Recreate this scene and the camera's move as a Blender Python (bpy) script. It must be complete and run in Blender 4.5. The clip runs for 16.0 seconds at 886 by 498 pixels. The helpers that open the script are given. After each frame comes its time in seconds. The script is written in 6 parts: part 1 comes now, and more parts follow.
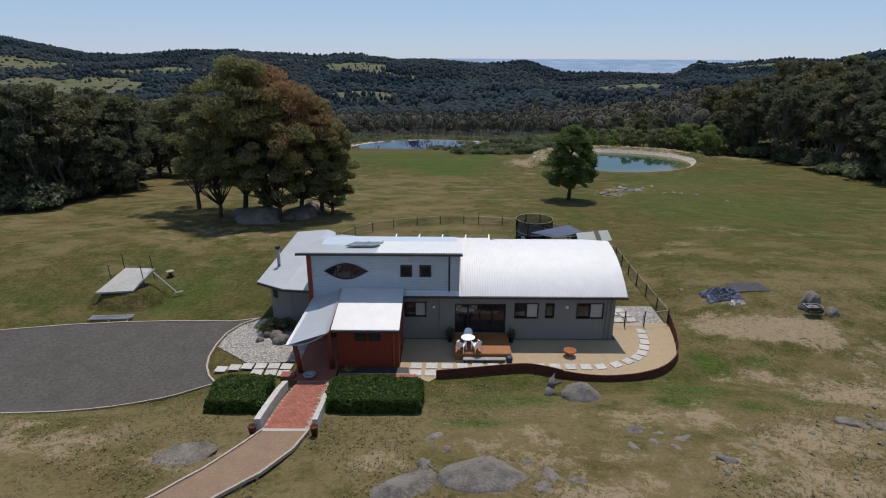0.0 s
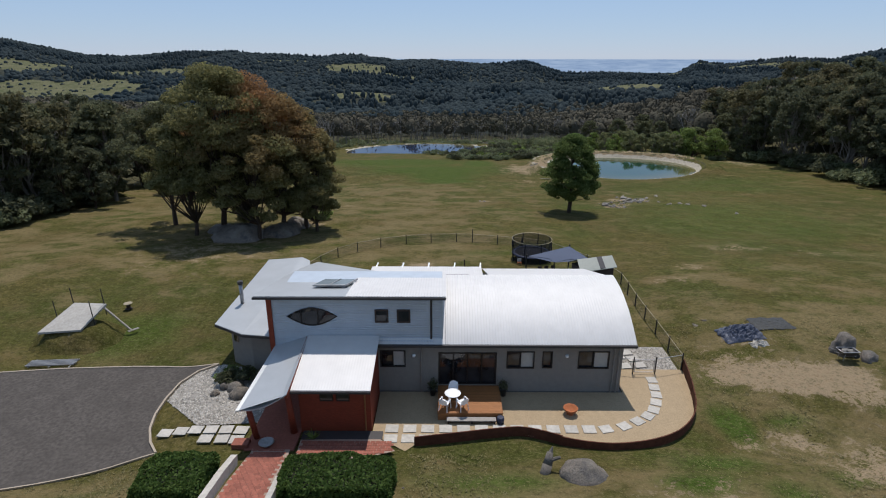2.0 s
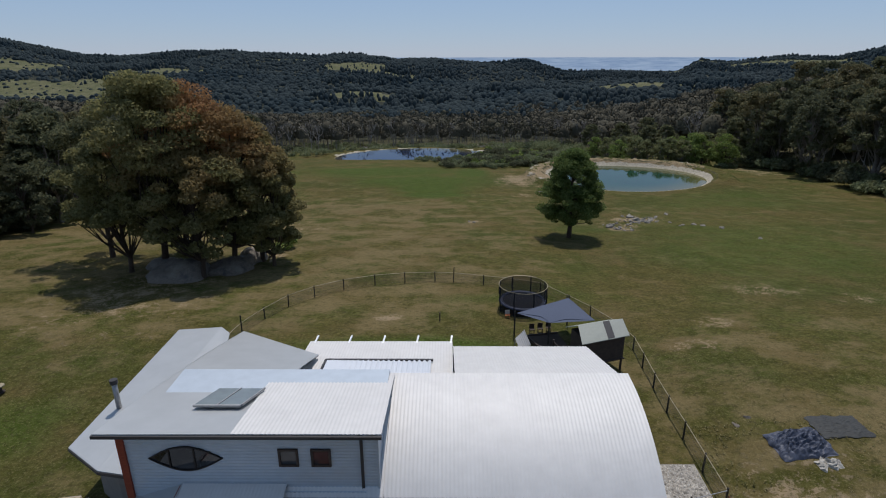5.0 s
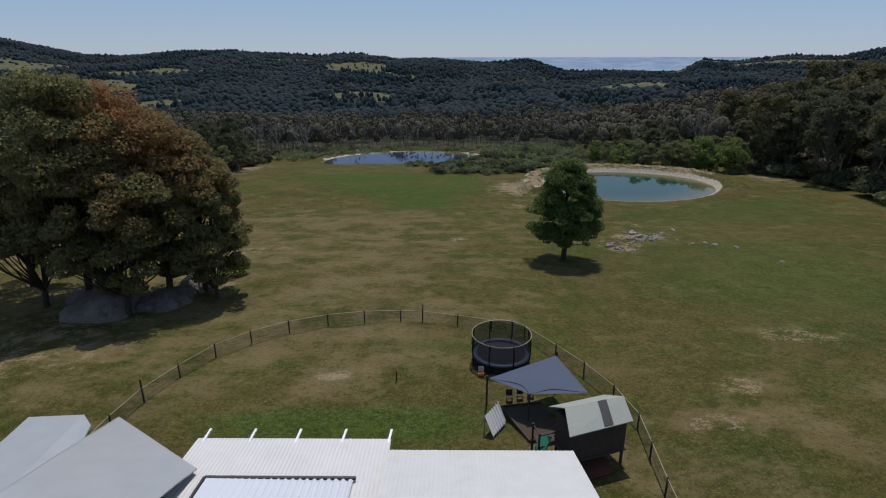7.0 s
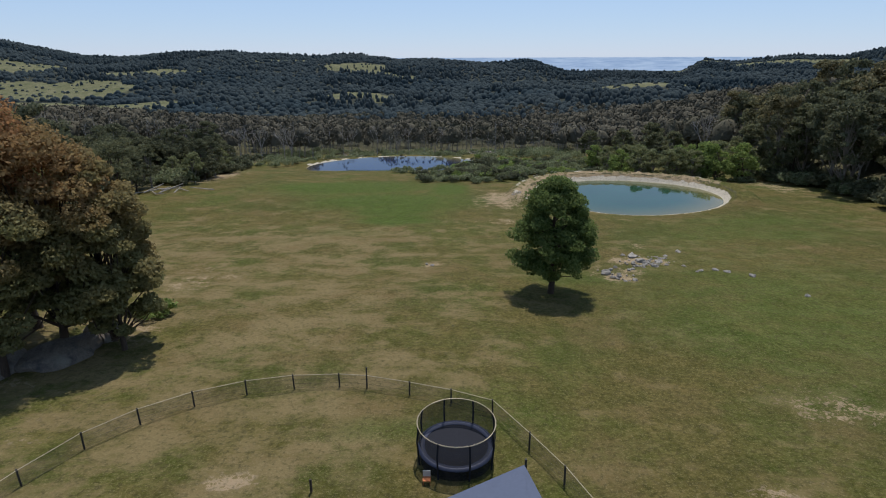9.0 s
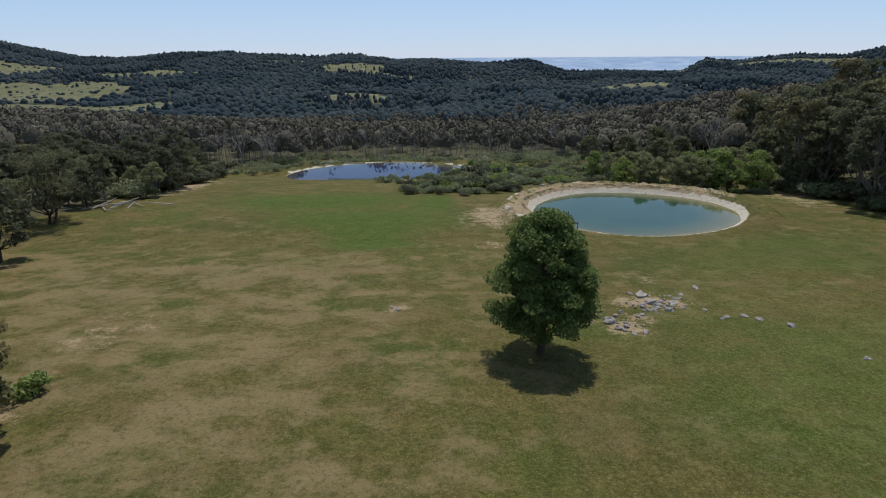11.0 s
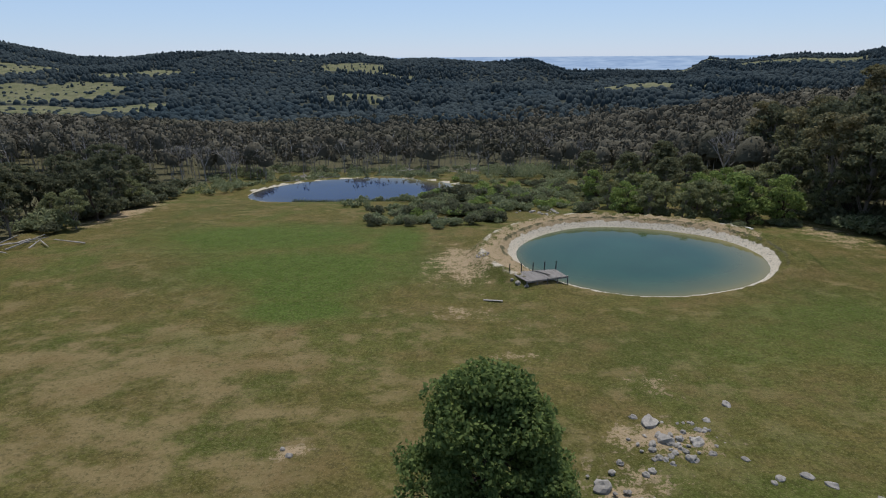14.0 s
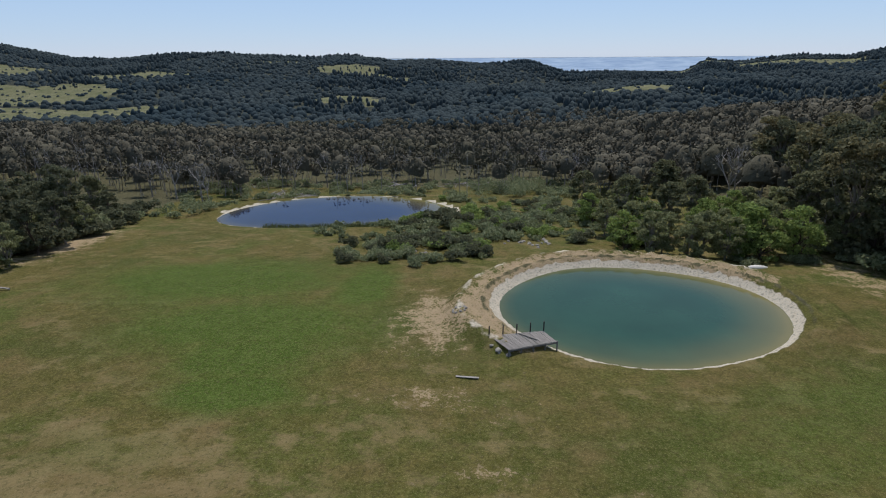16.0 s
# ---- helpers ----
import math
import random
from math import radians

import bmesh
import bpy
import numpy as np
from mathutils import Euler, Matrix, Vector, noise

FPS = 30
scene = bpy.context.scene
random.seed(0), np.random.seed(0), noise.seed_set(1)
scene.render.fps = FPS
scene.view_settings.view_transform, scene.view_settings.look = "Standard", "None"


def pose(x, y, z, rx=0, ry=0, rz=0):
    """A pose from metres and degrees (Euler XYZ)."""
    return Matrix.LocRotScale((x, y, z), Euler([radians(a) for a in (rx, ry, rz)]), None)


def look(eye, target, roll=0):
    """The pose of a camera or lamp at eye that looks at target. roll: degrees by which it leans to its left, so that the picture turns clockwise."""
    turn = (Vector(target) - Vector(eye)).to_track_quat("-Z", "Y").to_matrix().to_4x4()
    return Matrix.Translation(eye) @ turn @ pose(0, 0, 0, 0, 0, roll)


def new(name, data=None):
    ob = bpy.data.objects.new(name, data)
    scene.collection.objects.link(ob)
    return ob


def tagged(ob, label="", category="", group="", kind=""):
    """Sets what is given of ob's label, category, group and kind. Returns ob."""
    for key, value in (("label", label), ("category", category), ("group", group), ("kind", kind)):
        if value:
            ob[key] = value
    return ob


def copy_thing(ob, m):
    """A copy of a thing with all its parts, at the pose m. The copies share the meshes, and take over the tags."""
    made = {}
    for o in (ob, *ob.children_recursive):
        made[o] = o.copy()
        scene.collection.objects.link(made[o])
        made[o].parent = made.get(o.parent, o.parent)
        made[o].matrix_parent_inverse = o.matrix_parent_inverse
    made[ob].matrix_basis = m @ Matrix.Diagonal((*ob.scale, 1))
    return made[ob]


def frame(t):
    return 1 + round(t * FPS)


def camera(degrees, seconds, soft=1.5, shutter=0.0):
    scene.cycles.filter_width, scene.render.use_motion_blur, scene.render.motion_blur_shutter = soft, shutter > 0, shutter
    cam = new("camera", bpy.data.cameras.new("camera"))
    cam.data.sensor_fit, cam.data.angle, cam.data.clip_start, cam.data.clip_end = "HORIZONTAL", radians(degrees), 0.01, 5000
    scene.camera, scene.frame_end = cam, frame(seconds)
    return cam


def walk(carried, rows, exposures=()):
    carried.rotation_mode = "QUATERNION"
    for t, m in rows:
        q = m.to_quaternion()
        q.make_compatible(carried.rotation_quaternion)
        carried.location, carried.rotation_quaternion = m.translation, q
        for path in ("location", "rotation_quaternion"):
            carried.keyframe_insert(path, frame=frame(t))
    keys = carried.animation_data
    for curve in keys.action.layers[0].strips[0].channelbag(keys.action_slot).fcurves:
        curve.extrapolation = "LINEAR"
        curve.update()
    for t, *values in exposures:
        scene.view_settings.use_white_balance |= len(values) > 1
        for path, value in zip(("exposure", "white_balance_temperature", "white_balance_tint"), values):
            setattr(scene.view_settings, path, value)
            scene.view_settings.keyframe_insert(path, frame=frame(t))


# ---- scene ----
cam = camera(77.0, 16.0, 1.1)
PATH = [
    (0, (0.015, -35.41, 19.147), (0.011, -33.521, 18.491), 0.3),
    (0.5, (0.344, -34.192, 19.177), (0.338, -32.302, 18.522), 0.2),
    (1, (0.626, -32.806, 19.37), (0.619, -30.916, 18.715), 0.1),
    (1.5, (0.884, -31.436, 19.599), (0.878, -29.546, 18.945), 0.1),
    (2, (1.177, -29.851, 19.789), (1.17, -27.961, 19.134), 0.1),
    (2.5, (1.477, -28.279, 19.921), (1.472, -26.389, 19.265), 0.0),
    (3, (1.789, -26.479, 20.084), (1.785, -24.59, 19.428), -0.0),
    (3.5, (2.176, -24.666, 20.299), (2.169, -22.777, 19.641), -0.0),
    (4, (2.649, -22.63, 20.511), (2.641, -20.742, 19.851), -0.1),
    (6.5, (5.823, -11.134, 20.225), (5.808, -9.246, 19.565), -0.0),
    (7, (6.692, -8.587, 20.143), (6.674, -6.699, 19.483), -0.1),
    (7.5, (7.531, -6.213, 20.043), (7.51, -4.325, 19.384), -0.1),
    (8, (8.391, -3.583, 19.928), (8.37, -1.695, 19.269), -0.2),
    (8.5, (9.202, -1.026, 19.937), (9.182, 0.862, 19.277), -0.2),
    (9, (10.155, 1.833, 19.942), (10.133, 3.722, 19.283), -0.2),
    (11.5, (14.084, 18.142, 19.735), (14.059, 20.03, 19.077), -0.4),
    (12, (14.922, 21.612, 19.767), (14.895, 23.501, 19.109), -0.4),
    (12.5, (15.741, 24.837, 19.973), (15.714, 26.726, 19.315), -0.4),
    (13, (16.856, 28.22, 20.327), (16.827, 30.108, 19.667), -0.4),
    (13.5, (17.917, 31.342, 20.644), (17.887, 33.23, 19.985), -0.4),
    (14, (19.122, 34.597, 21.225), (19.09, 36.484, 20.564), -0.4),
    (14.5, (20.115, 37.726, 21.802), (20.085, 39.614, 21.141), -0.5),
    (15, (21.169, 40.934, 22.488), (21.138, 42.822, 21.827), -0.4),
    (15.5, (21.805, 43.928, 23.142), (21.777, 45.816, 22.481), -0.3),
    (16, (22.357, 47.205, 23.813), (22.332, 49.093, 23.153), -0.4),
]
EXPOSURES = [(0.0, -0.02, 6250, 14), (3.0, -0.02, 6250, 14), (4.0, -0.18, 6250, 14), (7.0, -0.32, 6250, 14), (8.0, 0.0, 6250, 14), (9.0, 0.18, 6250, 14), (16.0, 0.16, 6250, 14)]
SKY, SUN = 0.076, 4.1
walk(cam, [(t, look(eye, target, roll)) for t, eye, target, roll in PATH], EXPOSURES)


# ---- light ----
TO_SUN = Vector((0.07, 0.40, 1.0)).normalized()
world = bpy.data.worlds.new("world")
scene.world = world
world.use_nodes = True
wn = world.node_tree
sky = wn.nodes.new("ShaderNodeTexSky")
sky.sky_type = "NISHITA"
sky.sun_disc = False
sky.sun_elevation = math.asin(TO_SUN.z)
sky.sun_rotation = math.atan2(TO_SUN.x, TO_SUN.y)
sky.altitude = 400
sky.air_density, sky.dust_density, sky.ozone_density = 1.0, 0.0, 2.0
tone = wn.nodes.new("ShaderNodeMix")
tone.data_type = "RGBA"
tone.inputs[0].default_value = 0.60
tone.inputs[7].default_value = (5.1, 7.3, 10.5, 1)
wn.links.new(sky.outputs[0], tone.inputs[6])
wn.links.new(tone.outputs[2], wn.nodes["Background"].inputs[0])
wn.nodes["Background"].inputs[1].default_value = SKY
sun = new("sun", bpy.data.lights.new("sun", "SUN"))
sun.data.energy = SUN
sun.data.angle = radians(0.55)
sun.data.color = (1.0, 0.95, 0.86)
sun.matrix_world = look(TO_SUN * 200, (0, 0, 0))


# ---- materials ----
class Nodes:
    """Short calls to wire one material."""

    def __init__(self, name, rough=0.8, metal=0.0, spec=0.3):
        self.m = bpy.data.materials.new(name)
        self.m.use_nodes = True
        self.t = self.m.node_tree
        self.b = self.t.nodes["Principled BSDF"]
        self.b.inputs["Roughness"].default_value = rough
        self.b.inputs["Metallic"].default_value = metal
        self.b.inputs["Specular IOR Level"].default_value = spec
        self.pos = self.t.nodes.new("ShaderNodeNewGeometry").outputs["Position"]

    def n(self, kind):
        return self.t.nodes.new(kind)

    def link(self, a, b):
        self.t.links.new(a, b)

    def noise(self, scale, detail=4.0, rough=0.6, src=None, stretch=None):
        vec = src or self.pos
        if stretch:
            mp = self.n("ShaderNodeMapping")
            self.link(vec, mp.inputs[0])
            mp.inputs["Scale"].default_value = stretch
            vec = mp.outputs[0]
        t = self.n("ShaderNodeTexNoise")
        self.link(vec, t.inputs["Vector"])
        t.inputs["Scale"].default_value, t.inputs["Detail"].default_value, t.inputs["Roughness"].default_value = scale, detail, rough
        return t.outputs["Fac"]

    def ramp(self, fac, lo, hi):
        r = self.n("ShaderNodeMapRange")
        self.link(fac, r.inputs[0])
        r.inputs[1].default_value, r.inputs[2].default_value = lo, hi
        return r.outputs[0]

    def math(self, op, a, b):
        r = self.n("ShaderNodeMath")
        r.operation = op
        for i, v in enumerate((a, b)):
            if isinstance(v, (int, float)):
                r.inputs[i].default_value = v
            else:
                self.link(v, r.inputs[i])
        return r.outputs[0]

    def mix(self, fac, a, b, blend="MIX"):
        r = self.n("ShaderNodeMix")
        r.data_type, r.blend_type = "RGBA", blend
        for s, v in ((r.inputs[0], fac), (r.inputs[6], a), (r.inputs[7], b)):
            if isinstance(v, (int, float)):
                s.default_value = v
            elif isinstance(v, tuple):
                s.default_value = (*v, 1)
            else:
                self.link(v, s)
        return r.outputs[2]

    def attr(self, name):
        a = self.n("ShaderNodeVertexColor")
        a.layer_name = name
        s = self.n("ShaderNodeSeparateColor")
        self.link(a.outputs[0], s.inputs[0])
        return s.outputs

    def random(self, island=False):
        if island:
            return self.n("ShaderNodeNewGeometry").outputs["Random Per Island"]
        return self.n("ShaderNodeObjectInfo").outputs["Random"]

    def color(self, c):
        if isinstance(c, tuple):
            self.b.inputs["Base Color"].default_value = (*c, 1)
        else:
            self.link(c, self.b.inputs["Base Color"])

    def bump(self, fac, dist, strength=0.6):
        b = self.n("ShaderNodeBump")
        self.link(fac, b.inputs["Height"])
        b.inputs["Distance"].default_value, b.inputs["Strength"].default_value = dist, strength
        self.link(b.outputs[0], self.b.inputs["Normal"])


def shade(c, k):
    return tuple(min(1.0, v * k) for v in c)


def plain(name, c, rough=0.7, metal=0.0, var=0.25, scale=6.0, bump=0.0, spec=0.3, stretch=None, rand=0.0):
    """A surface of one colour with grain at two scales."""
    k = Nodes(name, rough, metal, spec)
    fine = k.noise(scale, 6, stretch=stretch)
    coarse = k.noise(scale * 0.13, 3)
    col = k.mix(k.ramp(fine, 0.3, 0.7), shade(c, 1 - var), shade(c, 1 + var))
    col = k.mix(k.math("MULTIPLY", k.ramp(coarse, 0.4, 0.75), min(1.0, var * 2)), col, shade(c, 0.72))
    if rand:
        col = k.mix(k.math("MULTIPLY", k.random(), rand), col, shade(c, 0.55))
    k.color(col)
    if bump:
        k.bump(fine, bump)
    return k.m


def leaf_material(name, dark, light, tip=None, island=True, trans=0.45):
    k = Nodes(name, 0.75, 0, 0.15)
    r = k.random(island)
    col = k.mix(r, dark, light)
    if tip:
        z = k.n("ShaderNodeVertexColor")
        z.layer_name = "tint"
        s = k.n("ShaderNodeSeparateColor")
        k.link(z.outputs[0], s.inputs[0])
        col = k.mix(s.outputs[0], col, tip)
    ob = k.math("MULTIPLY", k.random(), 0.35)
    col = k.mix(ob, col, shade(dark, 1.1))
    k.color(col)
    tr = k.n("ShaderNodeBsdfTranslucent")
    k.link(col, tr.inputs[0])
    ms = k.n("ShaderNodeMixShader")
    ms.inputs[0].default_value = trans
    out = k.t.nodes["Material Output"]
    k.link(k.b.outputs[0], ms.inputs[1])
    k.link(tr.outputs[0], ms.inputs[2])
    k.link(ms.outputs[0], out.inputs[0])
    return k.m


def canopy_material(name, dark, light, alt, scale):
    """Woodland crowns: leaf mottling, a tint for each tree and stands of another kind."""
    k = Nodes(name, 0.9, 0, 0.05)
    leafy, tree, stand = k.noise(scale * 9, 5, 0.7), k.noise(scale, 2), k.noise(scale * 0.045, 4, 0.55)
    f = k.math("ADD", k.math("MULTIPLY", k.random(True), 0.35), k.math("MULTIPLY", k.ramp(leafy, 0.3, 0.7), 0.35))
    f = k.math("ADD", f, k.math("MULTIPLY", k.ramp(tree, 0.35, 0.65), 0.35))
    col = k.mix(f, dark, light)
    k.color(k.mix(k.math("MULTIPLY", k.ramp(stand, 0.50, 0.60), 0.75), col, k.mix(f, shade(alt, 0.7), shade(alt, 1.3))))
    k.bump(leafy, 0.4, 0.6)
    return k.m


def ground_material():
    k = Nodes("grassland", 0.95, 0, 0.05)
    soil = k.attr("soil")
    cover = k.attr("cover")
    grit, fine, mid, big, huge = k.noise(8.0, 6, 0.75), k.noise(3.0, 8, 0.72), k.noise(0.55, 7, 0.68), k.noise(0.10, 6, 0.62), k.noise(0.03, 3, 0.5)
    patch = k.noise(0.24, 8, 0.66, stretch=(0.85, 1.2, 1))
    green = k.mix(k.ramp(mid, 0.35, 0.65), (0.054, 0.052, 0.012), (0.094, 0.077, 0.023))
    lush = k.mix(k.ramp(mid, 0.3, 0.7), (0.031, 0.056, 0.006), (0.057, 0.086, 0.015))
    dry = k.mix(k.ramp(fine, 0.3, 0.7), (0.102, 0.078, 0.033), (0.208, 0.160, 0.078))
    bare = k.mix(k.ramp(fine, 0.35, 0.65), (0.150, 0.106, 0.062), (0.410, 0.312, 0.200))
    sand = k.mix(k.ramp(fine, 0.3, 0.7), (0.29, 0.25, 0.185), (0.56, 0.51, 0.42))
    litter = k.mix(k.ramp(mid, 0.3, 0.7), (0.042, 0.042, 0.024), (0.075, 0.070, 0.040))
    # far forest floor: distance haze is put into this dark blue tone
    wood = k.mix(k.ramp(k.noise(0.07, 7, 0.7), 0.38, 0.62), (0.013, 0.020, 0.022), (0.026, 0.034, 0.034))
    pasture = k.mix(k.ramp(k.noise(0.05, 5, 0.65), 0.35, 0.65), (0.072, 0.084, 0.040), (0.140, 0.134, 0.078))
    col = k.mix(k.math("MULTIPLY", k.ramp(big, 0.44, 0.66), 0.7), green, lush)
    d = k.math("ADD", k.math("MULTIPLY", soil[0], 0.75), k.math("MULTIPLY", k.ramp(patch, 0.42, 0.62), 0.55))
    d = k.math("ADD", d, k.math("MULTIPLY", k.math("SUBTRACT", mid, 0.5), 0.9))
    d = k.math("ADD", d, k.math("MULTIPLY", k.math("SUBTRACT", fine, 0.5), 0.5))
    col = k.mix(k.math("MULTIPLY", k.ramp(k.noise(0.05, 5, 0.6), 0.46, 0.64), 0.55), col, (0.040, 0.044, 0.010))
    col = k.mix(k.ramp(d, 0.42, 0.86), col, dry)
    rusty = k.mix(k.ramp(fine, 0.35, 0.65), (0.080, 0.056, 0.022), (0.160, 0.112, 0.050))
    col = k.mix(k.math("MULTIPLY", k.ramp(k.noise(0.17, 8, 0.7), 0.50, 0.66), 0.65), col, rusty)
    col = k.mix(k.ramp(k.math("ADD", cover[1], k.math("MULTIPLY", patch, 0.7)), 0.62, 1.0), col, lush)
    b = k.math("ADD", soil[1], k.math("MULTIPLY", k.math("SUBTRACT", mid, 0.5), 1.5))
    b = k.math("ADD", b, k.math("MULTIPLY", k.math("SUBTRACT", fine, 0.5), 2.0))
    col = k.mix(k.ramp(b, 0.47, 0.60), col, bare)
    s = k.math("ADD", soil[2], k.math("MULTIPLY", k.math("SUBTRACT", mid, 0.5), 0.9))
    col = k.mix(k.ramp(s, 0.42, 0.60), col, sand)
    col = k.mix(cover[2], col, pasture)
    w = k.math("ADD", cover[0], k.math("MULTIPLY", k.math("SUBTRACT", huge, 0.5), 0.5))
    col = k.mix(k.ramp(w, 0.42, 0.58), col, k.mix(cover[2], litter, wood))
    col = k.mix(k.math("MULTIPLY", k.ramp(fine, 0.47, 0.62), 0.70), col, (0.026, 0.027, 0.008))
    col = k.mix(k.math("MULTIPLY", k.ramp(fine, 0.46, 0.32), 0.26), col, (0.215, 0.172, 0.088))
    col = k.mix(k.math("MULTIPLY", k.ramp(grit, 0.52, 0.68), 0.52), col, (0.225, 0.185, 0.095))
    k.color(col)
    h = k.math("ADD", k.math("MULTIPLY", fine, 0.6), mid)
    k.bump(h, 0.25, 0.9)
    return k.m


def water_material(name, deep, rough=0.03, spec=0.5):
    k = Nodes(name, rough, 0, spec)
    col = k.mix(k.ramp(k.noise(0.12, 3), 0.3, 0.7), shade(deep, 0.85), shade(deep, 1.15))
    k.color(k.mix(k.math("MULTIPLY", k.attr("shallow")[0], 0.75), col, (0.120, 0.105, 0.040)))
    k.b.inputs["IOR"].default_value = 1.33
    k.bump(k.noise(2.2, 3, 0.6, stretch=(1, 0.6, 1)), 0.02, 0.25)
    return k.m


M = dict(
    ground=ground_material(),
    asphalt=plain("asphalt", (0.076, 0.067, 0.059), 0.95, var=0.32, scale=5, bump=0.02, spec=0.15),
    concrete=plain("pale_concrete", (0.44, 0.41, 0.36), 0.9, var=0.18, scale=5, bump=0.01, rand=0.35),
    patio=plain("crushed_granite", (0.32, 0.24, 0.145), 0.95, var=0.16, scale=14, bump=0.02),
    pathfill=plain("decomposed_granite", (0.195, 0.130, 0.082), 0.95, var=0.2, scale=12, bump=0.02),
    edging=plain("concrete_edging", (0.33, 0.275, 0.21), 0.9, var=0.15, scale=6),
    brick=plain("red_brick", (0.30, 0.105, 0.070), 0.88, var=0.3, scale=9, bump=0.006, rand=0.7),
    mortar=plain("mortar", (0.30, 0.22, 0.17), 0.95, var=0.2, scale=9),
    roof=plain("zincalume_sheet", (0.545, 0.53, 0.51), 0.62, 0.15, var=0.05, scale=1.2, spec=0.5),
    roof_grey=plain("grey_roof_sheet", (0.40, 0.41, 0.41), 0.45, 0.35, var=0.05, scale=0.8, spec=0.4),
    trim=plain("dark_gutter_trim", (0.055, 0.052, 0.052), 0.5, 0.3, var=0.1),
    clad=plain("pale_blue_corrugated_cladding", (0.40, 0.445, 0.49), 0.5, 0.25, var=0.06, scale=1.5),
    wall=plain("grey_render", (0.215, 0.195, 0.170), 0.9, var=0.07, scale=3, bump=0.004),
    slab=plain("slab_edge", (0.10, 0.095, 0.09), 0.9, var=0.1),
    redtimber=plain("red_stained_timber", (0.205, 0.040, 0.018), 0.7, var=0.25, scale=5, stretch=(1, 1, 6)),
    deck=plain("oiled_decking", (0.30, 0.125, 0.042), 0.6, var=0.22, scale=4, stretch=(1, 8, 8), rand=0.5),
    rust=plain("weathered_steel", (0.105, 0.036, 0.020), 0.85, 0.2, var=0.3, scale=3, bump=0.004),
    frame=plain("dark_window_frame", (0.022, 0.018, 0.016), 0.5, 0.2, var=0.1),
    white=plain("white_plastic", (0.78, 0.78, 0.77), 0.4, var=0.03),
    blind=plain("window_blind", (0.42, 0.40, 0.36), 0.8, var=0.06),
    steel=plain("galvanised_steel", (0.33, 0.33, 0.33), 0.5, 0.7, var=0.15),
    post=plain("dark_fence_post", (0.040, 0.036, 0.030), 0.8, var=0.3),
    wire=plain("fence_rail", (0.30, 0.26, 0.18), 0.7, 0.3, var=0.1),
    granite=None,
    bark=plain("bark", (0.060, 0.042, 0.030), 0.95, var=0.4, scale=5, bump=0.03, stretch=(3, 3, 0.6)),
    gumbark=plain("pale_gum_bark", (0.17, 0.148, 0.12), 0.85, var=0.35, scale=3, bump=0.01, stretch=(2, 2, 0.4)),
    deadwood=plain("dead_wood", (0.26, 0.235, 0.21), 0.9, var=0.3, scale=4),
    oldwood=plain("weathered_boards", (0.29, 0.265, 0.235), 0.9, var=0.3, scale=4, stretch=(1, 5, 5), rand=0.5),
    darkwood=plain("dark_stained_timber", (0.055, 0.040, 0.032), 0.8, var=0.25, scale=4),
    tramp=plain("trampoline_mat", (0.012, 0.013, 0.018), 0.95, var=0.1),
    pad=plain("trampoline_pad", (0.03, 0.035, 0.06), 0.6, var=0.15),
    ring=plain("pale_tube", (0.30, 0.25, 0.165), 0.5, 0.2, var=0.1),
    sail=plain("blue_grey_shade_cloth", (0.070, 0.084, 0.122), 0.9, var=0.05),
    cubby=plain("cubby_roof_sheet", (0.30, 0.31, 0.27), 0.7, 0.1, var=0.05),
    green_plastic=plain("green_plastic", (0.02, 0.16, 0.09), 0.4, var=0.1),
    terracotta=plain("terracotta", (0.36, 0.12, 0.045), 0.8, var=0.15),
    tarp=plain("dark_blue_tarp", (0.060, 0.068, 0.095), 0.5, var=0.4, scale=4),
    black_sheet=plain("black_rubber_sheet", (0.035, 0.036, 0.034), 0.7, var=0.2),
    pebble=plain("pale_pebbles", (0.31, 0.285, 0.245), 0.9, var=0.3, scale=8, rand=0.5),
    water1=water_material("teal_dam_water", (0.015, 0.045, 0.027), 0.03, 0.36),
    water2=water_material("dark_dam_water", (0.008, 0.016, 0.042), 0.015, 0.28),
    leaf=leaf_material("gum_leaves", (0.084, 0.090, 0.046), (0.176, 0.176, 0.092), (0.200, 0.130, 0.065)),
    leaf_red=leaf_material("rusty_gum_leaves", (0.135, 0.134, 0.056), (0.265, 0.248, 0.106), (0.330, 0.160, 0.074), trans=0.5),
    leaf_olive=leaf_material("olive_leaves", (0.125, 0.138, 0.062), (0.270, 0.275, 0.132)),
    leaf_green=leaf_material("bright_leaves", (0.098, 0.142, 0.039), (0.255, 0.315, 0.088)),
    leaf_dark=leaf_material("dark_leaves", (0.070, 0.078, 0.044), (0.146, 0.148, 0.082)),
    shrub=leaf_material("shrub_leaves", (0.105, 0.128, 0.060), (0.270, 0.285, 0.158)),
    hedge=leaf_material("hedge_leaves", (0.044, 0.081, 0.018), (0.111, 0.163, 0.039)),
    farwood=canopy_material("valley_woodland", (0.042, 0.039, 0.028), (0.112, 0.101, 0.073), (0.072, 0.068, 0.044), 0.12),
    # hill_woods: distance haze is put into these bluish tree colours
    hazed_hillwood=canopy_material("hazed_hill_woodland", (0.022, 0.031, 0.035), (0.043, 0.055, 0.055), (0.019, 0.031, 0.037), 0.06),
    reed=leaf_material("reeds", (0.045, 0.065, 0.020), (0.12, 0.13, 0.055)),
    tuft=leaf_material("grass_tufts", (0.085, 0.090, 0.028), (0.330, 0.270, 0.140), trans=0.4),
)


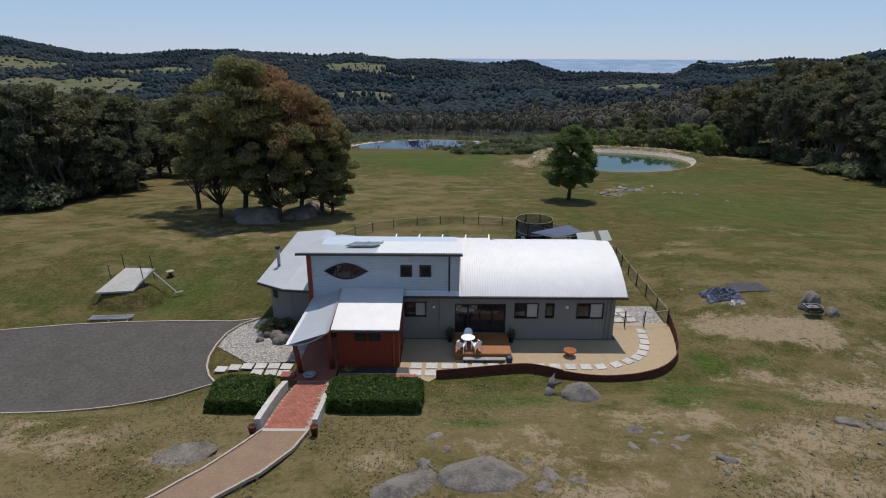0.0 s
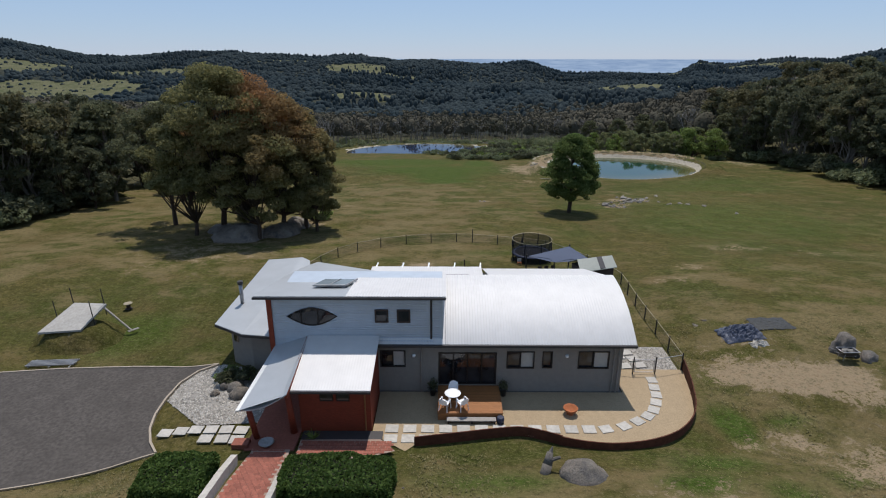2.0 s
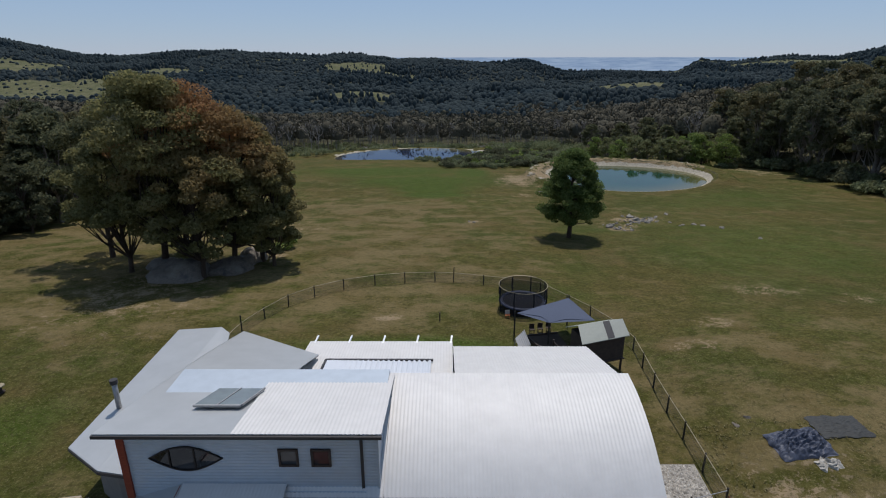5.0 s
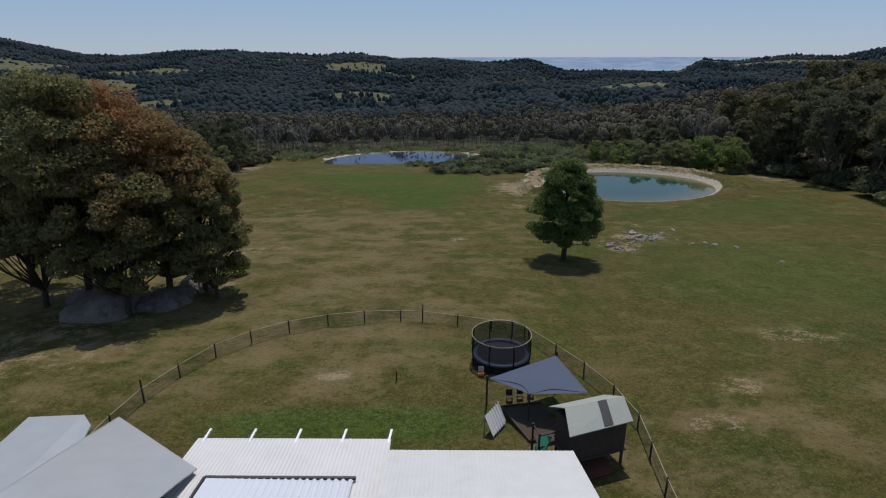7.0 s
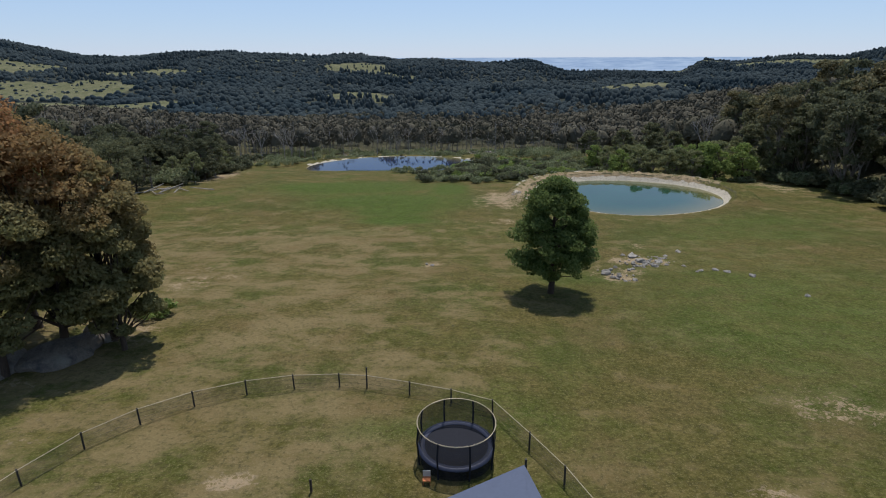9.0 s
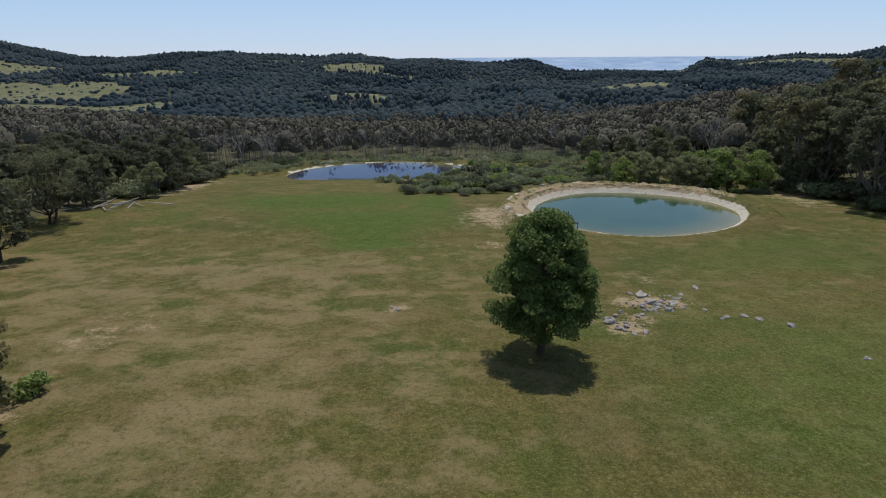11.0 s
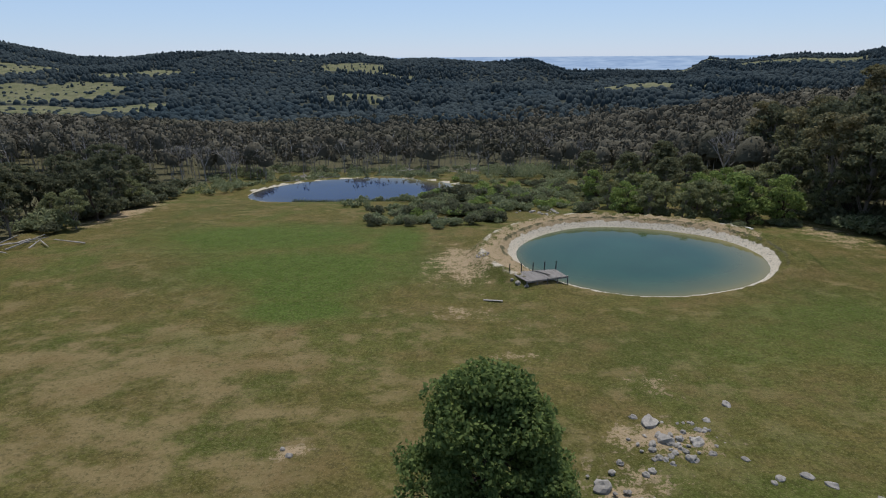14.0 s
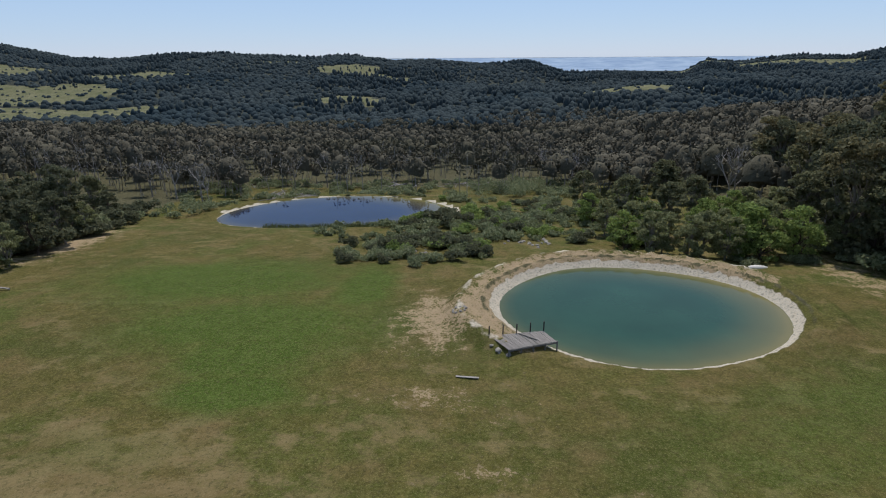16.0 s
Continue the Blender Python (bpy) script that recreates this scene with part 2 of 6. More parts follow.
def granite():
    k = Nodes("granite", 0.92, 0, 0.2)
    a, b, c = k.noise(9, 8, 0.7), k.noise(1.1, 5), k.noise(0.5, 3)
    col = k.mix(k.ramp(a, 0.3, 0.7), (0.094, 0.078, 0.062), (0.225, 0.190, 0.152))
    col = k.mix(k.ramp(b, 0.48, 0.68), col, (0.065, 0.062, 0.058))
    col = k.mix(k.math("MULTIPLY", k.ramp(c, 0.55, 0.7), 0.6), col, (0.24, 0.22, 0.18))
    col = k.mix(k.math("MULTIPLY", k.random(), 0.25), col, (0.30, 0.28, 0.25))
    k.color(col)
    k.bump(k.math("ADD", a, b), 0.12, 0.9)
    return k.m


M["granite"] = granite()


def glass_material():
    k = Nodes("window_glass", 0.04, 0, 0.5)
    k.color(k.mix(k.ramp(k.noise(0.8, 2), 0.4, 0.6), (0.012, 0.013, 0.015), (0.03, 0.03, 0.032)))
    return k.m


M["glass"] = glass_material()
M["deadwood2"] = plain("weathered_log", (0.13, 0.115, 0.098), 0.95, var=0.5, scale=6, bump=0.03)
M["greywood"] = plain("silvered_planks", (0.185, 0.168, 0.150), 0.9, var=0.35, scale=4, stretch=(1, 5, 5), rand=0.6)
M["panel"] = plain("collector_glass", (0.17, 0.20, 0.21), 0.18, 0.0, var=0.12, scale=1.5, spec=0.5)


def clear_sheet():
    k = Nodes("clear_roof_sheet", 0.3, 0, 0.5)
    k.color((0.55, 0.57, 0.60))
    return k.m


M["clear"] = clear_sheet()
M["stone"] = plain("pale_field_stone", (0.235, 0.215, 0.185), 0.9, var=0.35, scale=5, bump=0.03, rand=0.6)


def net_material():
    k = Nodes("safety_net", 0.8)
    k.color((0.02, 0.02, 0.024))
    k.b.inputs["Alpha"].default_value = 0.62
    return k.m


M["net"] = net_material()
mk = Nodes("wire_mesh", 0.6)
mk.color((0.10, 0.10, 0.09))
mk.b.inputs["Alpha"].default_value = 0.22
M["mesh"] = mk.m
M["mound"] = plain("dry_earth", (0.10, 0.085, 0.045), 0.95, var=0.4, scale=3, bump=0.05)


# ---- mesh helpers ----
class MB:
    """Gathers vertices and faces of one part."""

    def __init__(self):
        self.v, self.f = [], []

    def add(self, pts, faces):
        o = len(self.v)
        self.v += [tuple(p) for p in pts]
        self.f += [tuple(i + o for i in q) for q in faces]
        return self

    def box(self, x0, x1, y0, y1, z0, z1):
        return self.prism([(x0, y0), (x1, y0), (x1, y1), (x0, y1)], z0, z1)

    def prism(self, ring, z0, z1):
        n = len(ring)
        pts = [(x, y, z0) for x, y in ring] + [(x, y, z1) for x, y in ring]
        return self.add(pts, [tuple(range(n))[::-1], tuple(range(n, 2 * n))] + [(i, (i + 1) % n, n + (i + 1) % n, n + i) for i in range(n)])

    def tube(self, p, q, r0, r1=None, n=8, cap=True):
        p, q = Vector(p), Vector(q)
        r1 = r0 if r1 is None else r1
        d = (q - p).normalized()
        a = d.orthogonal().normalized()
        b = d.cross(a)
        pts = []
        for c, r in ((p, r0), (q, r1)):
            pts += [c + a * (r * math.cos(6.28319 * i / n)) + b * (r * math.sin(6.28319 * i / n)) for i in range(n)]
        f = [(i, (i + 1) % n, n + (i + 1) % n, n + i) for i in range(n)]
        if cap:
            f += [tuple(range(n))[::-1], tuple(range(n, 2 * n))]
        return self.add(pts, f)

    def beam(self, p, q, w, h):
        """A square bar from p to q, w wide and h high."""
        p, q = Vector(p), Vector(q)
        d = (q - p).normalized()
        s = d.cross(Vector((0, 0, 1)))
        s = s.normalized() * w / 2 if s.length > 1e-4 else Vector((w / 2, 0, 0))
        u = s.cross(d).normalized() * h / 2
        pts = [c + a * s + b * u for c in (p, q) for a, b in ((-1, -1), (1, -1), (1, 1), (-1, 1))]
        return self.add(pts, [(0, 1, 2, 3), (7, 6, 5, 4), (0, 4, 5, 1), (1, 5, 6, 2), (2, 6, 7, 3), (3, 7, 4, 0)])

    def slab(self, top, t):
        """A roof plate with these top corners and a thickness."""
        n = len(top)
        low = [(x, y, z - t) for x, y, z in top]
        return self.add(list(top) + low, [tuple(range(n)), tuple(range(2 * n - 1, n - 1, -1))] + [(i, n + i, n + (i + 1) % n, (i + 1) % n) for i in range(n)])

    def sheet(self, fn, nu, nv, t=0.0):
        """A surface fn(u, v) with u and v from 0 to 1, and a thickness below it."""
        o = [fn(i / nu, j / nv) for j in range(nv + 1) for i in range(nu + 1)]
        w = nu + 1
        self.add(o, [(j * w + i, j * w + i + 1, (j + 1) * w + i + 1, (j + 1) * w + i) for j in range(nv) for i in range(nu)])
        if t:
            lo = [(x, y, z - t) for x, y, z in o]
            edge = list(range(w)) + [j * w + nu for j in range(1, nv + 1)] + [nv * w + i for i in range(nu - 1, -1, -1)] + [j * w for j in range(nv - 1, 0, -1)]
            n = len(edge)
            self.add([o[i] for i in edge] + [lo[i] for i in edge], [(i, n + i, n + (i + 1) % n, (i + 1) % n) for i in range(n)])
            self.add([lo[i] for i in (0, nu, nv * w + nu, nv * w)], [(3, 2, 1, 0)])
        return self

    def lathe(self, prof, c=(0, 0, 0), n=20):
        pts = [(c[0] + r * math.cos(6.28319 * i / n), c[1] + r * math.sin(6.28319 * i / n), c[2] + z) for r, z in prof for i in range(n)]
        return self.add(pts, [(j * n + i, j * n + (i + 1) % n, (j + 1) * n + (i + 1) % n, (j + 1) * n + i) for j in range(len(prof) - 1) for i in range(n)])

    def mesh(self, name, mats, smooth=False, index=None):
        me = bpy.data.meshes.new(name)
        me.from_pydata(self.v, [], self.f)
        for m in mats if isinstance(mats, (list, tuple)) else [mats]:
            me.materials.append(m)
        if index is not None:
            me.polygons.foreach_set("material_index", index)
        if smooth:
            me.polygons.foreach_set("use_smooth", [True] * len(me.polygons))
        me.update()
        return me


def thing(name, label, category, loc=(0, 0, 0), group="", kind=""):
    ob = new(name)
    ob.location = loc
    return tagged(ob, label, category, group, kind)


def adopt(ob, parent):
    ob.parent = parent
    base = Vector(parent.location)
    if parent.parent:
        base = base * 0
    ob.matrix_parent_inverse = Matrix.Translation(-base)
    return ob


def part(name, mb, mat, parent=None, label="", smooth=False):
    """One mesh under a thing or part; its points are given as places in the world."""
    ob = new(name, mb if isinstance(mb, bpy.types.Mesh) else mb.mesh(name, mat, smooth))
    if parent:
        adopt(ob, parent)
    return tagged(ob, label)


def struct(name, mb, mat, label, category, smooth=False, kind="structure"):
    ob = new(name, mb if isinstance(mb, bpy.types.Mesh) else mb.mesh(name, mat, smooth))
    return tagged(ob, label, category, "", kind)


rnd = random.Random(7)


def lerp_table(xs, ys, v):
    return float(np.interp(v, xs, ys))


def sstep(a, b, v):
    t = min(1.0, max(0.0, (v - a) / (b - a)))
    return t * t * (3 - 2 * t)


# ---- ground ----
PROFILE_Y = [-60, -40, -25, -17, -12, -9, -6.6, -5.6, -2, 8, 14, 24, 32, 45, 55, 67, 82, 95, 110, 125, 137, 190, 230, 300, 500, 750, 1000]
PROFILE_Z = [7, 5, 3.5, 2.6, 1.8, 1.1, 0.35, 0.0, 0, 0, -0.15, -0.9, -1.6, -2.6, -3.4, -4.6, -5.9, -6.7, -7.2, -8.3, -9.6, -15, -19, -26, -45, -62, -66]
RIDGE_P = [-600, 0, 60, 140, 200, 300, 400, 500, 560, 630, 700, 760, 850, 935, 1000, 1200, 1240, 1300, 1400, 1480, 1568, 2100]
RIDGE_Q = [66, 74, 86, 101, 104, 97, 96, 100, 104, 101, 110, 109, 116, 113, 133, 133, 111, 115, 105, 108, 90, 80]
WATER1, WATER2 = -7.3, -15.0


def pond1_r(x, y):
    """Distance from the first dam's middle, 1 at its shore."""
    dx, dy = x - 46.8, y - 112.8
    a = math.atan2(dy, dx)
    rx = 17.4 + 0.8 * math.cos(2 * a - 0.5)
    ry = 14.6 + 0.4 * math.cos(3 * a)
    return math.hypot(dx / rx, dy / ry)


def pond2_r(x, y):
    dx, dy = x + 6.5, y - 187.0
    dy += 0.004 * dx * dx - 2.0 - 0.06 * dx
    return math.hypot(dx / 30.0, dy / 15.5)


def height(x, y):
    z = lerp_table(PROFILE_Y, PROFILE_Z, min(y, 1000))
    if y < 60:
        z += (-0.55 - z) * sstep(-12, -17, x) * sstep(-12, -7, y) * sstep(30, 12, y)
        z += sstep(17.2, 26, x) * sstep(-8, 4, y) * sstep(34, 12, y)
    if y > 60:
        z += sstep(-60, -260, x) * 10 * sstep(60, 130, y) * sstep(700, 300, y)
    else:
        z += sstep(-60, -200, x) * 4
    z += sstep(88, 160, x) * 16 * sstep(20, 115, y) * sstep(700, 260, y)
    if y > 300:
        u = x / y
        p = 784 + 1043 * u
        top = 20 + 2200 * (99.7 - lerp_table(RIDGE_P, RIDGE_Q, p)) / 1104 + 3.0 * noise.noise((x * 0.012, 0, 2))
        n = noise.noise((x * 0.0021, y * 0.0021, 3.1)) * 40 + noise.noise((x * 0.006, y * 0.006, 1.7)) * 12
        z += n * sstep(400, 1100, y) * sstep(2150, 1500, y)
        if y < 2200:
            k = sstep(900, 2200, y)
            z = z + (top - z) * k
            mid = 20 - 1000 * 0.030
            z += (mid + 26) * math.exp(-((y - 1050) / 190.0) ** 2) * math.exp(-((u - 0.33) / 0.17) ** 2)
        else:
            k = sstep(2200, 2900, y)
            plain_z = -62 + (min(y, 5000) - 2900) / 2100 * 56
            z = top + (plain_z - top) * k
    if 12 < x < 84 and 84 < y < 142:
        r = pond1_r(x, y)
        d = (r - 1.0) * 16.0
        if d < 0:
            z = WATER1 + max(-2.2, d * 0.30)
        else:
            far = sstep(98, 112, y + (x - 47) * 0.1)
            left = sstep(36, 27, x) * sstep(96, 103, y)
            f = max(far, left)
            rim = WATER1 + min(d, 2.0) * (0.14 + 0.60 * f) + 0.30 * f * noise.noise((x * 1.1, y * 1.1, 8)) * sstep(0.2, 1.0, d)
            rim -= 0.30 * sstep(2.2, 2.6, d) * sstep(4.2, 3.2, d) * f
            k = sstep(2.0 + 2.5 * f, 7.0, d)
            z = rim + (z - rim) * k
    if -50 < x < 36 and 160 < y < 215:
        r = pond2_r(x, y)
        d = (r - 1.0) * 18.0
        z = WATER2 + max(-2.0, d * 0.35) if d < 0 else WATER2 + min(d, 1.5) * 0.3 + (z - WATER2 - min(d, 1.5) * 0.3) * sstep(1.0, 9, d)
    return z


def spread(lo, a, b, hi, step, grow):
    out = [a + step * i for i in range(int((b - a) / step) + 1)]
    s, v = step, out[-1]
    while v < hi:
        s *= grow
        v += s
        out.append(min(v, hi))
    s, v = step, out[0]
    left = []
    while v > lo:
        s *= grow
        v -= s
        left.append(max(v, lo))
    return left[::-1] + out


PATCHES = [(10, -11, 4, 1.6, 0.6), (13.5, -11.3, 3, 1.5, 0.72), (18, -13.4, 5, 2, 0.72), (16.8, -16.5, 5, 2, 0.66), (24, -6.5, 4, 2, 0.66), (5, -15.4, 5, 1.2, 0.6), (-18, -14, 6, 2, 0.6), (34, 67.5, 4.5, 2.6, 0.75), (29.5, 61, 2.6, 2.4, 0.75), (18, -13, 5, 3, 0.62), (24, -8, 5, 4, 0.7), (13, -8.5, 3, 1.2, 0.4), (30, -4, 5, 5, 0.6), (-3, -15, 4, 2, 0.45), (-20, -13, 6, 3, 0.45), (7, -17.5, 6, 2, 0.6), (-26, 31, 11, 12, 0.5), (-19, 46, 5, 5, 0.6), (24.6, 0.6, 3.8, 1.6, 1.4), (20.6, 1.6, 2.8, 1.2, 1.05), (26.2, -1.4, 2.2, 1.0, 0.9), (20, -5, 4, 1.4, 0.6), (-18.2, 59, 6, 9, 0.44), (20, 92, 8, 3, 0.45), (25, 81, 6, 2, 0.4), (35, 32, 5, 4, 0.45), (26, 23, 3, 3, 0.45), (22.5, 18.5, 3, 2, 0.45), (26, -9, 6, 6, 0.6), (15, -15, 8, 4, 0.5),
           (21, 4, 4, 3, 0.55), (3, -14, 6, 3, 0.5), (-11.8, -15, 4, 2, 0.5), (20.5, 110, 6.5, 13, 0.66), (24, 110, 2.5, 9, 0.62), (-52, 150, 6, 22, 0.75), (30, 62, 4, 4, 0.55), (8, 66, 1.6, 1.4, 0.8),
           (84, 128, 7, 18, 0.55), (-1.2, 25.3, 1.5, 0.9, 0.85), (36, 76, 3, 3, 0.5), (26, 90, 8, 6, 0.3), (45, 30, 6, 4, 0.35), (-18, -14, 9, 4, 0.35)]
LUSH = [(44, 50, 24, 28, 0.50), (13, -9.2, 2.4, 1.2, 0.8), (17, -9.6, 2, 1.2, 0.7), (20.5, -8.6, 2, 1.2, 0.7), (17.6, -3.2, 1.3, 2.2, 0.95), (20.5, -3, 2.4, 1.2, 0.6), (9.5, -12.4, 2, 0.8, 0.6), (1.5, -12, 2.5, 1, 0.6), (-16, -9.5, 3, 1, 0.6), (-6, 84, 14, 6, 0.35), (56, 84, 26, 10, 0.5), (-2, 108, 20, 12, 0.8), (0, 100, 12, 8, 0.8), (25, 60, 9, 6, 0.5), (62, 92, 18, 9, 0.5), (-13, 126, 26, 14, 0.8), (40, 50, 20, 14, 0.25), (-24, 9, 8, 5, 0.6), (1, 19, 11, 2.5, 0.85), (1, 93, 8, 5, 0.9), (10, 122, 6, 14, 0.8), (8, 30, 8, 2, 0.5), (15, -7, 3, 1.5, 0.7), (3, -9, 5, 1.5, 0.6)]
PADDOCKS = [(-860, 1230, 140, 100, 1.0), (-700, 1010, 130, 60, 1.1), (-600, 1010, 110, 45, 1.0), (-780, 1520, 110, 45, 1.0), (-270, 1740, 75, 75, 1.1), (-205, 1620, 55, 50, 0.9), (-160, 1110, 60, 40, 0.9), (-235, 1165, 60, 30, 0.8), (330, 1090, 75, 55, 1.1), (430, 1110, 70, 40, 0.9), (540, 1230, 70, 50, 0.9),
            (905, 2120, 120, 90, 1.0), (1060, 1900, 110, 80, 0.9), (1240, 1910, 120, 60, 0.9), (-120, 1560, 50, 40, 0.7), (-500, 1850, 90, 40, 0.6), (-1150, 1500, 120, 80, 0.9)]


def blob(list_, x, y):
    return max([k * math.exp(-((x - a) / c) ** 2 - ((y - b) / d) ** 2) for a, b, c, d, k in list_])


def paddock(x, y):
    """How far a place on the hills is cleared, with ragged edges."""
    a = x + 45 * noise.noise((x * 0.008, y * 0.008, 1)) + 18 * noise.noise((x * 0.03, y * 0.03, 4))
    b = y + 60 * noise.noise((x * 0.008, y * 0.008, 2)) + 20 * noise.noise((x * 0.03, y * 0.03, 5))
    return sstep(0.17, 0.30, blob(PADDOCKS, a, b))


def build_ground():
    xs = spread(-4900, -42, 78, 4900, 1.0, 1.075)
    ys = spread(-400, -26, 142, 4990, 1.0, 1.032)
    xs = sorted(xs + [x + 0.5 for x in xs if 22 < x < 72])
    ys = sorted(ys + [y + 0.5 for y in ys if 93 < y < 135])
    mb = MB()
    soil, cover = [], []
    for y in ys:
        for x in xs:
            z = height(x, y)
            rough = 0.12 * noise.noise((x * 0.35, y * 0.35, 0)) + 0.25 * noise.noise((x * 0.07, y * 0.07, 5))
            if -19 < x < 17.5 and -6 < y < 13 or -20 < x < -1 and -13.5 < y < 0 or x < -13 and 0.47 * (x + 14.4) - 8 < y < 5:
                rough *= 0.0
            elif y > 95:
                rough *= 0.5
            if 14 < x < 82 and 84 < y < 142 and pond1_r(x, y) < 1.0:
                rough = 0
            mb.v.append((x, y, z + rough))
            dry = 0.68 * sstep(-6, -11, y) + 0.42 * sstep(20, 0, x) * sstep(10, 30, y) * sstep(100, 80, y) + 0.50 * sstep(12, 22, x) * sstep(30, 6, y) + 0.15
            bare = blob(PATCHES, x, y) if -80 < x < 110 and -40 < y < 200 else 0
            sand = scarp_shade = 0
            if 12 < x < 84 and 84 < y < 142:
                d = (pond1_r(x, y) - 1.0) * 16.0
                f = max(sstep(98, 110, y), sstep(36, 28, x) * sstep(94, 101, y))
                if d < 0:
                    sand = 0.9
                else:
                    w = 0.30 + 0.72 * f + 0.35 * noise.noise((x * 0.9, y * 0.9, 4))
                    sand = max(sstep(w + 0.5, w - 0.3, d), (0.46 + 0.5 * noise.noise((x * 0.5, y * 0.5, 6))) * max(sstep(116, 124, y), sstep(34, 27, x)) * math.exp(-((d - 4.6) / 0.9) ** 2))
                    # shadow at the bank's steep lip, put into the ground colour as a dark line
                    scarp_shade = (0.62 + 0.35 * noise.noise((x * 0.8, y * 0.8, 3))) * f * math.exp(-((d - 1.9) / 0.55) ** 2)
                    g = max(sstep(112, 123, y), sstep(36, 28, x) * sstep(94, 101, y))
                    bare = max(bare, g * sstep(7.0, 2.5, d) * 0.72)
            if -50 < x < 36 and 160 < y < 215:
                d = (pond2_r(x, y) - 1.0) * 18.0
                if d < 1.0 and (y > 186 or d < 0):
                    sand = 0.9
            soil.append((dry, bare, sand, 1))
            # the painted lip shadow rides on the wood cover's dark litter colour
            wood = scarp_shade
            if x > 92 or x < -62 or y > 232 or (x < -56 and y > 110):
                wood = 0.75 * max(sstep(90, 97, x), sstep(-60, -68, x), sstep(225, 245, y), sstep(-54, -60, x) * sstep(100, 120, y))
            if y > 500:
                wood -= 0.8 * paddock(x, y)
            if y > 2700:
                wood = 0.8
            lush = blob(LUSH, x, y) if -80 < x < 110 and -40 < y < 200 else 0
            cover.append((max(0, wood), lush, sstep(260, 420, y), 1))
    w, h = len(xs), len(ys)
    mb.f = [(j * w + i, j * w + i + 1, (j + 1) * w + i + 1, (j + 1) * w + i) for j in range(h - 1) for i in range(w - 1)]
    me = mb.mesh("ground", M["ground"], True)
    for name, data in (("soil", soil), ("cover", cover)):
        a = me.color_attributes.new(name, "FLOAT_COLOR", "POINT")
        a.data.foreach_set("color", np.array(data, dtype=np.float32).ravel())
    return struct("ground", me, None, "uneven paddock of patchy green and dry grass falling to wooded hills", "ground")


build_ground()


def pond_surface(name, rfn, cx, cy, reach, z, mat, label):
    """Water in rings, with an attribute that grows towards the shallow shore."""
    n, rows = 72, 14
    mb = MB()
    shallow = []
    for j in range(rows):
        f = 1 - (1 - j / (rows - 1)) ** 2
        for i in range(n):
            a = 6.28319 * i / n
            r = 0.0
            while rfn(cx + math.cos(a) * r, cy + math.sin(a) * r) < 1.02 and r < reach:
                r += 0.25
            mb.v.append((cx + math.cos(a) * r * f, cy + math.sin(a) * r * f, z))
            side = 0.55 + 0.45 * math.cos(a + 0.15)
            shallow.append((sstep(0.50, 1.0, f) * side + 0.5 * sstep(0.86, 1.0, f), 0, 0, 1))
    mb.f = [(j * n + i, j * n + (i + 1) % n, (j + 1) * n + (i + 1) % n, (j + 1) * n + i) for j in range(rows - 1) for i in range(n)]
    me = mb.mesh(name, mat)
    c = me.color_attributes.new("shallow", "FLOAT_COLOR", "POINT")
    c.data.foreach_set("color", np.array(shallow, dtype=np.float32).ravel())
    return struct(name, me, None, label, "water")


pond_surface("water_1", pond1_r, 47, 112.8, 40, WATER1 + 0.02, M["water1"], "still teal water of a clay-banked farm dam")
pond_surface("water_2", pond2_r, -6.5, 187, 60, WATER2 + 0.03, M["water2"], "dark still dam water mirroring the sky")

# self-lit card: the haze over the far plain is put into its emission
haze = Nodes("far_plain_haze", 1.0)
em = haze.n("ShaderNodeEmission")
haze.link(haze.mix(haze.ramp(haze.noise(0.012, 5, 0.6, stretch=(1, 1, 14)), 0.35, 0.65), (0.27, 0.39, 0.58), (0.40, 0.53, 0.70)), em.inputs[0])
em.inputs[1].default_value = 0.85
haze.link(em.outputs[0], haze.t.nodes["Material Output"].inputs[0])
struct("backdrop", MB().add([(-420, 2960, -90), (2300, 2960, -90), (2300, 2970, 5.2), (-420, 2970, 5.2)], [(0, 1, 2, 3)]), haze.m, "glowing backdrop card with pale blue haze over the far plain", "distance")


# ---- trees ----
def unit(a):
    return a / (np.linalg.norm(a, axis=1)[:, None] + 1e-9)


def leaf_faces(points, size, rng, out=None, bias=0.45, aspect=0.6, k=4):
    """One leaf spray of k corners at each point, turned at random or partly towards out."""
    n = len(points)
    p = np.asarray(points)
    nrm = unit(rng.normal(size=(n, 3)))
    if out is not None:
        nrm = unit(nrm * (1 - bias) + out * bias)
    a = unit(np.cross(nrm, rng.normal(size=(n, 3))))
    b = np.cross(nrm, a)
    s = (size * (0.6 + 0.8 * rng.random(n)))[:, None]
    if k == 3:
        corners = [p + a * s, p - a * s * 0.7 + b * s * aspect, p - a * s * 0.7 - b * s * aspect]
    else:
        corners = [p - a * s, p - b * s * aspect, p + a * s, p + b * s * aspect]
    return np.stack(corners, 1).reshape(-1, 3)


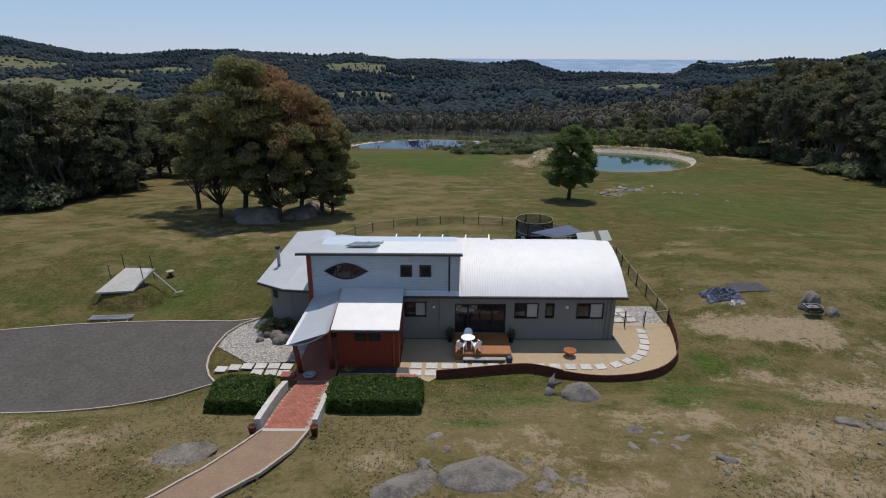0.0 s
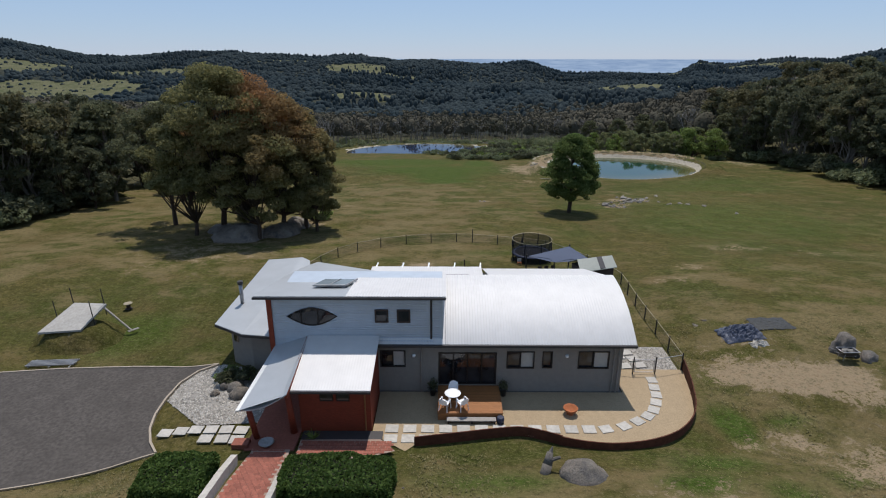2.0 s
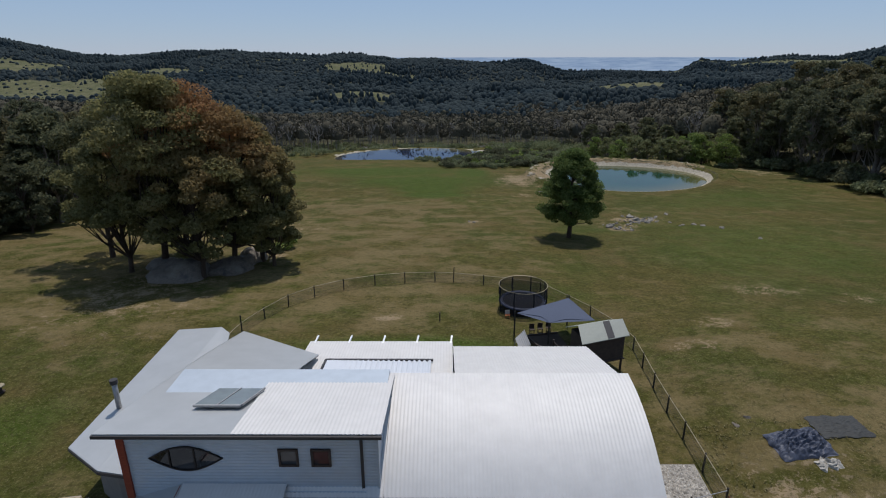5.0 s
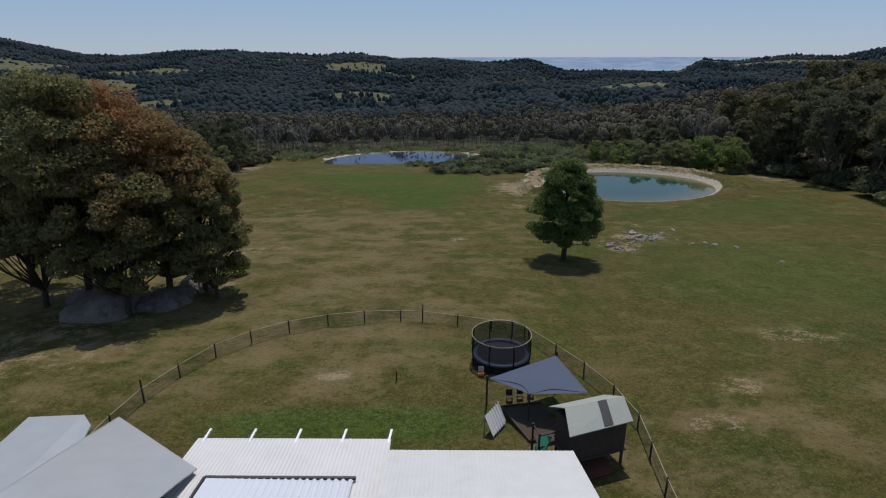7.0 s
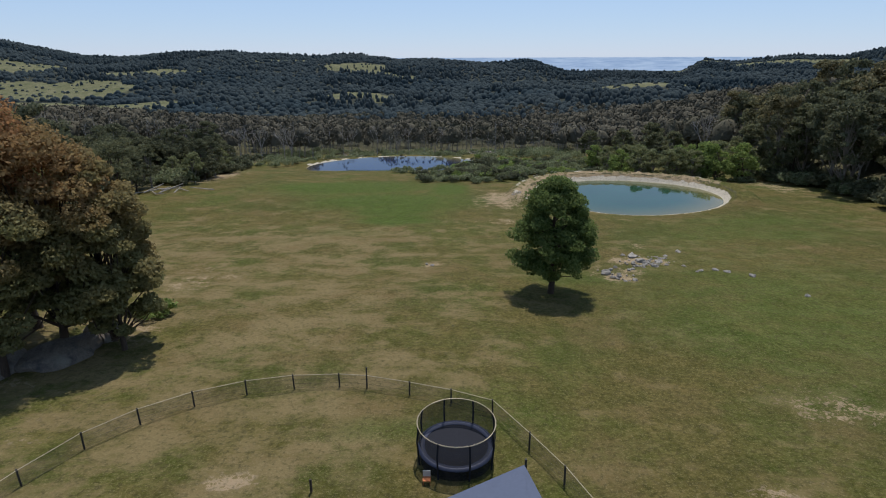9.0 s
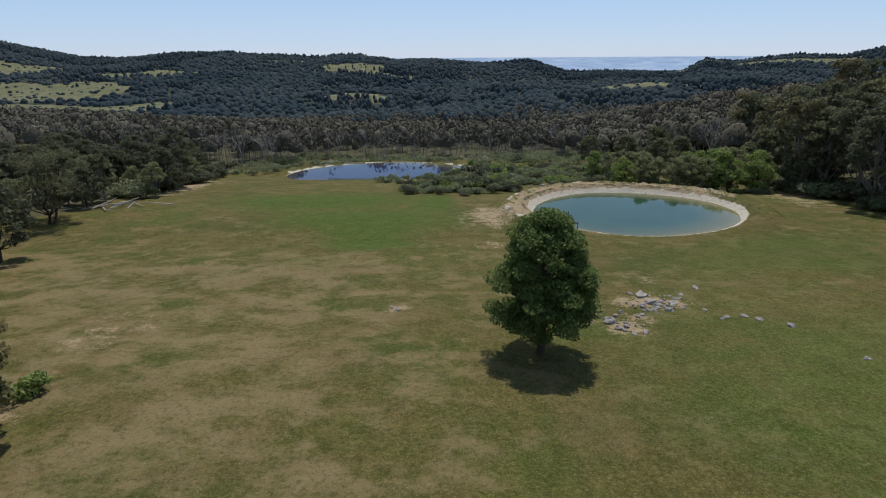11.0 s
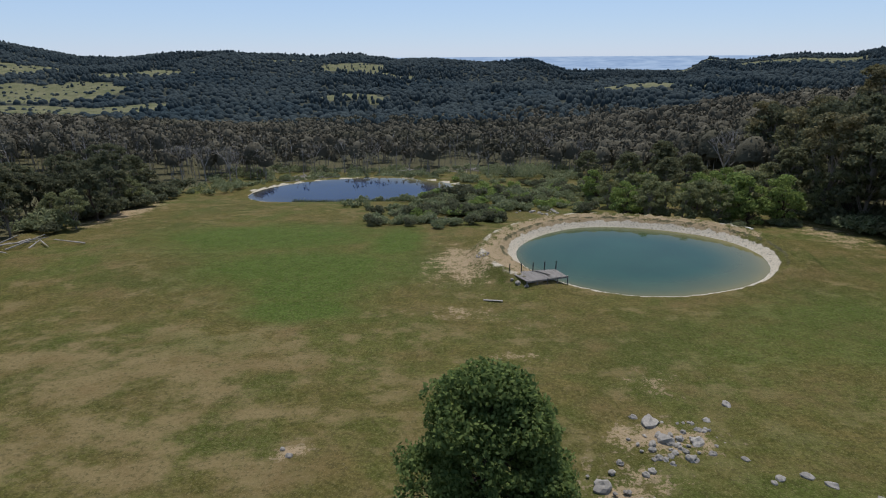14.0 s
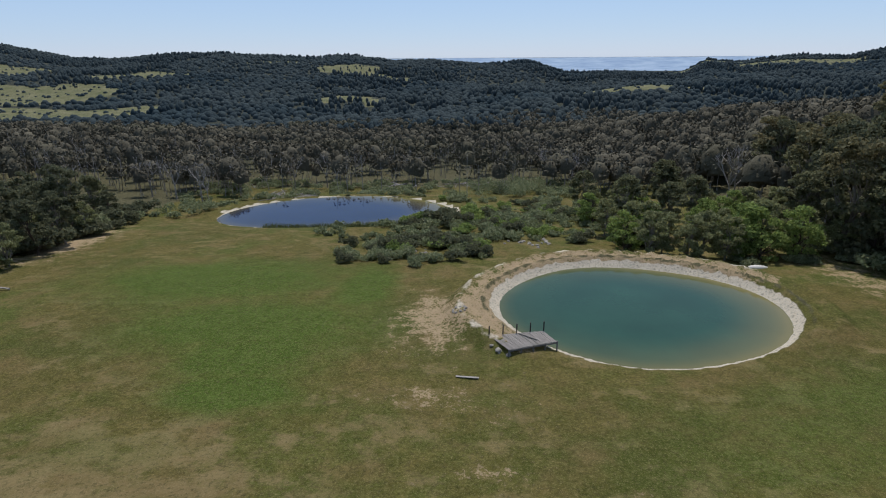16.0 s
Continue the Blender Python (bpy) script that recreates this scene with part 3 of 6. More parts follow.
def leaf_mesh(name, v, mats, extra=None, tint=None, k=4):
    """A mesh of loose leaves of k corners, with optional solids in a second material."""
    n = len(v) // k
    faces = np.arange(k * n).reshape(-1, k).tolist()
    verts = v.tolist()
    idx = [0] * n
    if extra:
        o = len(verts)
        verts = verts + [tuple(p) for p in extra.v]
        faces = faces + [tuple(i + o for i in q) for q in extra.f]
        idx += [len(mats) - 1] * len(extra.f)
    me = bpy.data.meshes.new(name)
    me.from_pydata(verts, [], faces)
    for m in mats:
        me.materials.append(m)
    me.polygons.foreach_set("material_index", idx)
    if tint is not None:
        a = me.color_attributes.new("tint", "FLOAT_COLOR", "POINT")
        c = np.zeros((len(verts), 4), dtype=np.float32)
        c[: len(v), 0] = tint
        a.data.foreach_set("color", c.ravel())
    me.update()
    return me


def crown_points(centres, count, rng, under=0.72, shell=0.5):
    """Points gathered towards the skins of the clumps, and the way out of each clump."""
    w = np.array([c[1] ** 2 for c in centres])
    pick = rng.choice(len(centres), size=count, p=w / w.sum())
    d = unit(rng.normal(size=(count, 3)))
    r = (shell + (1 - shell) * rng.random(count) ** 0.6)[:, None]
    c = np.array([centres[i][0] for i in pick])
    rad = np.array([centres[i][1] for i in pick])[:, None]
    out = unit(d + (0, 0, 0.35))
    d[:, 2] *= np.where(d[:, 2] < 0, under * 0.55, under)
    return c + d * r * rad, out


def gum_meshes(seed, h, spread_r, leaves, size, mat, bark, low=0.3, rust=0.0, stems=1, clumps=26, k=3, fine=(0.15, 0.15)):
    """Trunk and crown of a gum tree that stands at the origin: bent limbs that end in leafy clumps."""
    rng = np.random.default_rng(seed)
    wood = MB()
    centres = []
    for s in range(stems):
        lean = rng.normal(size=2) * 0.06 * h * (1 if stems == 1 else 2.2)
        base = Vector((rng.normal() * 0.5 * (stems > 1), rng.normal() * 0.5 * (stems > 1), -0.4))
        p = base
        r = 0.018 * h + 0.05
        pts = [p]
        for i in range(1, 6):
            f = i / 5
            q = base + Vector((lean[0] * f + rng.normal() * 0.16, lean[1] * f + rng.normal() * 0.16, h * 0.74 * f))
            wood.tube(p, q, r, r * 0.8, 7, cap=False)
            r *= 0.8
            p = q
            pts.append(q)
        for i in range(clumps // stems):
            a = rng.random() * 6.283
            f = low + (0.97 - low) * rng.random() ** 0.75
            prof = math.sin(math.pi * min(1, max(0.12, (f - low) / (1.0 - low) * 0.84 + 0.16))) ** 0.65
            rr = spread_r * prof * (0.25 + 0.75 * math.sqrt(rng.random())) * 0.95
            m = min(1.0, f)
            c = Vector((lean[0] * m + rr * math.cos(a), lean[1] * m + rr * math.sin(a), f * h))
            centres.append((tuple(c), spread_r * (fine[0] + fine[1] * rng.random())))
            j = pts[min(5, max(1, int(f * 5) - 1))]
            if i % 2 == 0:
                e = (Vector(j) + c) / 2 + Vector((rng.normal() * 0.3, rng.normal() * 0.3, -0.05 * h * rng.random()))
                wood.tube(j, e, 0.04 + 0.005 * h, 0.03 + 0.0025 * h, 5, cap=False)
                wood.tube(e, c, 0.03 + 0.0025 * h, 0.02, 4, cap=False)
    pts, out = crown_points(centres, leaves, rng)
    v = leaf_faces(pts, size, rng, out, k=k)
    tint = None
    if rust:
        t = np.array([noise.noise((p[0] * 0.11, p[1] * 0.11, p[2] * 0.11 + seed)) for p in pts])
        hgt = pts[:, 2] / h
        tint = np.repeat(np.clip((t * 1.6 + 0.45) * np.clip((hgt - 0.40) * 3.2, 0, 1), 0, 1) * rust, k)
    crown = leaf_mesh("crown", v, [mat], tint=tint, k=k)
    return wood.mesh("trunk", bark, True), crown


def plant_tree(name, meshes, label, x, y, turn=0.0, size=1.0, group="", category="tree", z=None):
    t = thing(name, label, category, group=group)
    for n, me in zip(("trunk", "crown"), meshes):
        ob = new(n, me)
        ob.parent = t
    t.matrix_basis = pose(x, y, height(x, y) if z is None else z, 0, 0, turn) @ Matrix.Scale(size, 4)
    return t


# the lone paddock tree: broad skirt, rounded point
def lone_tree():
    rng = np.random.default_rng(4)
    wood = MB()
    p, r = Vector((0, 0, -0.4)), 0.36
    for i in range(1, 7):
        q = Vector((0.12 * math.sin(i), 0.1 * math.cos(2 * i), 1.75 * i))
        wood.tube(p, q, r, r * 0.8, 9, cap=False)
        p, r = q, r * 0.8
    centres = []
    for i in range(300):
        f = rng.random() ** 0.9
        z = 2.7 + f * 9.2
        rr = 5.4 * max(0.05, 1 - f ** 1.5) ** 0.66 * min(1, 0.62 + f * 2.2)
        a = rng.random() * 6.283
        k = math.sqrt(0.25 + 0.75 * rng.random()) * rng.uniform(0.74, 0.98)
        c = Vector((rr * k * math.cos(a), rr * k * math.sin(a), z))
        centres.append((tuple(c), 0.4 + 0.85 * rng.random() ** 1.5))
        if i % 3 == 0:
            wood.tube((0, 0, max(1.8, z - 1.2)), c, 0.07, 0.02, 5, cap=False)
    pts, out = crown_points(centres, 62000, rng)
    v = leaf_faces(pts, 0.115, rng, out)
    t = thing("tree", "single dense dark-green tree with a rounded pointed crown in open paddock", "tree")
    for n, me in (("trunk", wood.mesh("trunk", M["bark"], True)), ("crown", leaf_mesh("crown", v, [M["leaf_green2"]]))):
        ob = new(n, me)
        ob.parent = t
    t.matrix_basis = pose(20.7, 55.2, height(20.7, 55.2) - 0.1)


M["leaf_green2"] = leaf_material("glossy_dark_leaves", (0.064, 0.100, 0.030), (0.225, 0.280, 0.088), trans=0.6)
lone_tree()

# the gum clump on the granite outcrop
CLUMP = [(-24.5, 38.6, 21.5, 6.4, 0.8, 11), (-20.2, 40.5, 19.0, 6.0, 1.0, 12), (-28.4, 41.2, 22.5, 6.2, 0.12, 13), (-17.8, 43.0, 16.0, 4.6, 0.8, 14), (-26.0, 45.5, 22.5, 6.0, 0.05, 15), (-22.2, 36.8, 15.0, 4.6, 0.5, 16), (-30.8, 38.4, 15.0, 4.6, 0.05, 18), (-15.9, 41.2, 11.5, 4.0, 0.4, 19)]
for x, y, h, r, rust, seed in CLUMP:
    plant_tree("gum_tree", gum_meshes(seed, h * 0.94, r, 24000, 0.15, M["leaf_red"], M["bark"], 0.16 if x > -27 else 0.36, rust, 1, 76, 4), "tall dark gum with rust-tinged crown among granite boulders" if rust > 0.2 else "tall olive-green gum among granite boulders", x, y, 0, 1, "gums on the outcrop")
plant_tree("gum_tree", gum_meshes(21, 16.5, 6.0, 13000, 0.15, M["leaf"], M["bark"], 0.45, 0.0, 1, 34, 4), "leaning gum with rough dark trunk beside the outcrop", -36.2, 44.2, 40, 1, "gums on the outcrop")

# gums along the paddock's edges, a few kinds
KINDS = [
    gum_meshes(31, 15, 4.8, 4200, 0.31, M["leaf"], M["gumbark"], 0.34, 0.0, 1, 44),
    gum_meshes(32, 17, 5.2, 4400, 0.32, M["leaf"], M["gumbark"], 0.38, 0.3, 2, 46),
    gum_meshes(33, 13, 4.6, 4000, 0.30, M["leaf_dark"], M["bark"], 0.12, 0.0, 1, 44),
    gum_meshes(34, 18, 5.4, 4600, 0.32, M["leaf_dark"], M["gumbark"], 0.36, 0.0, 1, 48),
    gum_meshes(35, 9, 4.4, 4000, 0.26, M["leaf_green"], M["bark"], 0.08, 0.0, 2, 44),
    gum_meshes(36, 10, 4.2, 3800, 0.26, M["leaf_olive"], M["gumbark"], 0.14, 0.0, 1, 40),
]
LABELS = ["grey-green gum tree at the paddock edge", "tall gum with pale forked trunk in woodland", "dark bushy gum at the paddock edge", "tall dark gum rising over the woodland", "bright green bushy tree beside the dam", "olive spreading gum near the dam"]


def edge_trees(spots, kinds, group, sizes=(0.8, 1.15)):
    for x, y in spots:
        k = rnd.choice(kinds)
        plant_tree("gum_tree", KINDS[k], LABELS[k], x, y, rnd.uniform(0, 360), rnd.uniform(*sizes), group)


left = [(-rnd.uniform(60, 100), rnd.uniform(40, 105)) for i in range(46)] + [(-62, 48), (-58.5, 64), (-57, 66), (-64, 57), (-66, 44), (-70, 60), (-60, 70), (-44, 74), (-50, 78), (-47, 84), (-55, 88)]
edge_trees(left, (0, 1, 2, 2, 3), "gums along the paddock", (0.75, 1.1))
edge_trees([(-55.5, 57.5), (-58, 54.5)], (2,), "gums along the paddock", (0.75, 0.8))
edge_trees([(-56 - rnd.uniform(0, 26), rnd.uniform(112, 182)) for i in range(46)] + [(-51, 133), (-52, 141), (-53, 150), (-54, 158)], (0, 2, 5, 3), "gums along the paddock", (0.58, 0.82))
edge_trees([(91 + rnd.uniform(0, 8), y + rnd.uniform(-2, 2)) for y in range(60, 160, 5)], (0, 2, 3, 1), "gums beside the open paddock", (1.0, 1.3))
edge_trees([(100 + rnd.uniform(0, 30), rnd.uniform(60, 200)) for i in range(48)], (0, 2, 3, 1), "gums beside the open paddock", (1.05, 1.4))
edge_trees([(57, 139), (60, 141), (63, 137.5), (66, 139), (69, 136.5), (72, 139), (75, 137), (78, 142), (54, 143), (82, 138), (86, 143), (90, 139)], (4, 5, 5, 4), "trees beside the dam", (0.7, 1.0))
edge_trees([(50 + rnd.uniform(0, 45), rnd.uniform(148, 200)) for i in range(30)], (0, 4, 5, 5, 5), "woodland behind the dam", (0.6, 0.9))


plant_tree("gum_tree", gum_meshes(37, 12, 7.0, 9000, 0.20, M["leaf"], M["bark"], 0.30, 0.0, 2, 50), "low spreading gum standing alone at the paddock edge", -54.5, 105, 0, 1, "")


# ---- woodland in the valley and on the hills ----
def domes(spots, rng):
    """Crowns as uneven domes; spots hold x, y, foot, radius and height of each."""
    a = np.asarray(spots)
    n = len(a)
    rows = []
    for ring_r, ring_z, turn in ((1.0, 0.0, 0.0), (0.92, 0.55, 0.5), (0.5, 0.9, 0.0)):
        t = 6.28319 * (np.arange(6) + turn) / 6
        rr = ring_r * a[:, 3:4] * rng.uniform(0.75, 1.2, (n, 6))
        zz = a[:, 2:3] + a[:, 4:5] * (ring_z + rng.uniform(-0.1, 0.1, (n, 6)))
        rows.append(np.stack([a[:, 0:1] + rr * np.cos(t), a[:, 1:2] + rr * np.sin(t), zz], 2))
    top = np.stack([a[:, 0], a[:, 1], a[:, 2] + a[:, 4]], 1)[:, None, :]
    v = np.concatenate(rows + [top], 1).reshape(-1, 3)
    f = []
    for k in range(6):
        m = (k + 1) % 6
        f += [(k, m, 6 + k), (6 + k, m, 6 + m), (6 + k, 6 + m, 12 + m), (6 + k, 12 + m, 12 + k), (12 + k, 12 + m, 18)]
    f = (np.array(f)[None] + (np.arange(n) * 19)[:, None, None]).reshape(-1, 3)
    mb = MB()
    mb.v, mb.f = v.tolist(), f.tolist()
    return mb


def woodland():
    rng = np.random.default_rng(9)
    pts, outs, size, crowns, trunks = [], [], [], [], MB()
    spots = []
    for i in range(5200):
        y = 214 + 560 * rng.random() ** 1.25
        u = rng.uniform(-0.85, 0.95)
        spots.append((u * (y + 10), y))
    for i in range(420):
        spots.append((rng.uniform(98, 240), rng.uniform(70, 260)))
    for i in range(160):
        spots.append((rng.uniform(-200, -95), rng.uniform(40, 240)))
    for x, y in spots:
        if -45 < x < 60 and y < 250 and rng.random() < 0.75:
            continue
        z = height(x, y)
        h = rng.uniform(8, 14) * (1.15 if abs(x) > 90 else 1.0)
        bare = -150 < x < 70 and y < 320 and rng.random() < 0.55
        n = 22 if bare else (90 if y < 380 else 30)
        r = h * rng.uniform(0.24, 0.40)
        d = unit(rng.normal(size=(n, 3)))
        d[:, 2] = np.abs(d[:, 2]) - 0.25
        pts.append(d * (r, r, h * 0.34) * (0.85 + 0.3 * rng.random(n))[:, None] + (x, y, z + h * 0.64))
        outs.append(d)
        size += [0.32 + y * 0.0011] * n
        if not bare:
            crowns.append((x, y, z + h * 0.46, r * 0.68, h * 0.42))
        if y < 420:
            top = (x + rng.normal() * 0.8, y + rng.normal() * 0.8, z + h * (0.95 if bare else 0.7))
            trunks.tube((x, y, z - 0.5), top, 0.15, 0.04, 3, cap=False)
            for k in range(7 if bare else 1):
                a = rng.random() * 6.28
                f = 0.4 + 0.5 * rng.random()
                l = rng.uniform(0.8, 1.8)
                j = (x + (top[0] - x) * f, y + (top[1] - y) * f, z + h * 0.9 * f)
                trunks.tube(j, (j[0] + l * math.cos(a), j[1] + l * math.sin(a), j[2] + 1.5 * l), 0.06, 0.015, 3, cap=False)
    v = leaf_faces(np.concatenate(pts), np.array(size), np.random.default_rng(3), unit(np.concatenate(outs)), 0.4, 0.6, 3)
    struct("woodland", leaf_mesh("woodland", v, [M["farwood"], M["deadwood"]], trunks, k=3), None, "grey-green gum woodland with bare pale trunks in the valley", "woodland", kind="stuff")
    struct("woodland_canopy", domes(crowns, rng), M["farwood"], "closed grey-green canopy of the valley woodland", "woodland", True, "stuff")


woodland()


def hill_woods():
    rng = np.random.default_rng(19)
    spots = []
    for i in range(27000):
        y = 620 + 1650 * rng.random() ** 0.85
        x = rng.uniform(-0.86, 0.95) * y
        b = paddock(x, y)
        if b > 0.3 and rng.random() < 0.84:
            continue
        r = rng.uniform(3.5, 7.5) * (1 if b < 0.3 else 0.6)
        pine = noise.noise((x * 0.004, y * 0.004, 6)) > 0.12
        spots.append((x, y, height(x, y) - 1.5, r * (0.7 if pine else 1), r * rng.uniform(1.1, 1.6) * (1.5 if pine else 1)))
    struct("hill_woods", domes(spots, rng), M["hazed_hillwood"], "dense dark trees covering distant hills, tinted blue-green with haze", "woodland", True, "stuff")


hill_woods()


# ---- shrubs ----
def shrub_mesh(seed, r, n, size, mat, h=0.8):
    rng = np.random.default_rng(seed)
    c = [((rng.normal() * r * 0.45, rng.normal() * r * 0.45, r * h * (0.35 + 0.4 * rng.random())), r * (0.35 + 0.25 * rng.random())) for i in range(9)]
    p, out = crown_points(c, n, rng)
    return leaf_mesh("shrub", leaf_faces(p, size, rng, out, k=3), [mat], k=3)


SHRUBS = [shrub_mesh(41, 1.6, 900, 0.19, M["shrub"]), shrub_mesh(42, 2.2, 1100, 0.22, M["shrub"], 0.7), shrub_mesh(43, 1.3, 800, 0.17, M["leaf_green"], 1.2), shrub_mesh(44, 1.9, 1000, 0.21, M["leaf_dark"], 1.1)]
FAR_SCRUB = ([], [], [])


def far_scrub(spots, size):
    """Leaves of bushes too far off to tell apart, kept for one joined mesh."""
    rng = np.random.default_rng(len(FAR_SCRUB[0]) + 77)
    for x, y in spots:
        if pond2_r(x, y) < 1.06:
            continue
        r = rnd.uniform(*size) * 1.6
        z = height(x, y)
        c = [((x + rng.normal() * r * 0.45, y + rng.normal() * r * 0.45, z + r * (0.3 + 0.4 * rng.random())), r * (0.35 + 0.25 * rng.random())) for i in range(7)]
        p, out = crown_points(c, 240, rng)
        FAR_SCRUB[0].append(p)
        FAR_SCRUB[1].extend([0.28] * 240)
        FAR_SCRUB[2].append(out)


SHRUB_LABELS = ["silvery green shrub in rough scrub", "low spreading grey-green scrub bush", "upright green wattle bush", "dark rounded scrub bush"]


def shrubs(spots, kinds, group, size=(0.7, 1.3)):
    for x, y in spots:
        if pond1_r(x, y) < 1.36 or pond2_r(x, y) < 1.06:
            continue
        k = rnd.choice(kinds)
        s = new("shrub", SHRUBS[k])
        q = rnd.uniform(*size)
        s.matrix_basis = pose(x, y, height(x, y) - 0.1, 0, 0, rnd.uniform(0, 360)) @ Matrix.Scale(q, 4)
        tagged(s, SHRUB_LABELS[k], "shrub", group)


shrubs([(rnd.uniform(2, 26), rnd.uniform(132, 150)) for i in range(34)], (0, 1, 0, 3), "scrub between the dams", (0.6, 1.1))
shrubs([(rnd.uniform(12, 60), rnd.uniform(146, 200)) for i in range(70)], (0, 1, 2, 3), "scrub between the dams", (0.7, 1.3))
far_scrub([(rnd.uniform(-60, 60), rnd.uniform(206, 250)) for i in range(150)], (0.8, 1.7))
far_scrub([(-38 - rnd.uniform(0, 14), rnd.uniform(180, 204)) for i in range(16)], (0.8, 1.6))
far_scrub([(rnd.uniform(38, 62), rnd.uniform(212, 236)) for i in range(26)], (1.7, 2.4))
shrubs([(rnd.uniform(42, 90), rnd.uniform(133, 137)) for i in range(16)], (0, 1, 3), "scrub behind the dam", (0.5, 0.9))
far_scrub([(rnd.uniform(-8, 70), rnd.uniform(150, 206)) for i in range(150)], (0.5, 1.0))
shrubs([(rnd.uniform(90, 97), rnd.uniform(62, 150)) for i in range(44)] + [(rnd.uniform(-64, -57), rnd.uniform(42, 72)) for i in range(22)] + [(rnd.uniform(-60, -52), rnd.uniform(126, 184)) for i in range(26)], (3, 3, 1), "understorey at the woodland edge", (1.0, 2.0))
shrubs([(-16.6, 47.8)], (2,), "", (1.0, 1.05))
shrubs([(rnd.uniform(10, 30), rnd.uniform(139, 153)) for i in range(30)] + [(rnd.uniform(24, 44), rnd.uniform(153, 186)) for i in range(34)], (0, 2, 1, 3), "scrub between the dams", (0.7, 1.5))
shrubs([(25, 172), (27, 176), (22.5, 169), (29, 180), (24, 166), (20, 170)], (2, 3), "scrub beside the far dam", (1.5, 2.3))
shrubs([(17, 176), (19.5, 178), (14, 173)], (2,), "scrub beside the far dam", (1.5, 2.0))


struct("scrub", leaf_mesh("scrub", leaf_faces(np.concatenate(FAR_SCRUB[0]), np.array(FAR_SCRUB[1]), np.random.default_rng(2), np.concatenate(FAR_SCRUB[2]), k=3), [M["shrub"]], k=3), None, "low grey-green scrub round the far dam", "scrub", kind="stuff")


def rock_mesh(seed, r, sq=(1, 1, 0.6), cuts=2, rough=0.22, mat="granite", smooth=True):
    bm = bmesh.new()
    bmesh.ops.create_icosphere(bm, subdivisions=cuts, radius=r)
    for v in bm.verts:
        n = noise.noise(v.co / r * 1.3 + Vector((seed * 3.1, seed, 0))) + 0.4 * noise.noise(v.co / r * 3.1 + Vector((seed, 0, seed * 2.0)))
        v.co *= 1 + rough * n
        v.co = Vector((v.co.x * sq[0], v.co.y * sq[1], v.co.z * sq[2]))
    me = bpy.data.meshes.new("rock")
    bm.to_mesh(me)
    bm.free()
    me.materials.append(M[mat])
    me.polygons.foreach_set("use_smooth", [smooth] * len(me.polygons))
    return me


def rock(name, mesh, label, x, y, sink, turn=0.0, size=1.0, group="", z=None):
    ob = new(name, mesh)
    ob.matrix_basis = pose(x, y, (height(x, y) if z is None else z) - sink, 0, 0, turn) @ Matrix.Scale(size, 4)
    return tagged(ob, label, "rock", group)


# outcrop boulders under the gums, boulders near the house
rock("boulder", rock_mesh(1, 2.7, (1.2, 0.9, 0.62), 4, 0.3), "large rounded granite boulder under gum trees", -24.6, 37.4, 0.2, 20, 1, "outcrop boulders")
rock("boulder", rock_mesh(2, 2.3, (1.3, 0.9, 0.66), 4, 0.28), "large rounded granite boulder under gum trees", -20.3, 39.9, 0.2, 60, 1, "outcrop boulders")
rock("boulder", rock_mesh(3, 1.7, (1, 1, 0.85), 4, 0.12), "rounded granite boulder under gum trees", -19.2, 43.8, 0.1, 0, 1, "outcrop boulders")
rock("boulder", rock_mesh(4, 2.0, (1.2, 1, 0.6), 4, 0.15), "granite boulder under gum trees", -28.0, 40.6, 0.2, 0, 1, "outcrop boulders")
rock("boulder", rock_mesh(5, 1.2, (1.02, 0.85, 0.85), 4, 0.2), "smooth rounded granite boulder in grass", 7.75, -8.4, 0.2, -10)
lz = height(6.3, -7.9)
snag = thing("broken_log", "short weathered forked log leaning on a boulder", "log", (6.3, -7.9, lz))
part("trunk", MB().tube((5.9, -8.3, lz - 0.1), (6.15, -7.9, lz + 0.45), 0.26, 0.24, 9).tube((6.15, -7.9, lz + 0.45), (6.3, -7.6, lz + 0.95), 0.24, 0.15, 9), M["deadwood2"], snag, "", True)
part("stub", MB().tube((6.2, -7.8, lz + 0.6), (6.75, -7.85, lz + 0.85), 0.13, 0.07, 7), M["deadwood2"], snag)
part("stub", MB().tube((6.3, -7.62, lz + 0.9), (6.42, -7.5, lz + 1.2), 0.12, 0.03, 7), M["deadwood2"], snag)
rock("boulder", rock_mesh(7, 1.5, (1.25, 0.9, 0.5), 4, 0.22), "broad weathered granite boulder half sunk in grass", 1.6, -16.6, 0.3, 10)
rock("boulder", rock_mesh(8, 1.3, (1.3, 0.8, 0.4), 4, 0.2), "low granite boulder half sunk in grass", -1.6, -17.4, 0.3, 35)
rock("flat_rock", rock_mesh(9, 1.35, (1.3, 0.7, 0.10), 4, 0.25), "flat exposed granite slab in dry grass", -11.8, -15.4, 0.08, 35)


# ---- house ----
house = thing("house", "modern farmhouse with curved silver roofs, blue upper storey and red entry", "house", (0, 0, 0))


def ribbed(fn, x0, x1, pitch, amp, ny, t=0.04):
    """A ribbed roof sheet; fn(x, v) gives y and z along the slope, v from 0 to 1."""
    n = int((x1 - x0) / pitch * 4)

    def at(u, v):
        x = x0 + (x1 - x0) * u
        y, z = fn(x, v)
        return (x, y, z + amp * math.cos(2 * math.pi * (x - x0) / pitch))
    return MB().sheet(at, n, ny, t)


def arch(y):
    """Height of the curved main roof."""
    c, r = 5.45, 9.3 if y < 5.45 else 10.3
    return 5.72 - r + math.sqrt(max(0.01, r * r - (y - c) ** 2)) - 0.0


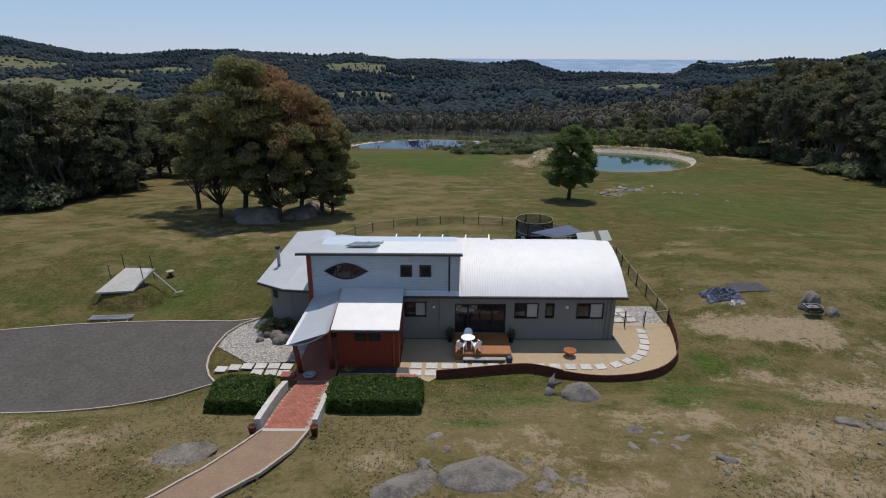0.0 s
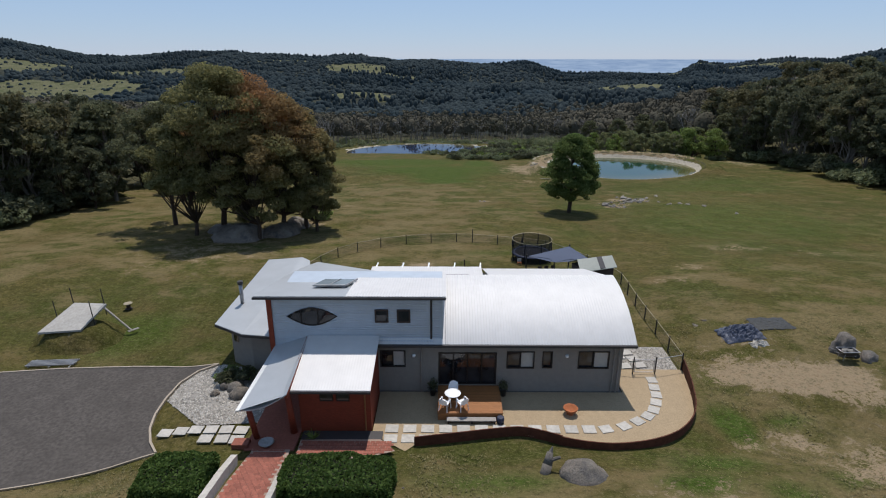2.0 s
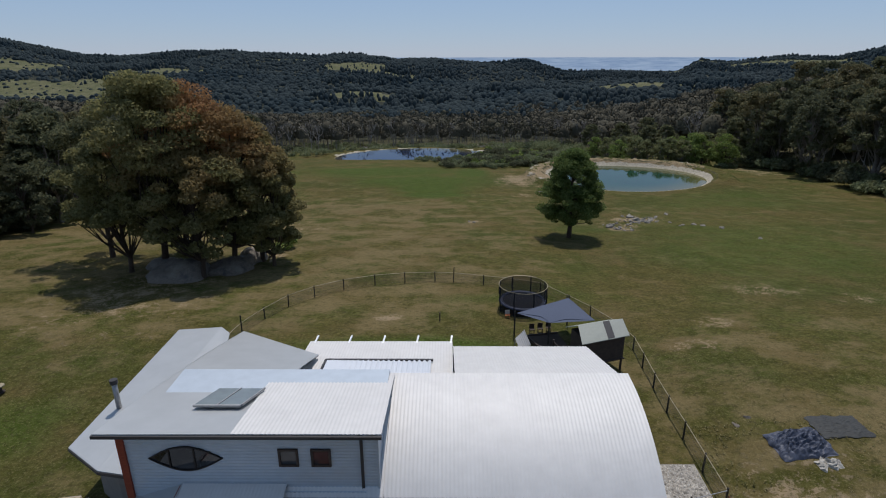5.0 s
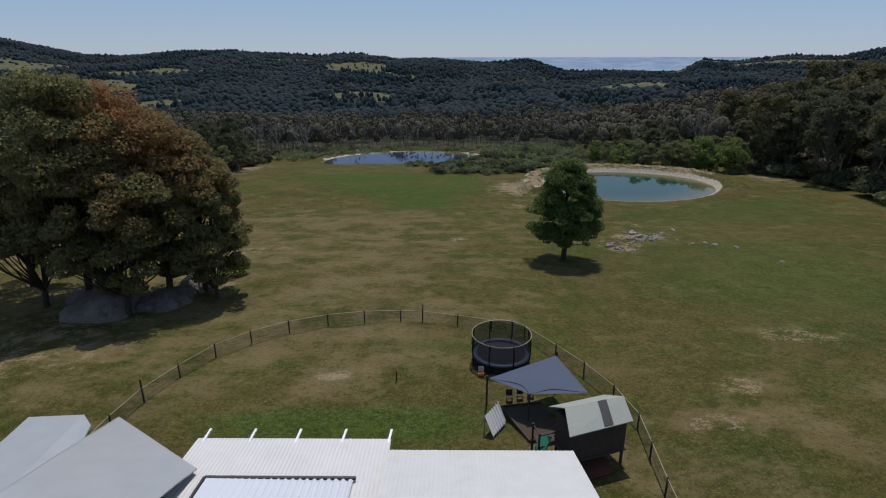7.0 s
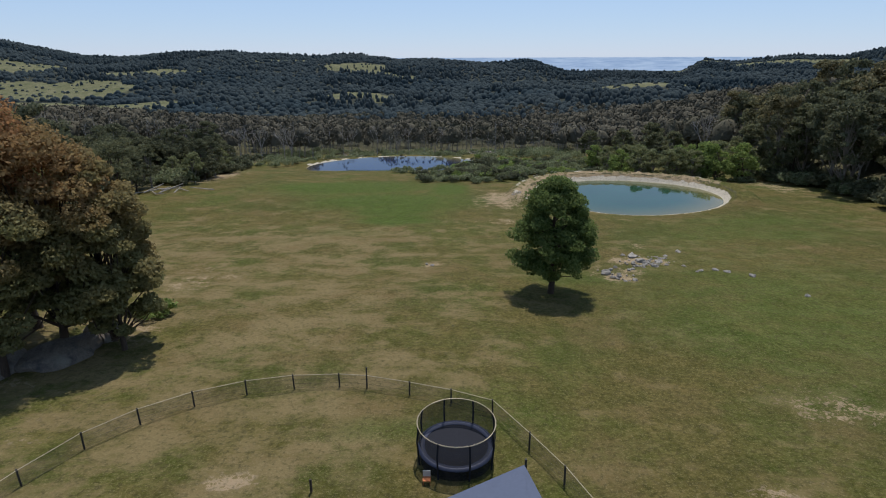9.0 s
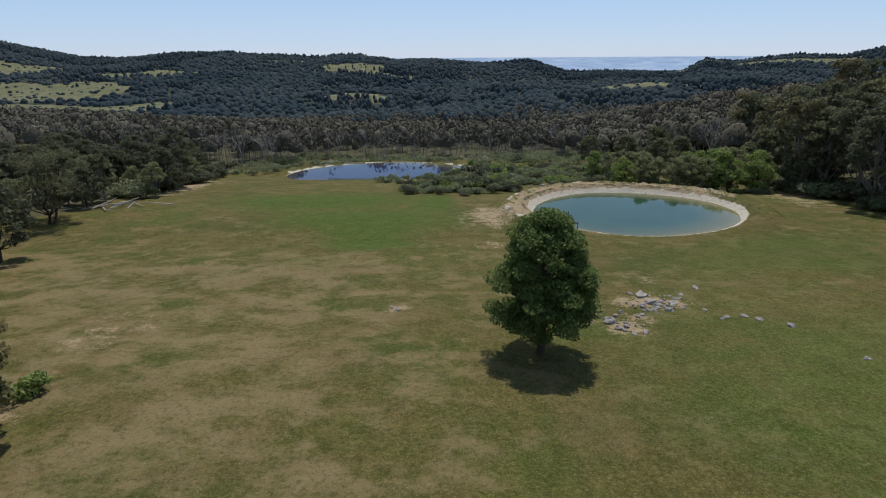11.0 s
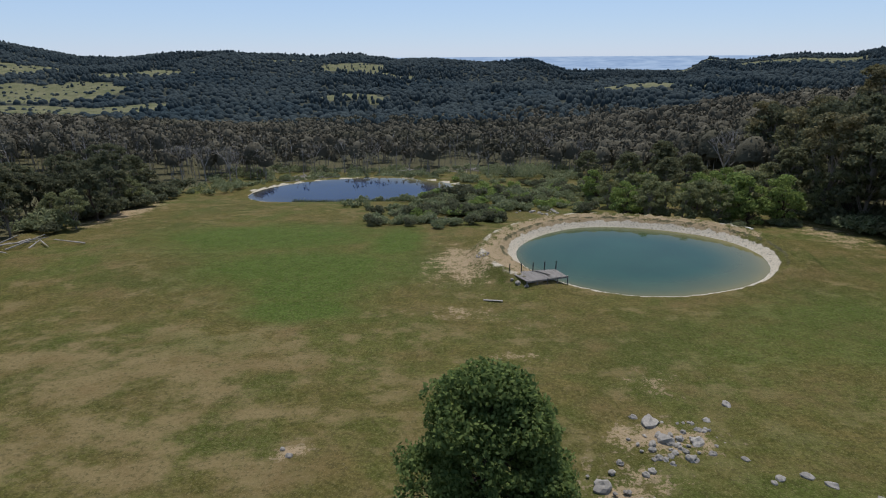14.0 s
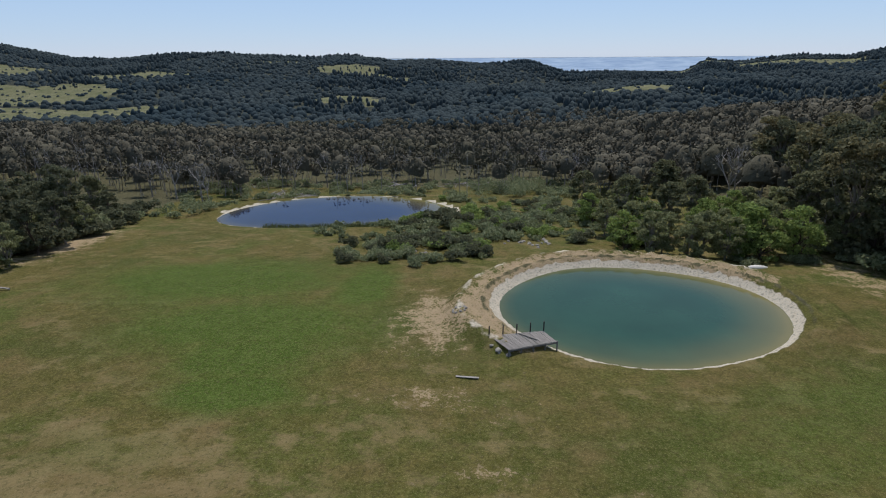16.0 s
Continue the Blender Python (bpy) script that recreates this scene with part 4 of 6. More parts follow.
def wall_with_holes(x0, x1, z0, z1, y0, y1, holes):
    """Panels of a wall along x with rectangular openings between them."""
    out = []
    xs = sorted({x0, x1, *[h[0] for h in holes], *[h[1] for h in holes]})
    for a, b in zip(xs, xs[1:]):
        cut = sorted([(h[2], h[3]) for h in holes if h[0] <= a and h[1] >= b])
        z = z0
        for lo, hi in cut:
            if lo > z:
                out.append(MB().box(a, b, y0, y1, z, lo))
            z = hi
        if z < z1:
            out.append(MB().box(a, b, y0, y1, z, z1))
    return out


WINDOWS = [(-2.75, -1.2, 1.8, 2.95, 2), (4.95, 6.65, 1.72, 2.9, 2), (7.12, 7.75, 1.75, 2.9, 1), (9.3, 11.2, 1.72, 2.92, 2)]
DOOR = (0.8, 4.35, 0.62, 2.82)
holes = [w[:4] for w in WINDOWS] + [DOOR]
for panel in wall_with_holes(-3.0, 12.0, 0.12, 3.5, 0.0, 0.2, holes):
    part("wall_panel", panel, M["wall"], house, "grey rendered front wall")
part("wall", MB().box(11.8, 12.0, 0.2, 5.5, 0.12, 3.6), M["wall"], house, "grey rendered end wall")
part("wall", MB().box(11.6, 11.8, 5.5, 10.9, 0.12, 3.6), M["wall"], house, "grey rendered end wall")
part("gable", MB().add([(11.95, 0.1, 3.5)] + [(11.95, 0.1 + 0.6 * i, arch(0.1 + 0.6 * i) - 0.06) for i in range(10)] + [(11.95, 5.5, 3.5)], [tuple(range(12))]), M["wall"], house)
part("wall", MB().box(-3.0, 11.5, 10.7, 10.9, 0.12, 3.7), M["wall"], house, "grey rendered back wall")
part("floor_slab", MB().box(-3.05, 12.12, -0.10, 10.9, -0.2, 0.12), M["slab"], house)
for x0, x1, z0, z1, n in WINDOWS:
    w = part("window", MB().box(x0, x1, 0.13, 0.15, z0, z1), M["glass"], house, "dark aluminium sliding window")
    fr = MB().box(x0, x1, -0.03, 0.08, z0, z0 + 0.07).box(x0, x1, -0.03, 0.08, z1 - 0.07, z1).box(x0, x0 + 0.07, -0.03, 0.08, z0 + 0.07, z1 - 0.07).box(x1 - 0.07, x1, -0.03, 0.08, z0 + 0.07, z1 - 0.07)
    if n == 2:
        m = (x0 + x1) / 2
        fr.box(m - 0.03, m + 0.03, -0.02, 0.07, z0 + 0.07, z1 - 0.07)
    part("frame", fr, M["frame"], w)
    if n == 2:
        part("blind", MB().box(m + 0.03, x1 - 0.07, 0.10, 0.12, z0 + 0.07, z1 - 0.1), M["blind"], w, "pale roller blind behind the glass")
sd = part("sliding_door", MB().box(DOOR[0], DOOR[1], 0.13, 0.15, DOOR[2], DOOR[3]), M["glass"], house, "wide dark glass sliding door")
fr = MB().box(DOOR[0], DOOR[1], -0.03, 0.08, DOOR[3] - 0.09, DOOR[3]).box(DOOR[0], DOOR[1], -0.03, 0.08, DOOR[2], DOOR[2] + 0.06)
for i in range(5):
    x = DOOR[0] + (DOOR[1] - DOOR[0] - 0.09) * i / 4
    fr.box(x, x + 0.09, -0.025, 0.075, DOOR[2] + 0.06, DOOR[3] - 0.09)
part("frame", fr, M["frame"], sd)
for x in (-0.7, 8.6):
    part("wall_light", MB().lathe([(0.0, -0.09), (0.10, -0.07), (0.12, 0.0), (0.10, 0.07), (0.0, 0.09)], (x, -0.06, 2.62), 10), M["white"], house, "round white wall light", True)
for x in (-0.25, 11.45, 11.75):
    part("downpipe", MB().tube((x, -0.08, 0.1), (x, -0.08, 3.4), 0.05), M["wall"], house)

# main curved roof, front half wider than the back half
part("roof", ribbed(lambda x, v: (-0.45 + 5.9 * v, arch(-0.45 + 5.9 * v)), 1.22, 12.6, 0.17, 0.011, 18), M["roof"], house, "curved silver corrugated roof", True)
part("roof", ribbed(lambda x, v: (-0.45 + 5.9 * v, arch(-0.45 + 5.9 * v)), -3.0, 1.2, 0.17, 0.011, 6), M["roof"], house, "curved silver corrugated roof", True)
part("roof", ribbed(lambda x, v: (5.46 + 6.0 * v, 5.69 - 1.85 * v), 4.15, 12.15, 0.17, 0.011, 12), M["roof"], house, "curved silver corrugated roof", True)
part("gutter", MB().box(-3.0, 12.62, -0.60, -0.46, arch(-0.45) - 0.16, arch(-0.45) - 0.01), M["trim"], house, "dark gutter along the eaves")
part("soffit", MB().box(-3.0, 12.5, -0.46, 0.0, arch(-0.45) - 0.15, arch(-0.45) - 0.12), M["trim"], house)

# rear verandah roof with its lighter sheet and the rafter tails
part("roof", ribbed(lambda x, v: (5.2 + 7.3 * v, 4.35 - 0.75 * v), -4.7, 4.12, 0.17, 0.010, 2), M["roof"], house, "flat silver verandah roof", True)
part("skylight_sheet", ribbed(lambda x, v: (7.3 + 2.1 * v, 4.27 - 0.21 * v), -3.0, 2.9, 0.29, 0.06, 2, 0.02), M["clear"], house, "translucent ribbed roof sheet", True)
part("sheet_flashing", MB().beam((-3.1, 7.25, 4.28), (-3.1, 9.45, 4.07), 0.10, 0.12).beam((-3.1, 9.47, 4.06), (3.0, 9.47, 4.06), 0.12, 0.12), M["trim"], house, "dark flashing round the clear sheet")
for i in range(5):
    x = -4.4 + 2.1 * i
    part("rafter_tail", MB().beam((x, 12.2, 3.58), (x + 0.1, 13.0, 3.72), 0.10, 0.08), M["white"], house, "white rafter tail")
for x in (-4.4, -0.2, 3.9):
    part("post", MB().box(x - 0.06, x + 0.06, 12.2, 12.32, -0.3, 3.5), M["darkwood"], house)

# upper storey
UZ = 6.55


def corrugated_wall(x0, x1, z0, z1, y, pitch=0.15, amp=0.014):
    n = int((z1 - z0) / pitch * 4)
    return MB().sheet(lambda u, v: (x0 + (x1 - x0) * u, y + amp * math.cos(2 * math.pi * v * (z1 - z0) / pitch), z0 + (z1 - z0) * v), 1, n)


part("upper_wall", corrugated_wall(-9.0, 1.0, 3.3, UZ, -0.12), M["clad"], house, "pale blue corrugated cladding", True)
part("upper_wall", MB().box(-9.0, 1.0, -0.09, 5.3, 3.2, UZ - 0.55), M["clad"], house)
part("corner_trim", MB().box(0.32, 0.44, -0.17, -0.12, 3.75, UZ), M["trim"], house)
part("corner_trim", MB().box(0.98, 1.06, -0.17, 0.1, 3.6, UZ), M["clad"], house)
part("apron_flashing", MB().box(-3.0, 0.5, -0.30, -0.13, 3.62, 3.75), M["clad"], house)
part("corner_post", MB().box(-9.28, -9.0, -0.22, 0.06, 0.1, UZ + 0.05), M["redtimber"], house, "dark red timber corner post")


def eye_window():
    n = 16
    top = [(-8.1 + 2.9 * i / n, 5.27 + 0.52 * math.sin(math.pi * i / n)) for i in range(n + 1)]
    low = [(-5.2 - 2.9 * i / n, 5.27 - 0.55 * math.sin(math.pi * i / n)) for i in range(1, n)]
    ring = top + low
    k = len(ring)
    g = part("window", MB().add([(x, -0.15, z) for x, z in ring], [tuple(range(k))]), M["glass"], house, "eye-shaped window of dark glass")
    c = (-6.65, 5.27)
    out = [(c[0] + (x - c[0]) * 1.03, c[1] + (z - c[1]) * 1.09) for x, z in ring]
    pts = [(x, -0.20, z) for x, z in ring] + [(x, -0.20, z) for x, z in out] + [(x, -0.10, z) for x, z in out] + [(x, -0.10, z) for x, z in ring]
    f = [(a * k + i, a * k + (i + 1) % k, ((a + 1) % 4) * k + (i + 1) % k, ((a + 1) % 4) * k + i) for a in range(4) for i in range(k)]
    part("frame", MB().add(pts, f), M["frame"], g)
    for x in (-7.3, -6.3):
        hgt = 0.52 * math.sin(math.pi * (x + 8.1) / 2.9)
        part("mullion", MB().box(x - 0.03, x + 0.03, -0.19, -0.14, 5.27 - hgt, 5.27 + hgt), M["frame"], g)
    part("blind", MB().box(-7.2, -6.36, -0.149, -0.146, 4.86, 5.68), M["blind"], g)


eye_window()
for x0, x1 in ((-2.95, -2.15), (-1.65, -0.85)):
    w = part("window", MB().box(x0 + 0.05, x1 - 0.05, -0.145, -0.14, 4.95, 5.65), M["glass"], house, "small square window")
    part("frame", MB().box(x0, x1, -0.19, -0.12, 4.88, 4.97).box(x0, x1, -0.19, -0.12, 5.63, 5.72).box(x0, x0 + 0.09, -0.19, -0.12, 4.97, 5.63).box(x1 - 0.09, x1, -0.19, -0.12, 4.97, 5.63), M["darkwood"], w)

# upper roofs: a ribbed rectangle and a fan that sweeps down to the back
part("upper_roof", ribbed(lambda x, v: (-0.55 + 5.85 * v, 6.74 - 0.92 * v), -4.55, 1.25, 0.17, 0.010, 2), M["roof"], house, "silver ribbed upper roof", True)
FL, FM, FH, FI, FJ, FK = (-9.85, -0.6, 6.74), (-4.56, -0.55, 6.73), (-3.5, 5.35, 5.80), (-3.6, 9.9, 4.15), (-9.7, 14.7, 3.15), (-9.8, 10.6, 3.95)


def fan():
    """A swept roof between the straight front edge and the pointed back."""
    def at(u, v):
        a = Vector(FL).lerp(FM, u)
        if u < 0.02:
            b = Vector(FK)
        else:
            b = Vector(FJ).lerp(FI, (u - 0.02) / 0.98)
        p = a.lerp(b, v)
        p.z += 0.25 * math.sin(math.pi * v)
        return tuple(p)
    return MB().sheet(at, 40, 12, 0.06)


# difference in gloss from the ribbed part is put into this greyer colour
part("upper_roof", fan(), M["roof_grey"], house, "grey fan-shaped roof sweeping down", True)
part("gutter", MB().box(-9.9, 1.26, -0.66, -0.54, 6.55, 6.68), M["trim"], house)
part("solar_collector", MB().slab([(-6.9, 1.6, 6.54), (-4.9, 1.6, 6.54), (-4.5, 3.3, 6.24), (-6.5, 3.3, 6.24)], 0.08), M["panel"], house, "grey glass solar water panels")
part("collector_frame", MB().beam((-6.9, 1.55, 6.53), (-4.9, 1.55, 6.53), 0.08, 0.10).beam((-4.86, 1.6, 6.53), (-4.45, 3.3, 6.24), 0.06, 0.10).beam((-5.9, 1.6, 6.54), (-5.5, 3.3, 6.25), 0.06, 0.06), M["steel"], house)

# left wing
WR = [(-14.0, 3.2, 3.05), (-11.6, 1.5, 3.2), (-9.1, 0.9, 3.35), (-9.3, 10.4, 3.75), (-9.9, 13.0, 3.9), (-10.7, 13.8, 3.9), (-13.6, 14.0, 3.6)]
part("wing_roof", MB().slab(WR, 0.07), M["roof_grey"], house, "pale grey wing roof")
part("fascia", MB().beam((-14.0, 3.18, 2.93), (-11.6, 1.48, 3.08), 0.05, 0.16).beam((-11.6, 1.48, 3.08), (-9.1, 0.88, 3.23), 0.05, 0.16), M["trim"], house)
part("wing_wall", MB().prism([(-13.2, 3.7), (-11.4, 2.4), (-9.1, 1.8), (-9.1, 12.6), (-13.0, 12.9)], -0.3, 2.95), M["wall"], house, "grey rendered wing wall")
w = part("window", MB().add([(-12.95, 3.50, 1.7), (-12.55, 3.21, 1.7), (-12.55, 3.21, 2.5), (-12.95, 3.50, 2.5)], [(0, 1, 2, 3)]), M["glass"], house)
w.location = (-0.02, -0.03, 0)
flue = part("flue", MB().tube((-13.1, 6.0, 3.2), (-13.1, 6.0, 4.7), 0.13, None, 12), M["steel"], house, "dark metal chimney flue", True)
part("cowl", MB().tube((-13.1, 6.0, 4.72), (-13.1, 6.0, 4.95), 0.19, None, 12), M["trim"], flue)

# red entry block and its skillion roof
part("entry_wall", MB().box(-6.75, -2.85, -3.95, -0.1, 0.0, 3.0), M["redtimber"], house, "red stained timber entry wall")
part("entry_roof", ribbed(lambda x, v: (-4.65 + 4.5 * v, 3.16 + 0.86 * v), -6.95, -2.72, 0.15, 0.003, 3), M["roof"], house, "white ribbed entry roof", True)
part("gutter", MB().box(-6.95, -2.72, -4.76, -4.66, 3.0, 3.13), M["trim"], house)
part("downpipe", MB().tube((-3.15, -4.02, 0.1), (-3.15, -4.02, 3.0), 0.045), M["deck"], house, "copper-coloured downpipe")
for x0 in (-5.55, -4.65):
    w = part("window", MB().box(x0, x0 + 0.62, -3.985, -3.96, 2.1, 2.75), M["glass"], house)
    part("frame", MB().box(x0 - 0.05, x0, -4.0, -3.955, 2.05, 2.8).box(x0 + 0.62, x0 + 0.67, -4.0, -3.955, 2.05, 2.8).box(x0, x0 + 0.62, -4.0, -3.955, 2.75, 2.8).box(x0, x0 + 0.62, -4.0, -3.955, 2.05, 2.1), M["frame"], w)


def canopy():
    def at(u, v):
        a = Vector((-9.45, -5.85, 2.75)).lerp((-9.0, 0.0, 3.35), v)
        b = Vector((-6.95, -5.3, 3.35)).lerp((-6.95, 0.0, 4.05), v)
        p = a.lerp(b, u)
        p.z -= 0.30 * math.sin(math.pi * u) * (1 - 0.3 * v)
        return tuple(p)
    return MB().sheet(at, 14, 8, 0.06)


part("canopy_roof", canopy(), M["roof_grey"], house, "curved grey entry canopy", True)
part("canopy_beam", MB().beam((-7.0, -5.2, 3.15), (-7.0, -0.2, 3.85), 0.12, 0.25), M["redtimber"], house)
part("canopy_beam", MB().beam((-9.2, -5.0, 2.70), (-7.0, -4.7, 2.95), 0.12, 0.2), M["redtimber"], house)
part("log_post", MB().tube((-9.0, -4.6, -0.1), (-9.2, -5.0, 2.72), 0.17, 0.15, 10), M["redtimber"], house, "red log post", True)
part("log_post", MB().tube((-7.1, -4.1, -0.1), (-7.15, -4.6, 3.05), 0.20, 0.16, 10), M["redtimber"], house, "red log post", True)
part("porch_floor", MB().box(-9.4, -6.76, -5.65, 0.0, -0.2, 0.16), M["brick"], house)


# ---- grounds of the house ----
def drape(a, b, n, dz, seg=4):
    """A strip between two edge lines, laid dz above the ground."""
    pts = []
    for edge in (a, b):
        e = [Vector((*p, 0)) for p in edge]
        fine = []
        for p, q in zip(e, e[1:]):
            fine += [p.lerp(q, i / seg) for i in range(seg)]
        fine.append(e[-1])
        pts.append(fine)
    mb = MB()
    m = len(pts[0])
    for p, q in zip(*pts):
        for j in range(n + 1):
            c = p.lerp(q, j / n)
            mb.v.append((c.x, c.y, height(c.x, c.y) + dz))
    w = n + 1
    mb.f = [(i * w + j, i * w + j + 1, (i + 1) * w + j + 1, (i + 1) * w + j) for i in range(m - 1) for j in range(n)]
    return mb


def kerb(line, w, h, dz=0.0, seg=4):
    """An edging bar that follows the ground."""
    mb = MB()
    e = [Vector((*p, 0)) for p in line]
    pts = []
    for p, q in zip(e, e[1:]):
        pts += [p.lerp(q, i / seg) for i in range(seg)]
    pts.append(e[-1])
    pts = [Vector((p.x, p.y, height(p.x, p.y) + dz)) for p in pts]
    for p, q in zip(pts, pts[1:]):
        mb.beam(p, q, w, h)
    return mb


NEAR = [(-43, -18), (-30, -12), (-24.5, -9.6), (-19.3, -7.6), (-16.2, -6.4), (-14.1, -5.6), (-14.9, -4.6), (-15.6, -3.3), (-16.0, -1.9), (-16.15, -0.3), (-16.05, 1.5), (-15.4, 2.8), (-14.2, 3.45)]
FAR = [(-43, 0.8), (-36, 1.5), (-33, 1.9), (-28.7, 2.8), (-25, 3.3), (-22, 3.5), (-20, 3.6), (-19, 3.6), (-18, 3.6), (-17.3, 3.58), (-16.6, 3.56), (-15.6, 3.53), (-14.3, 3.5)]
struct("driveway", drape(NEAR, FAR, 24, 0.10), M["asphalt"], "grey asphalt driveway with pale concrete edges", "driveway", True)
struct("driveway_edging", kerb(FAR, 0.11, 0.14, 0.08), M["edging"], "pale concrete edging strip of the driveway", "edging")
struct("garden_edging", kerb(NEAR[5:], 0.12, 0.16, 0.10), M["edging"], "curved pale concrete garden edging", "edging")
struct("driveway_edging", kerb(NEAR[:6], 0.08, 0.10, 0.08), M["edging"], "pale concrete edging strip of the driveway", "edging")

# white pebble garden beside the wing
GA = [(-16.0, -0.4), (-15.95, 1.5), (-15.3, 2.75), (-13.9, 3.4)]
GB = [(-12.8, -3.4), (-9.4, -3.2), (-9.3, 0.8), (-11.3, 2.3)]
gravel = struct("pebble_garden", drape(GA, GB, 12, 0.05), M["pebble"], "bed of pale river pebbles beside the driveway", "gravel", True)


def pebbles(name, spots, r, mat, label):
    mb = MB()
    rng = np.random.default_rng(5)
    for x, y, z in spots:
        s = r * rng.uniform(0.6, 1.4)
        a = rng.random() * 6.28
        ring = [(x + s * math.cos(a + 1.2566 * k) * rng.uniform(0.7, 1.2), y + s * math.sin(a + 1.2566 * k) * rng.uniform(0.7, 1.2), z) for k in range(5)]
        mb.add(ring + [(x, y, z + s * rng.uniform(0.5, 0.9))], [(k, (k + 1) % 5, 5) for k in range(5)])
    k = struct(name, mb, mat, label, "pebbles", kind="stuff")
    return k


def inside(u, v, a, b):
    f = u * (len(a) - 1)
    i = min(int(f), len(a) - 2)
    p = Vector(a[i]).lerp(Vector(a[i + 1]), f - i)
    q = Vector(b[i]).lerp(Vector(b[i + 1]), f - i)
    return p.lerp(q, v)


pk = Nodes("loose_pebbles", 0.9)
pk.color(pk.mix(pk.random(True), (0.19, 0.172, 0.145), (0.52, 0.48, 0.42)))
M["pebbles"] = pk.m
spots = []
for i in range(3200):
    p = inside(rnd.random(), rnd.random(), GA, GB)
    spots.append((p.x, p.y, height(p.x, p.y) + 0.05))
for i in range(1500):
    x, y = rnd.uniform(12.4, 16.7), rnd.uniform(2.7, 5.6)
    spots.append((x, y, height(x, y) + 0.06))
pebbles("pebbles", spots, 0.07, M["pebbles"], "loose pale river pebbles in garden beds")
struct("pebble_strip", drape([(12.3, 2.65), (12.4, 5.7)], [(16.7, 2.65), (16.8, 5.7)], 8, 0.06), M["pebble"], "strip of pale pebbles beside the gate", "gravel")

# patio with its curved steel edge
WALL = [(-0.4, -5.1), (1.9, -4.7), (3.9, -4.35), (5.4, -4.2), (6.5, -4.5), (7.5, -4.95), (8.7, -5.3), (10.4, -5.45), (12.5, -5.05), (14.3, -4.1), (15.7, -2.4), (16.4, -0.3), (17.0, 2.6)]
mb = MB()
ring = [(-2.8, -0.1), (-2.8, -4.1), (-1.9, -4.9), (-0.9, -5.6)] + WALL + [(12.2, 2.6), (12.2, -0.1)]
top = [(x, y, 0.10) for x, y in ring]
mb.add(top, [tuple(range(len(top)))])
struct("patio", mb, M["patio"], "tan crushed-granite patio along the house front", "patio")


def smooth_line(pts, seg=5):
    out = []
    n = len(pts)
    for i in range(n - 1):
        p0, p1, p2, p3 = (Vector(pts[max(0, min(n - 1, k))]) for k in (i - 1, i, i + 1, i + 2))
        for j in range(seg):
            t = j / seg
            out.append(0.5 * (2 * p1 + (p2 - p0) * t + (2 * p0 - 5 * p1 + 4 * p2 - p3) * t * t + (3 * p1 - p0 - 3 * p2 + p3) * t ** 3))
    out.append(Vector(pts[-1]))
    return out


edge = thing("edging_wall", "curved rusty weathered-steel wall edging the patio", "wall", kind="structure")
for run, hgt in ((WALL[:6], 0.62), (WALL[5:], 0.56)):
    line = smooth_line(run)
    mb = MB()
    for i, (p, q) in enumerate(zip(line, line[1:])):
        rise = 0.35 * sstep(15.5, 17.0, (p.x + q.x) / 2)
        mb.beam((p.x, p.y, (hgt + rise - 0.35) / 2), (q.x, q.y, (hgt + rise - 0.35) / 2), 0.06, hgt + rise + 0.35)
    part("steel_plate", mb, M["rust"], edge)
    for p in line[::5]:
        part("stake", MB().box(p.x - 0.04, p.x + 0.04, p.y + 0.035, p.y + 0.09, 0.0, hgt - 0.05), M["rust"], edge)

pav_me = MB().prism([(-0.36, -0.33), (0.36, -0.33), (0.36, 0.33), (-0.36, 0.33)], 0.0, 0.05).mesh("paver", M["concrete"])
walkway = thing("stepping_path", "row of pale square concrete pavers across the patio", "paving", kind="structure")


def paver(x, y, turn, z=0.095, s=1.0):
    ob = new("paver", pav_me)
    ob.parent = walkway
    ob.matrix_basis = pose(x, y, z, 0, 0, turn) @ Matrix.Scale(s, 4)


for i in range(12):
    paver(-1.75 + 1.0 * i, -3.75, rnd.uniform(-2, 2))
for i in range(3):
    paver(-1.75 + 0.95 * i, -4.62, rnd.uniform(-2, 2))
curve = smooth_line([(10.2, -3.72), (11.3, -3.45), (12.2, -3.0), (12.95, -2.5), (13.5, -1.9), (13.9, -1.15), (14.2, -0.35), (14.35, 0.45), (14.5, 1.3), (14.5, 2.1)], 1)
for p, q in zip(curve, curve[1:]):
    d = q - p
    paver(p.x, p.y, math.degrees(math.atan2(d.y, d.x)), s=0.95)
for x, y in ((14.3, 3.1), (14.1, 3.95), (13.9, 4.8), (13.3, 3.0), (13.2, 4.2)):
    paver(x, y, 8, 0.105)
for x, y in ((-14.4, -3.9), (-13.5, -3.9), (-12.65, -3.9), (-11.8, -3.9), (-10.95, -3.9), (-10.1, -3.95), (-11.8, -4.7), (-10.9, -4.7), (-10.1, -4.75)):
    paver(x, y, rnd.uniform(-3, 3), height(x, y) + 0.10)

# brick path down to the porch, and the gravel path beyond it
bp = thing("brick_path", "red brick path sloping down to the entry porch", "path", kind="structure")


def path_z(y):
    return max(0.17, height(-7.6, y) + 0.08)


mb = MB()
for i in range(17):
    y = -5.6 - 7.3 * i / 16
    k = i / 16
    mb.v += [(-8.95 + 0.2 * k, y, path_z(y)), (-6.95 + 0.5 * k, y, path_z(y))]
mb.f = [(2 * i, 2 * i + 1, 2 * i + 3, 2 * i + 2) for i in range(16)]
part("mortar_bed", mb, M["mortar"], bp)
brick_me = MB().prism([(-0.135, -0.115), (0.135, -0.115), (0.135, 0.115), (-0.135, 0.115)], 0.0, 0.02).mesh("brick", M["brick"])
BRICKS = []
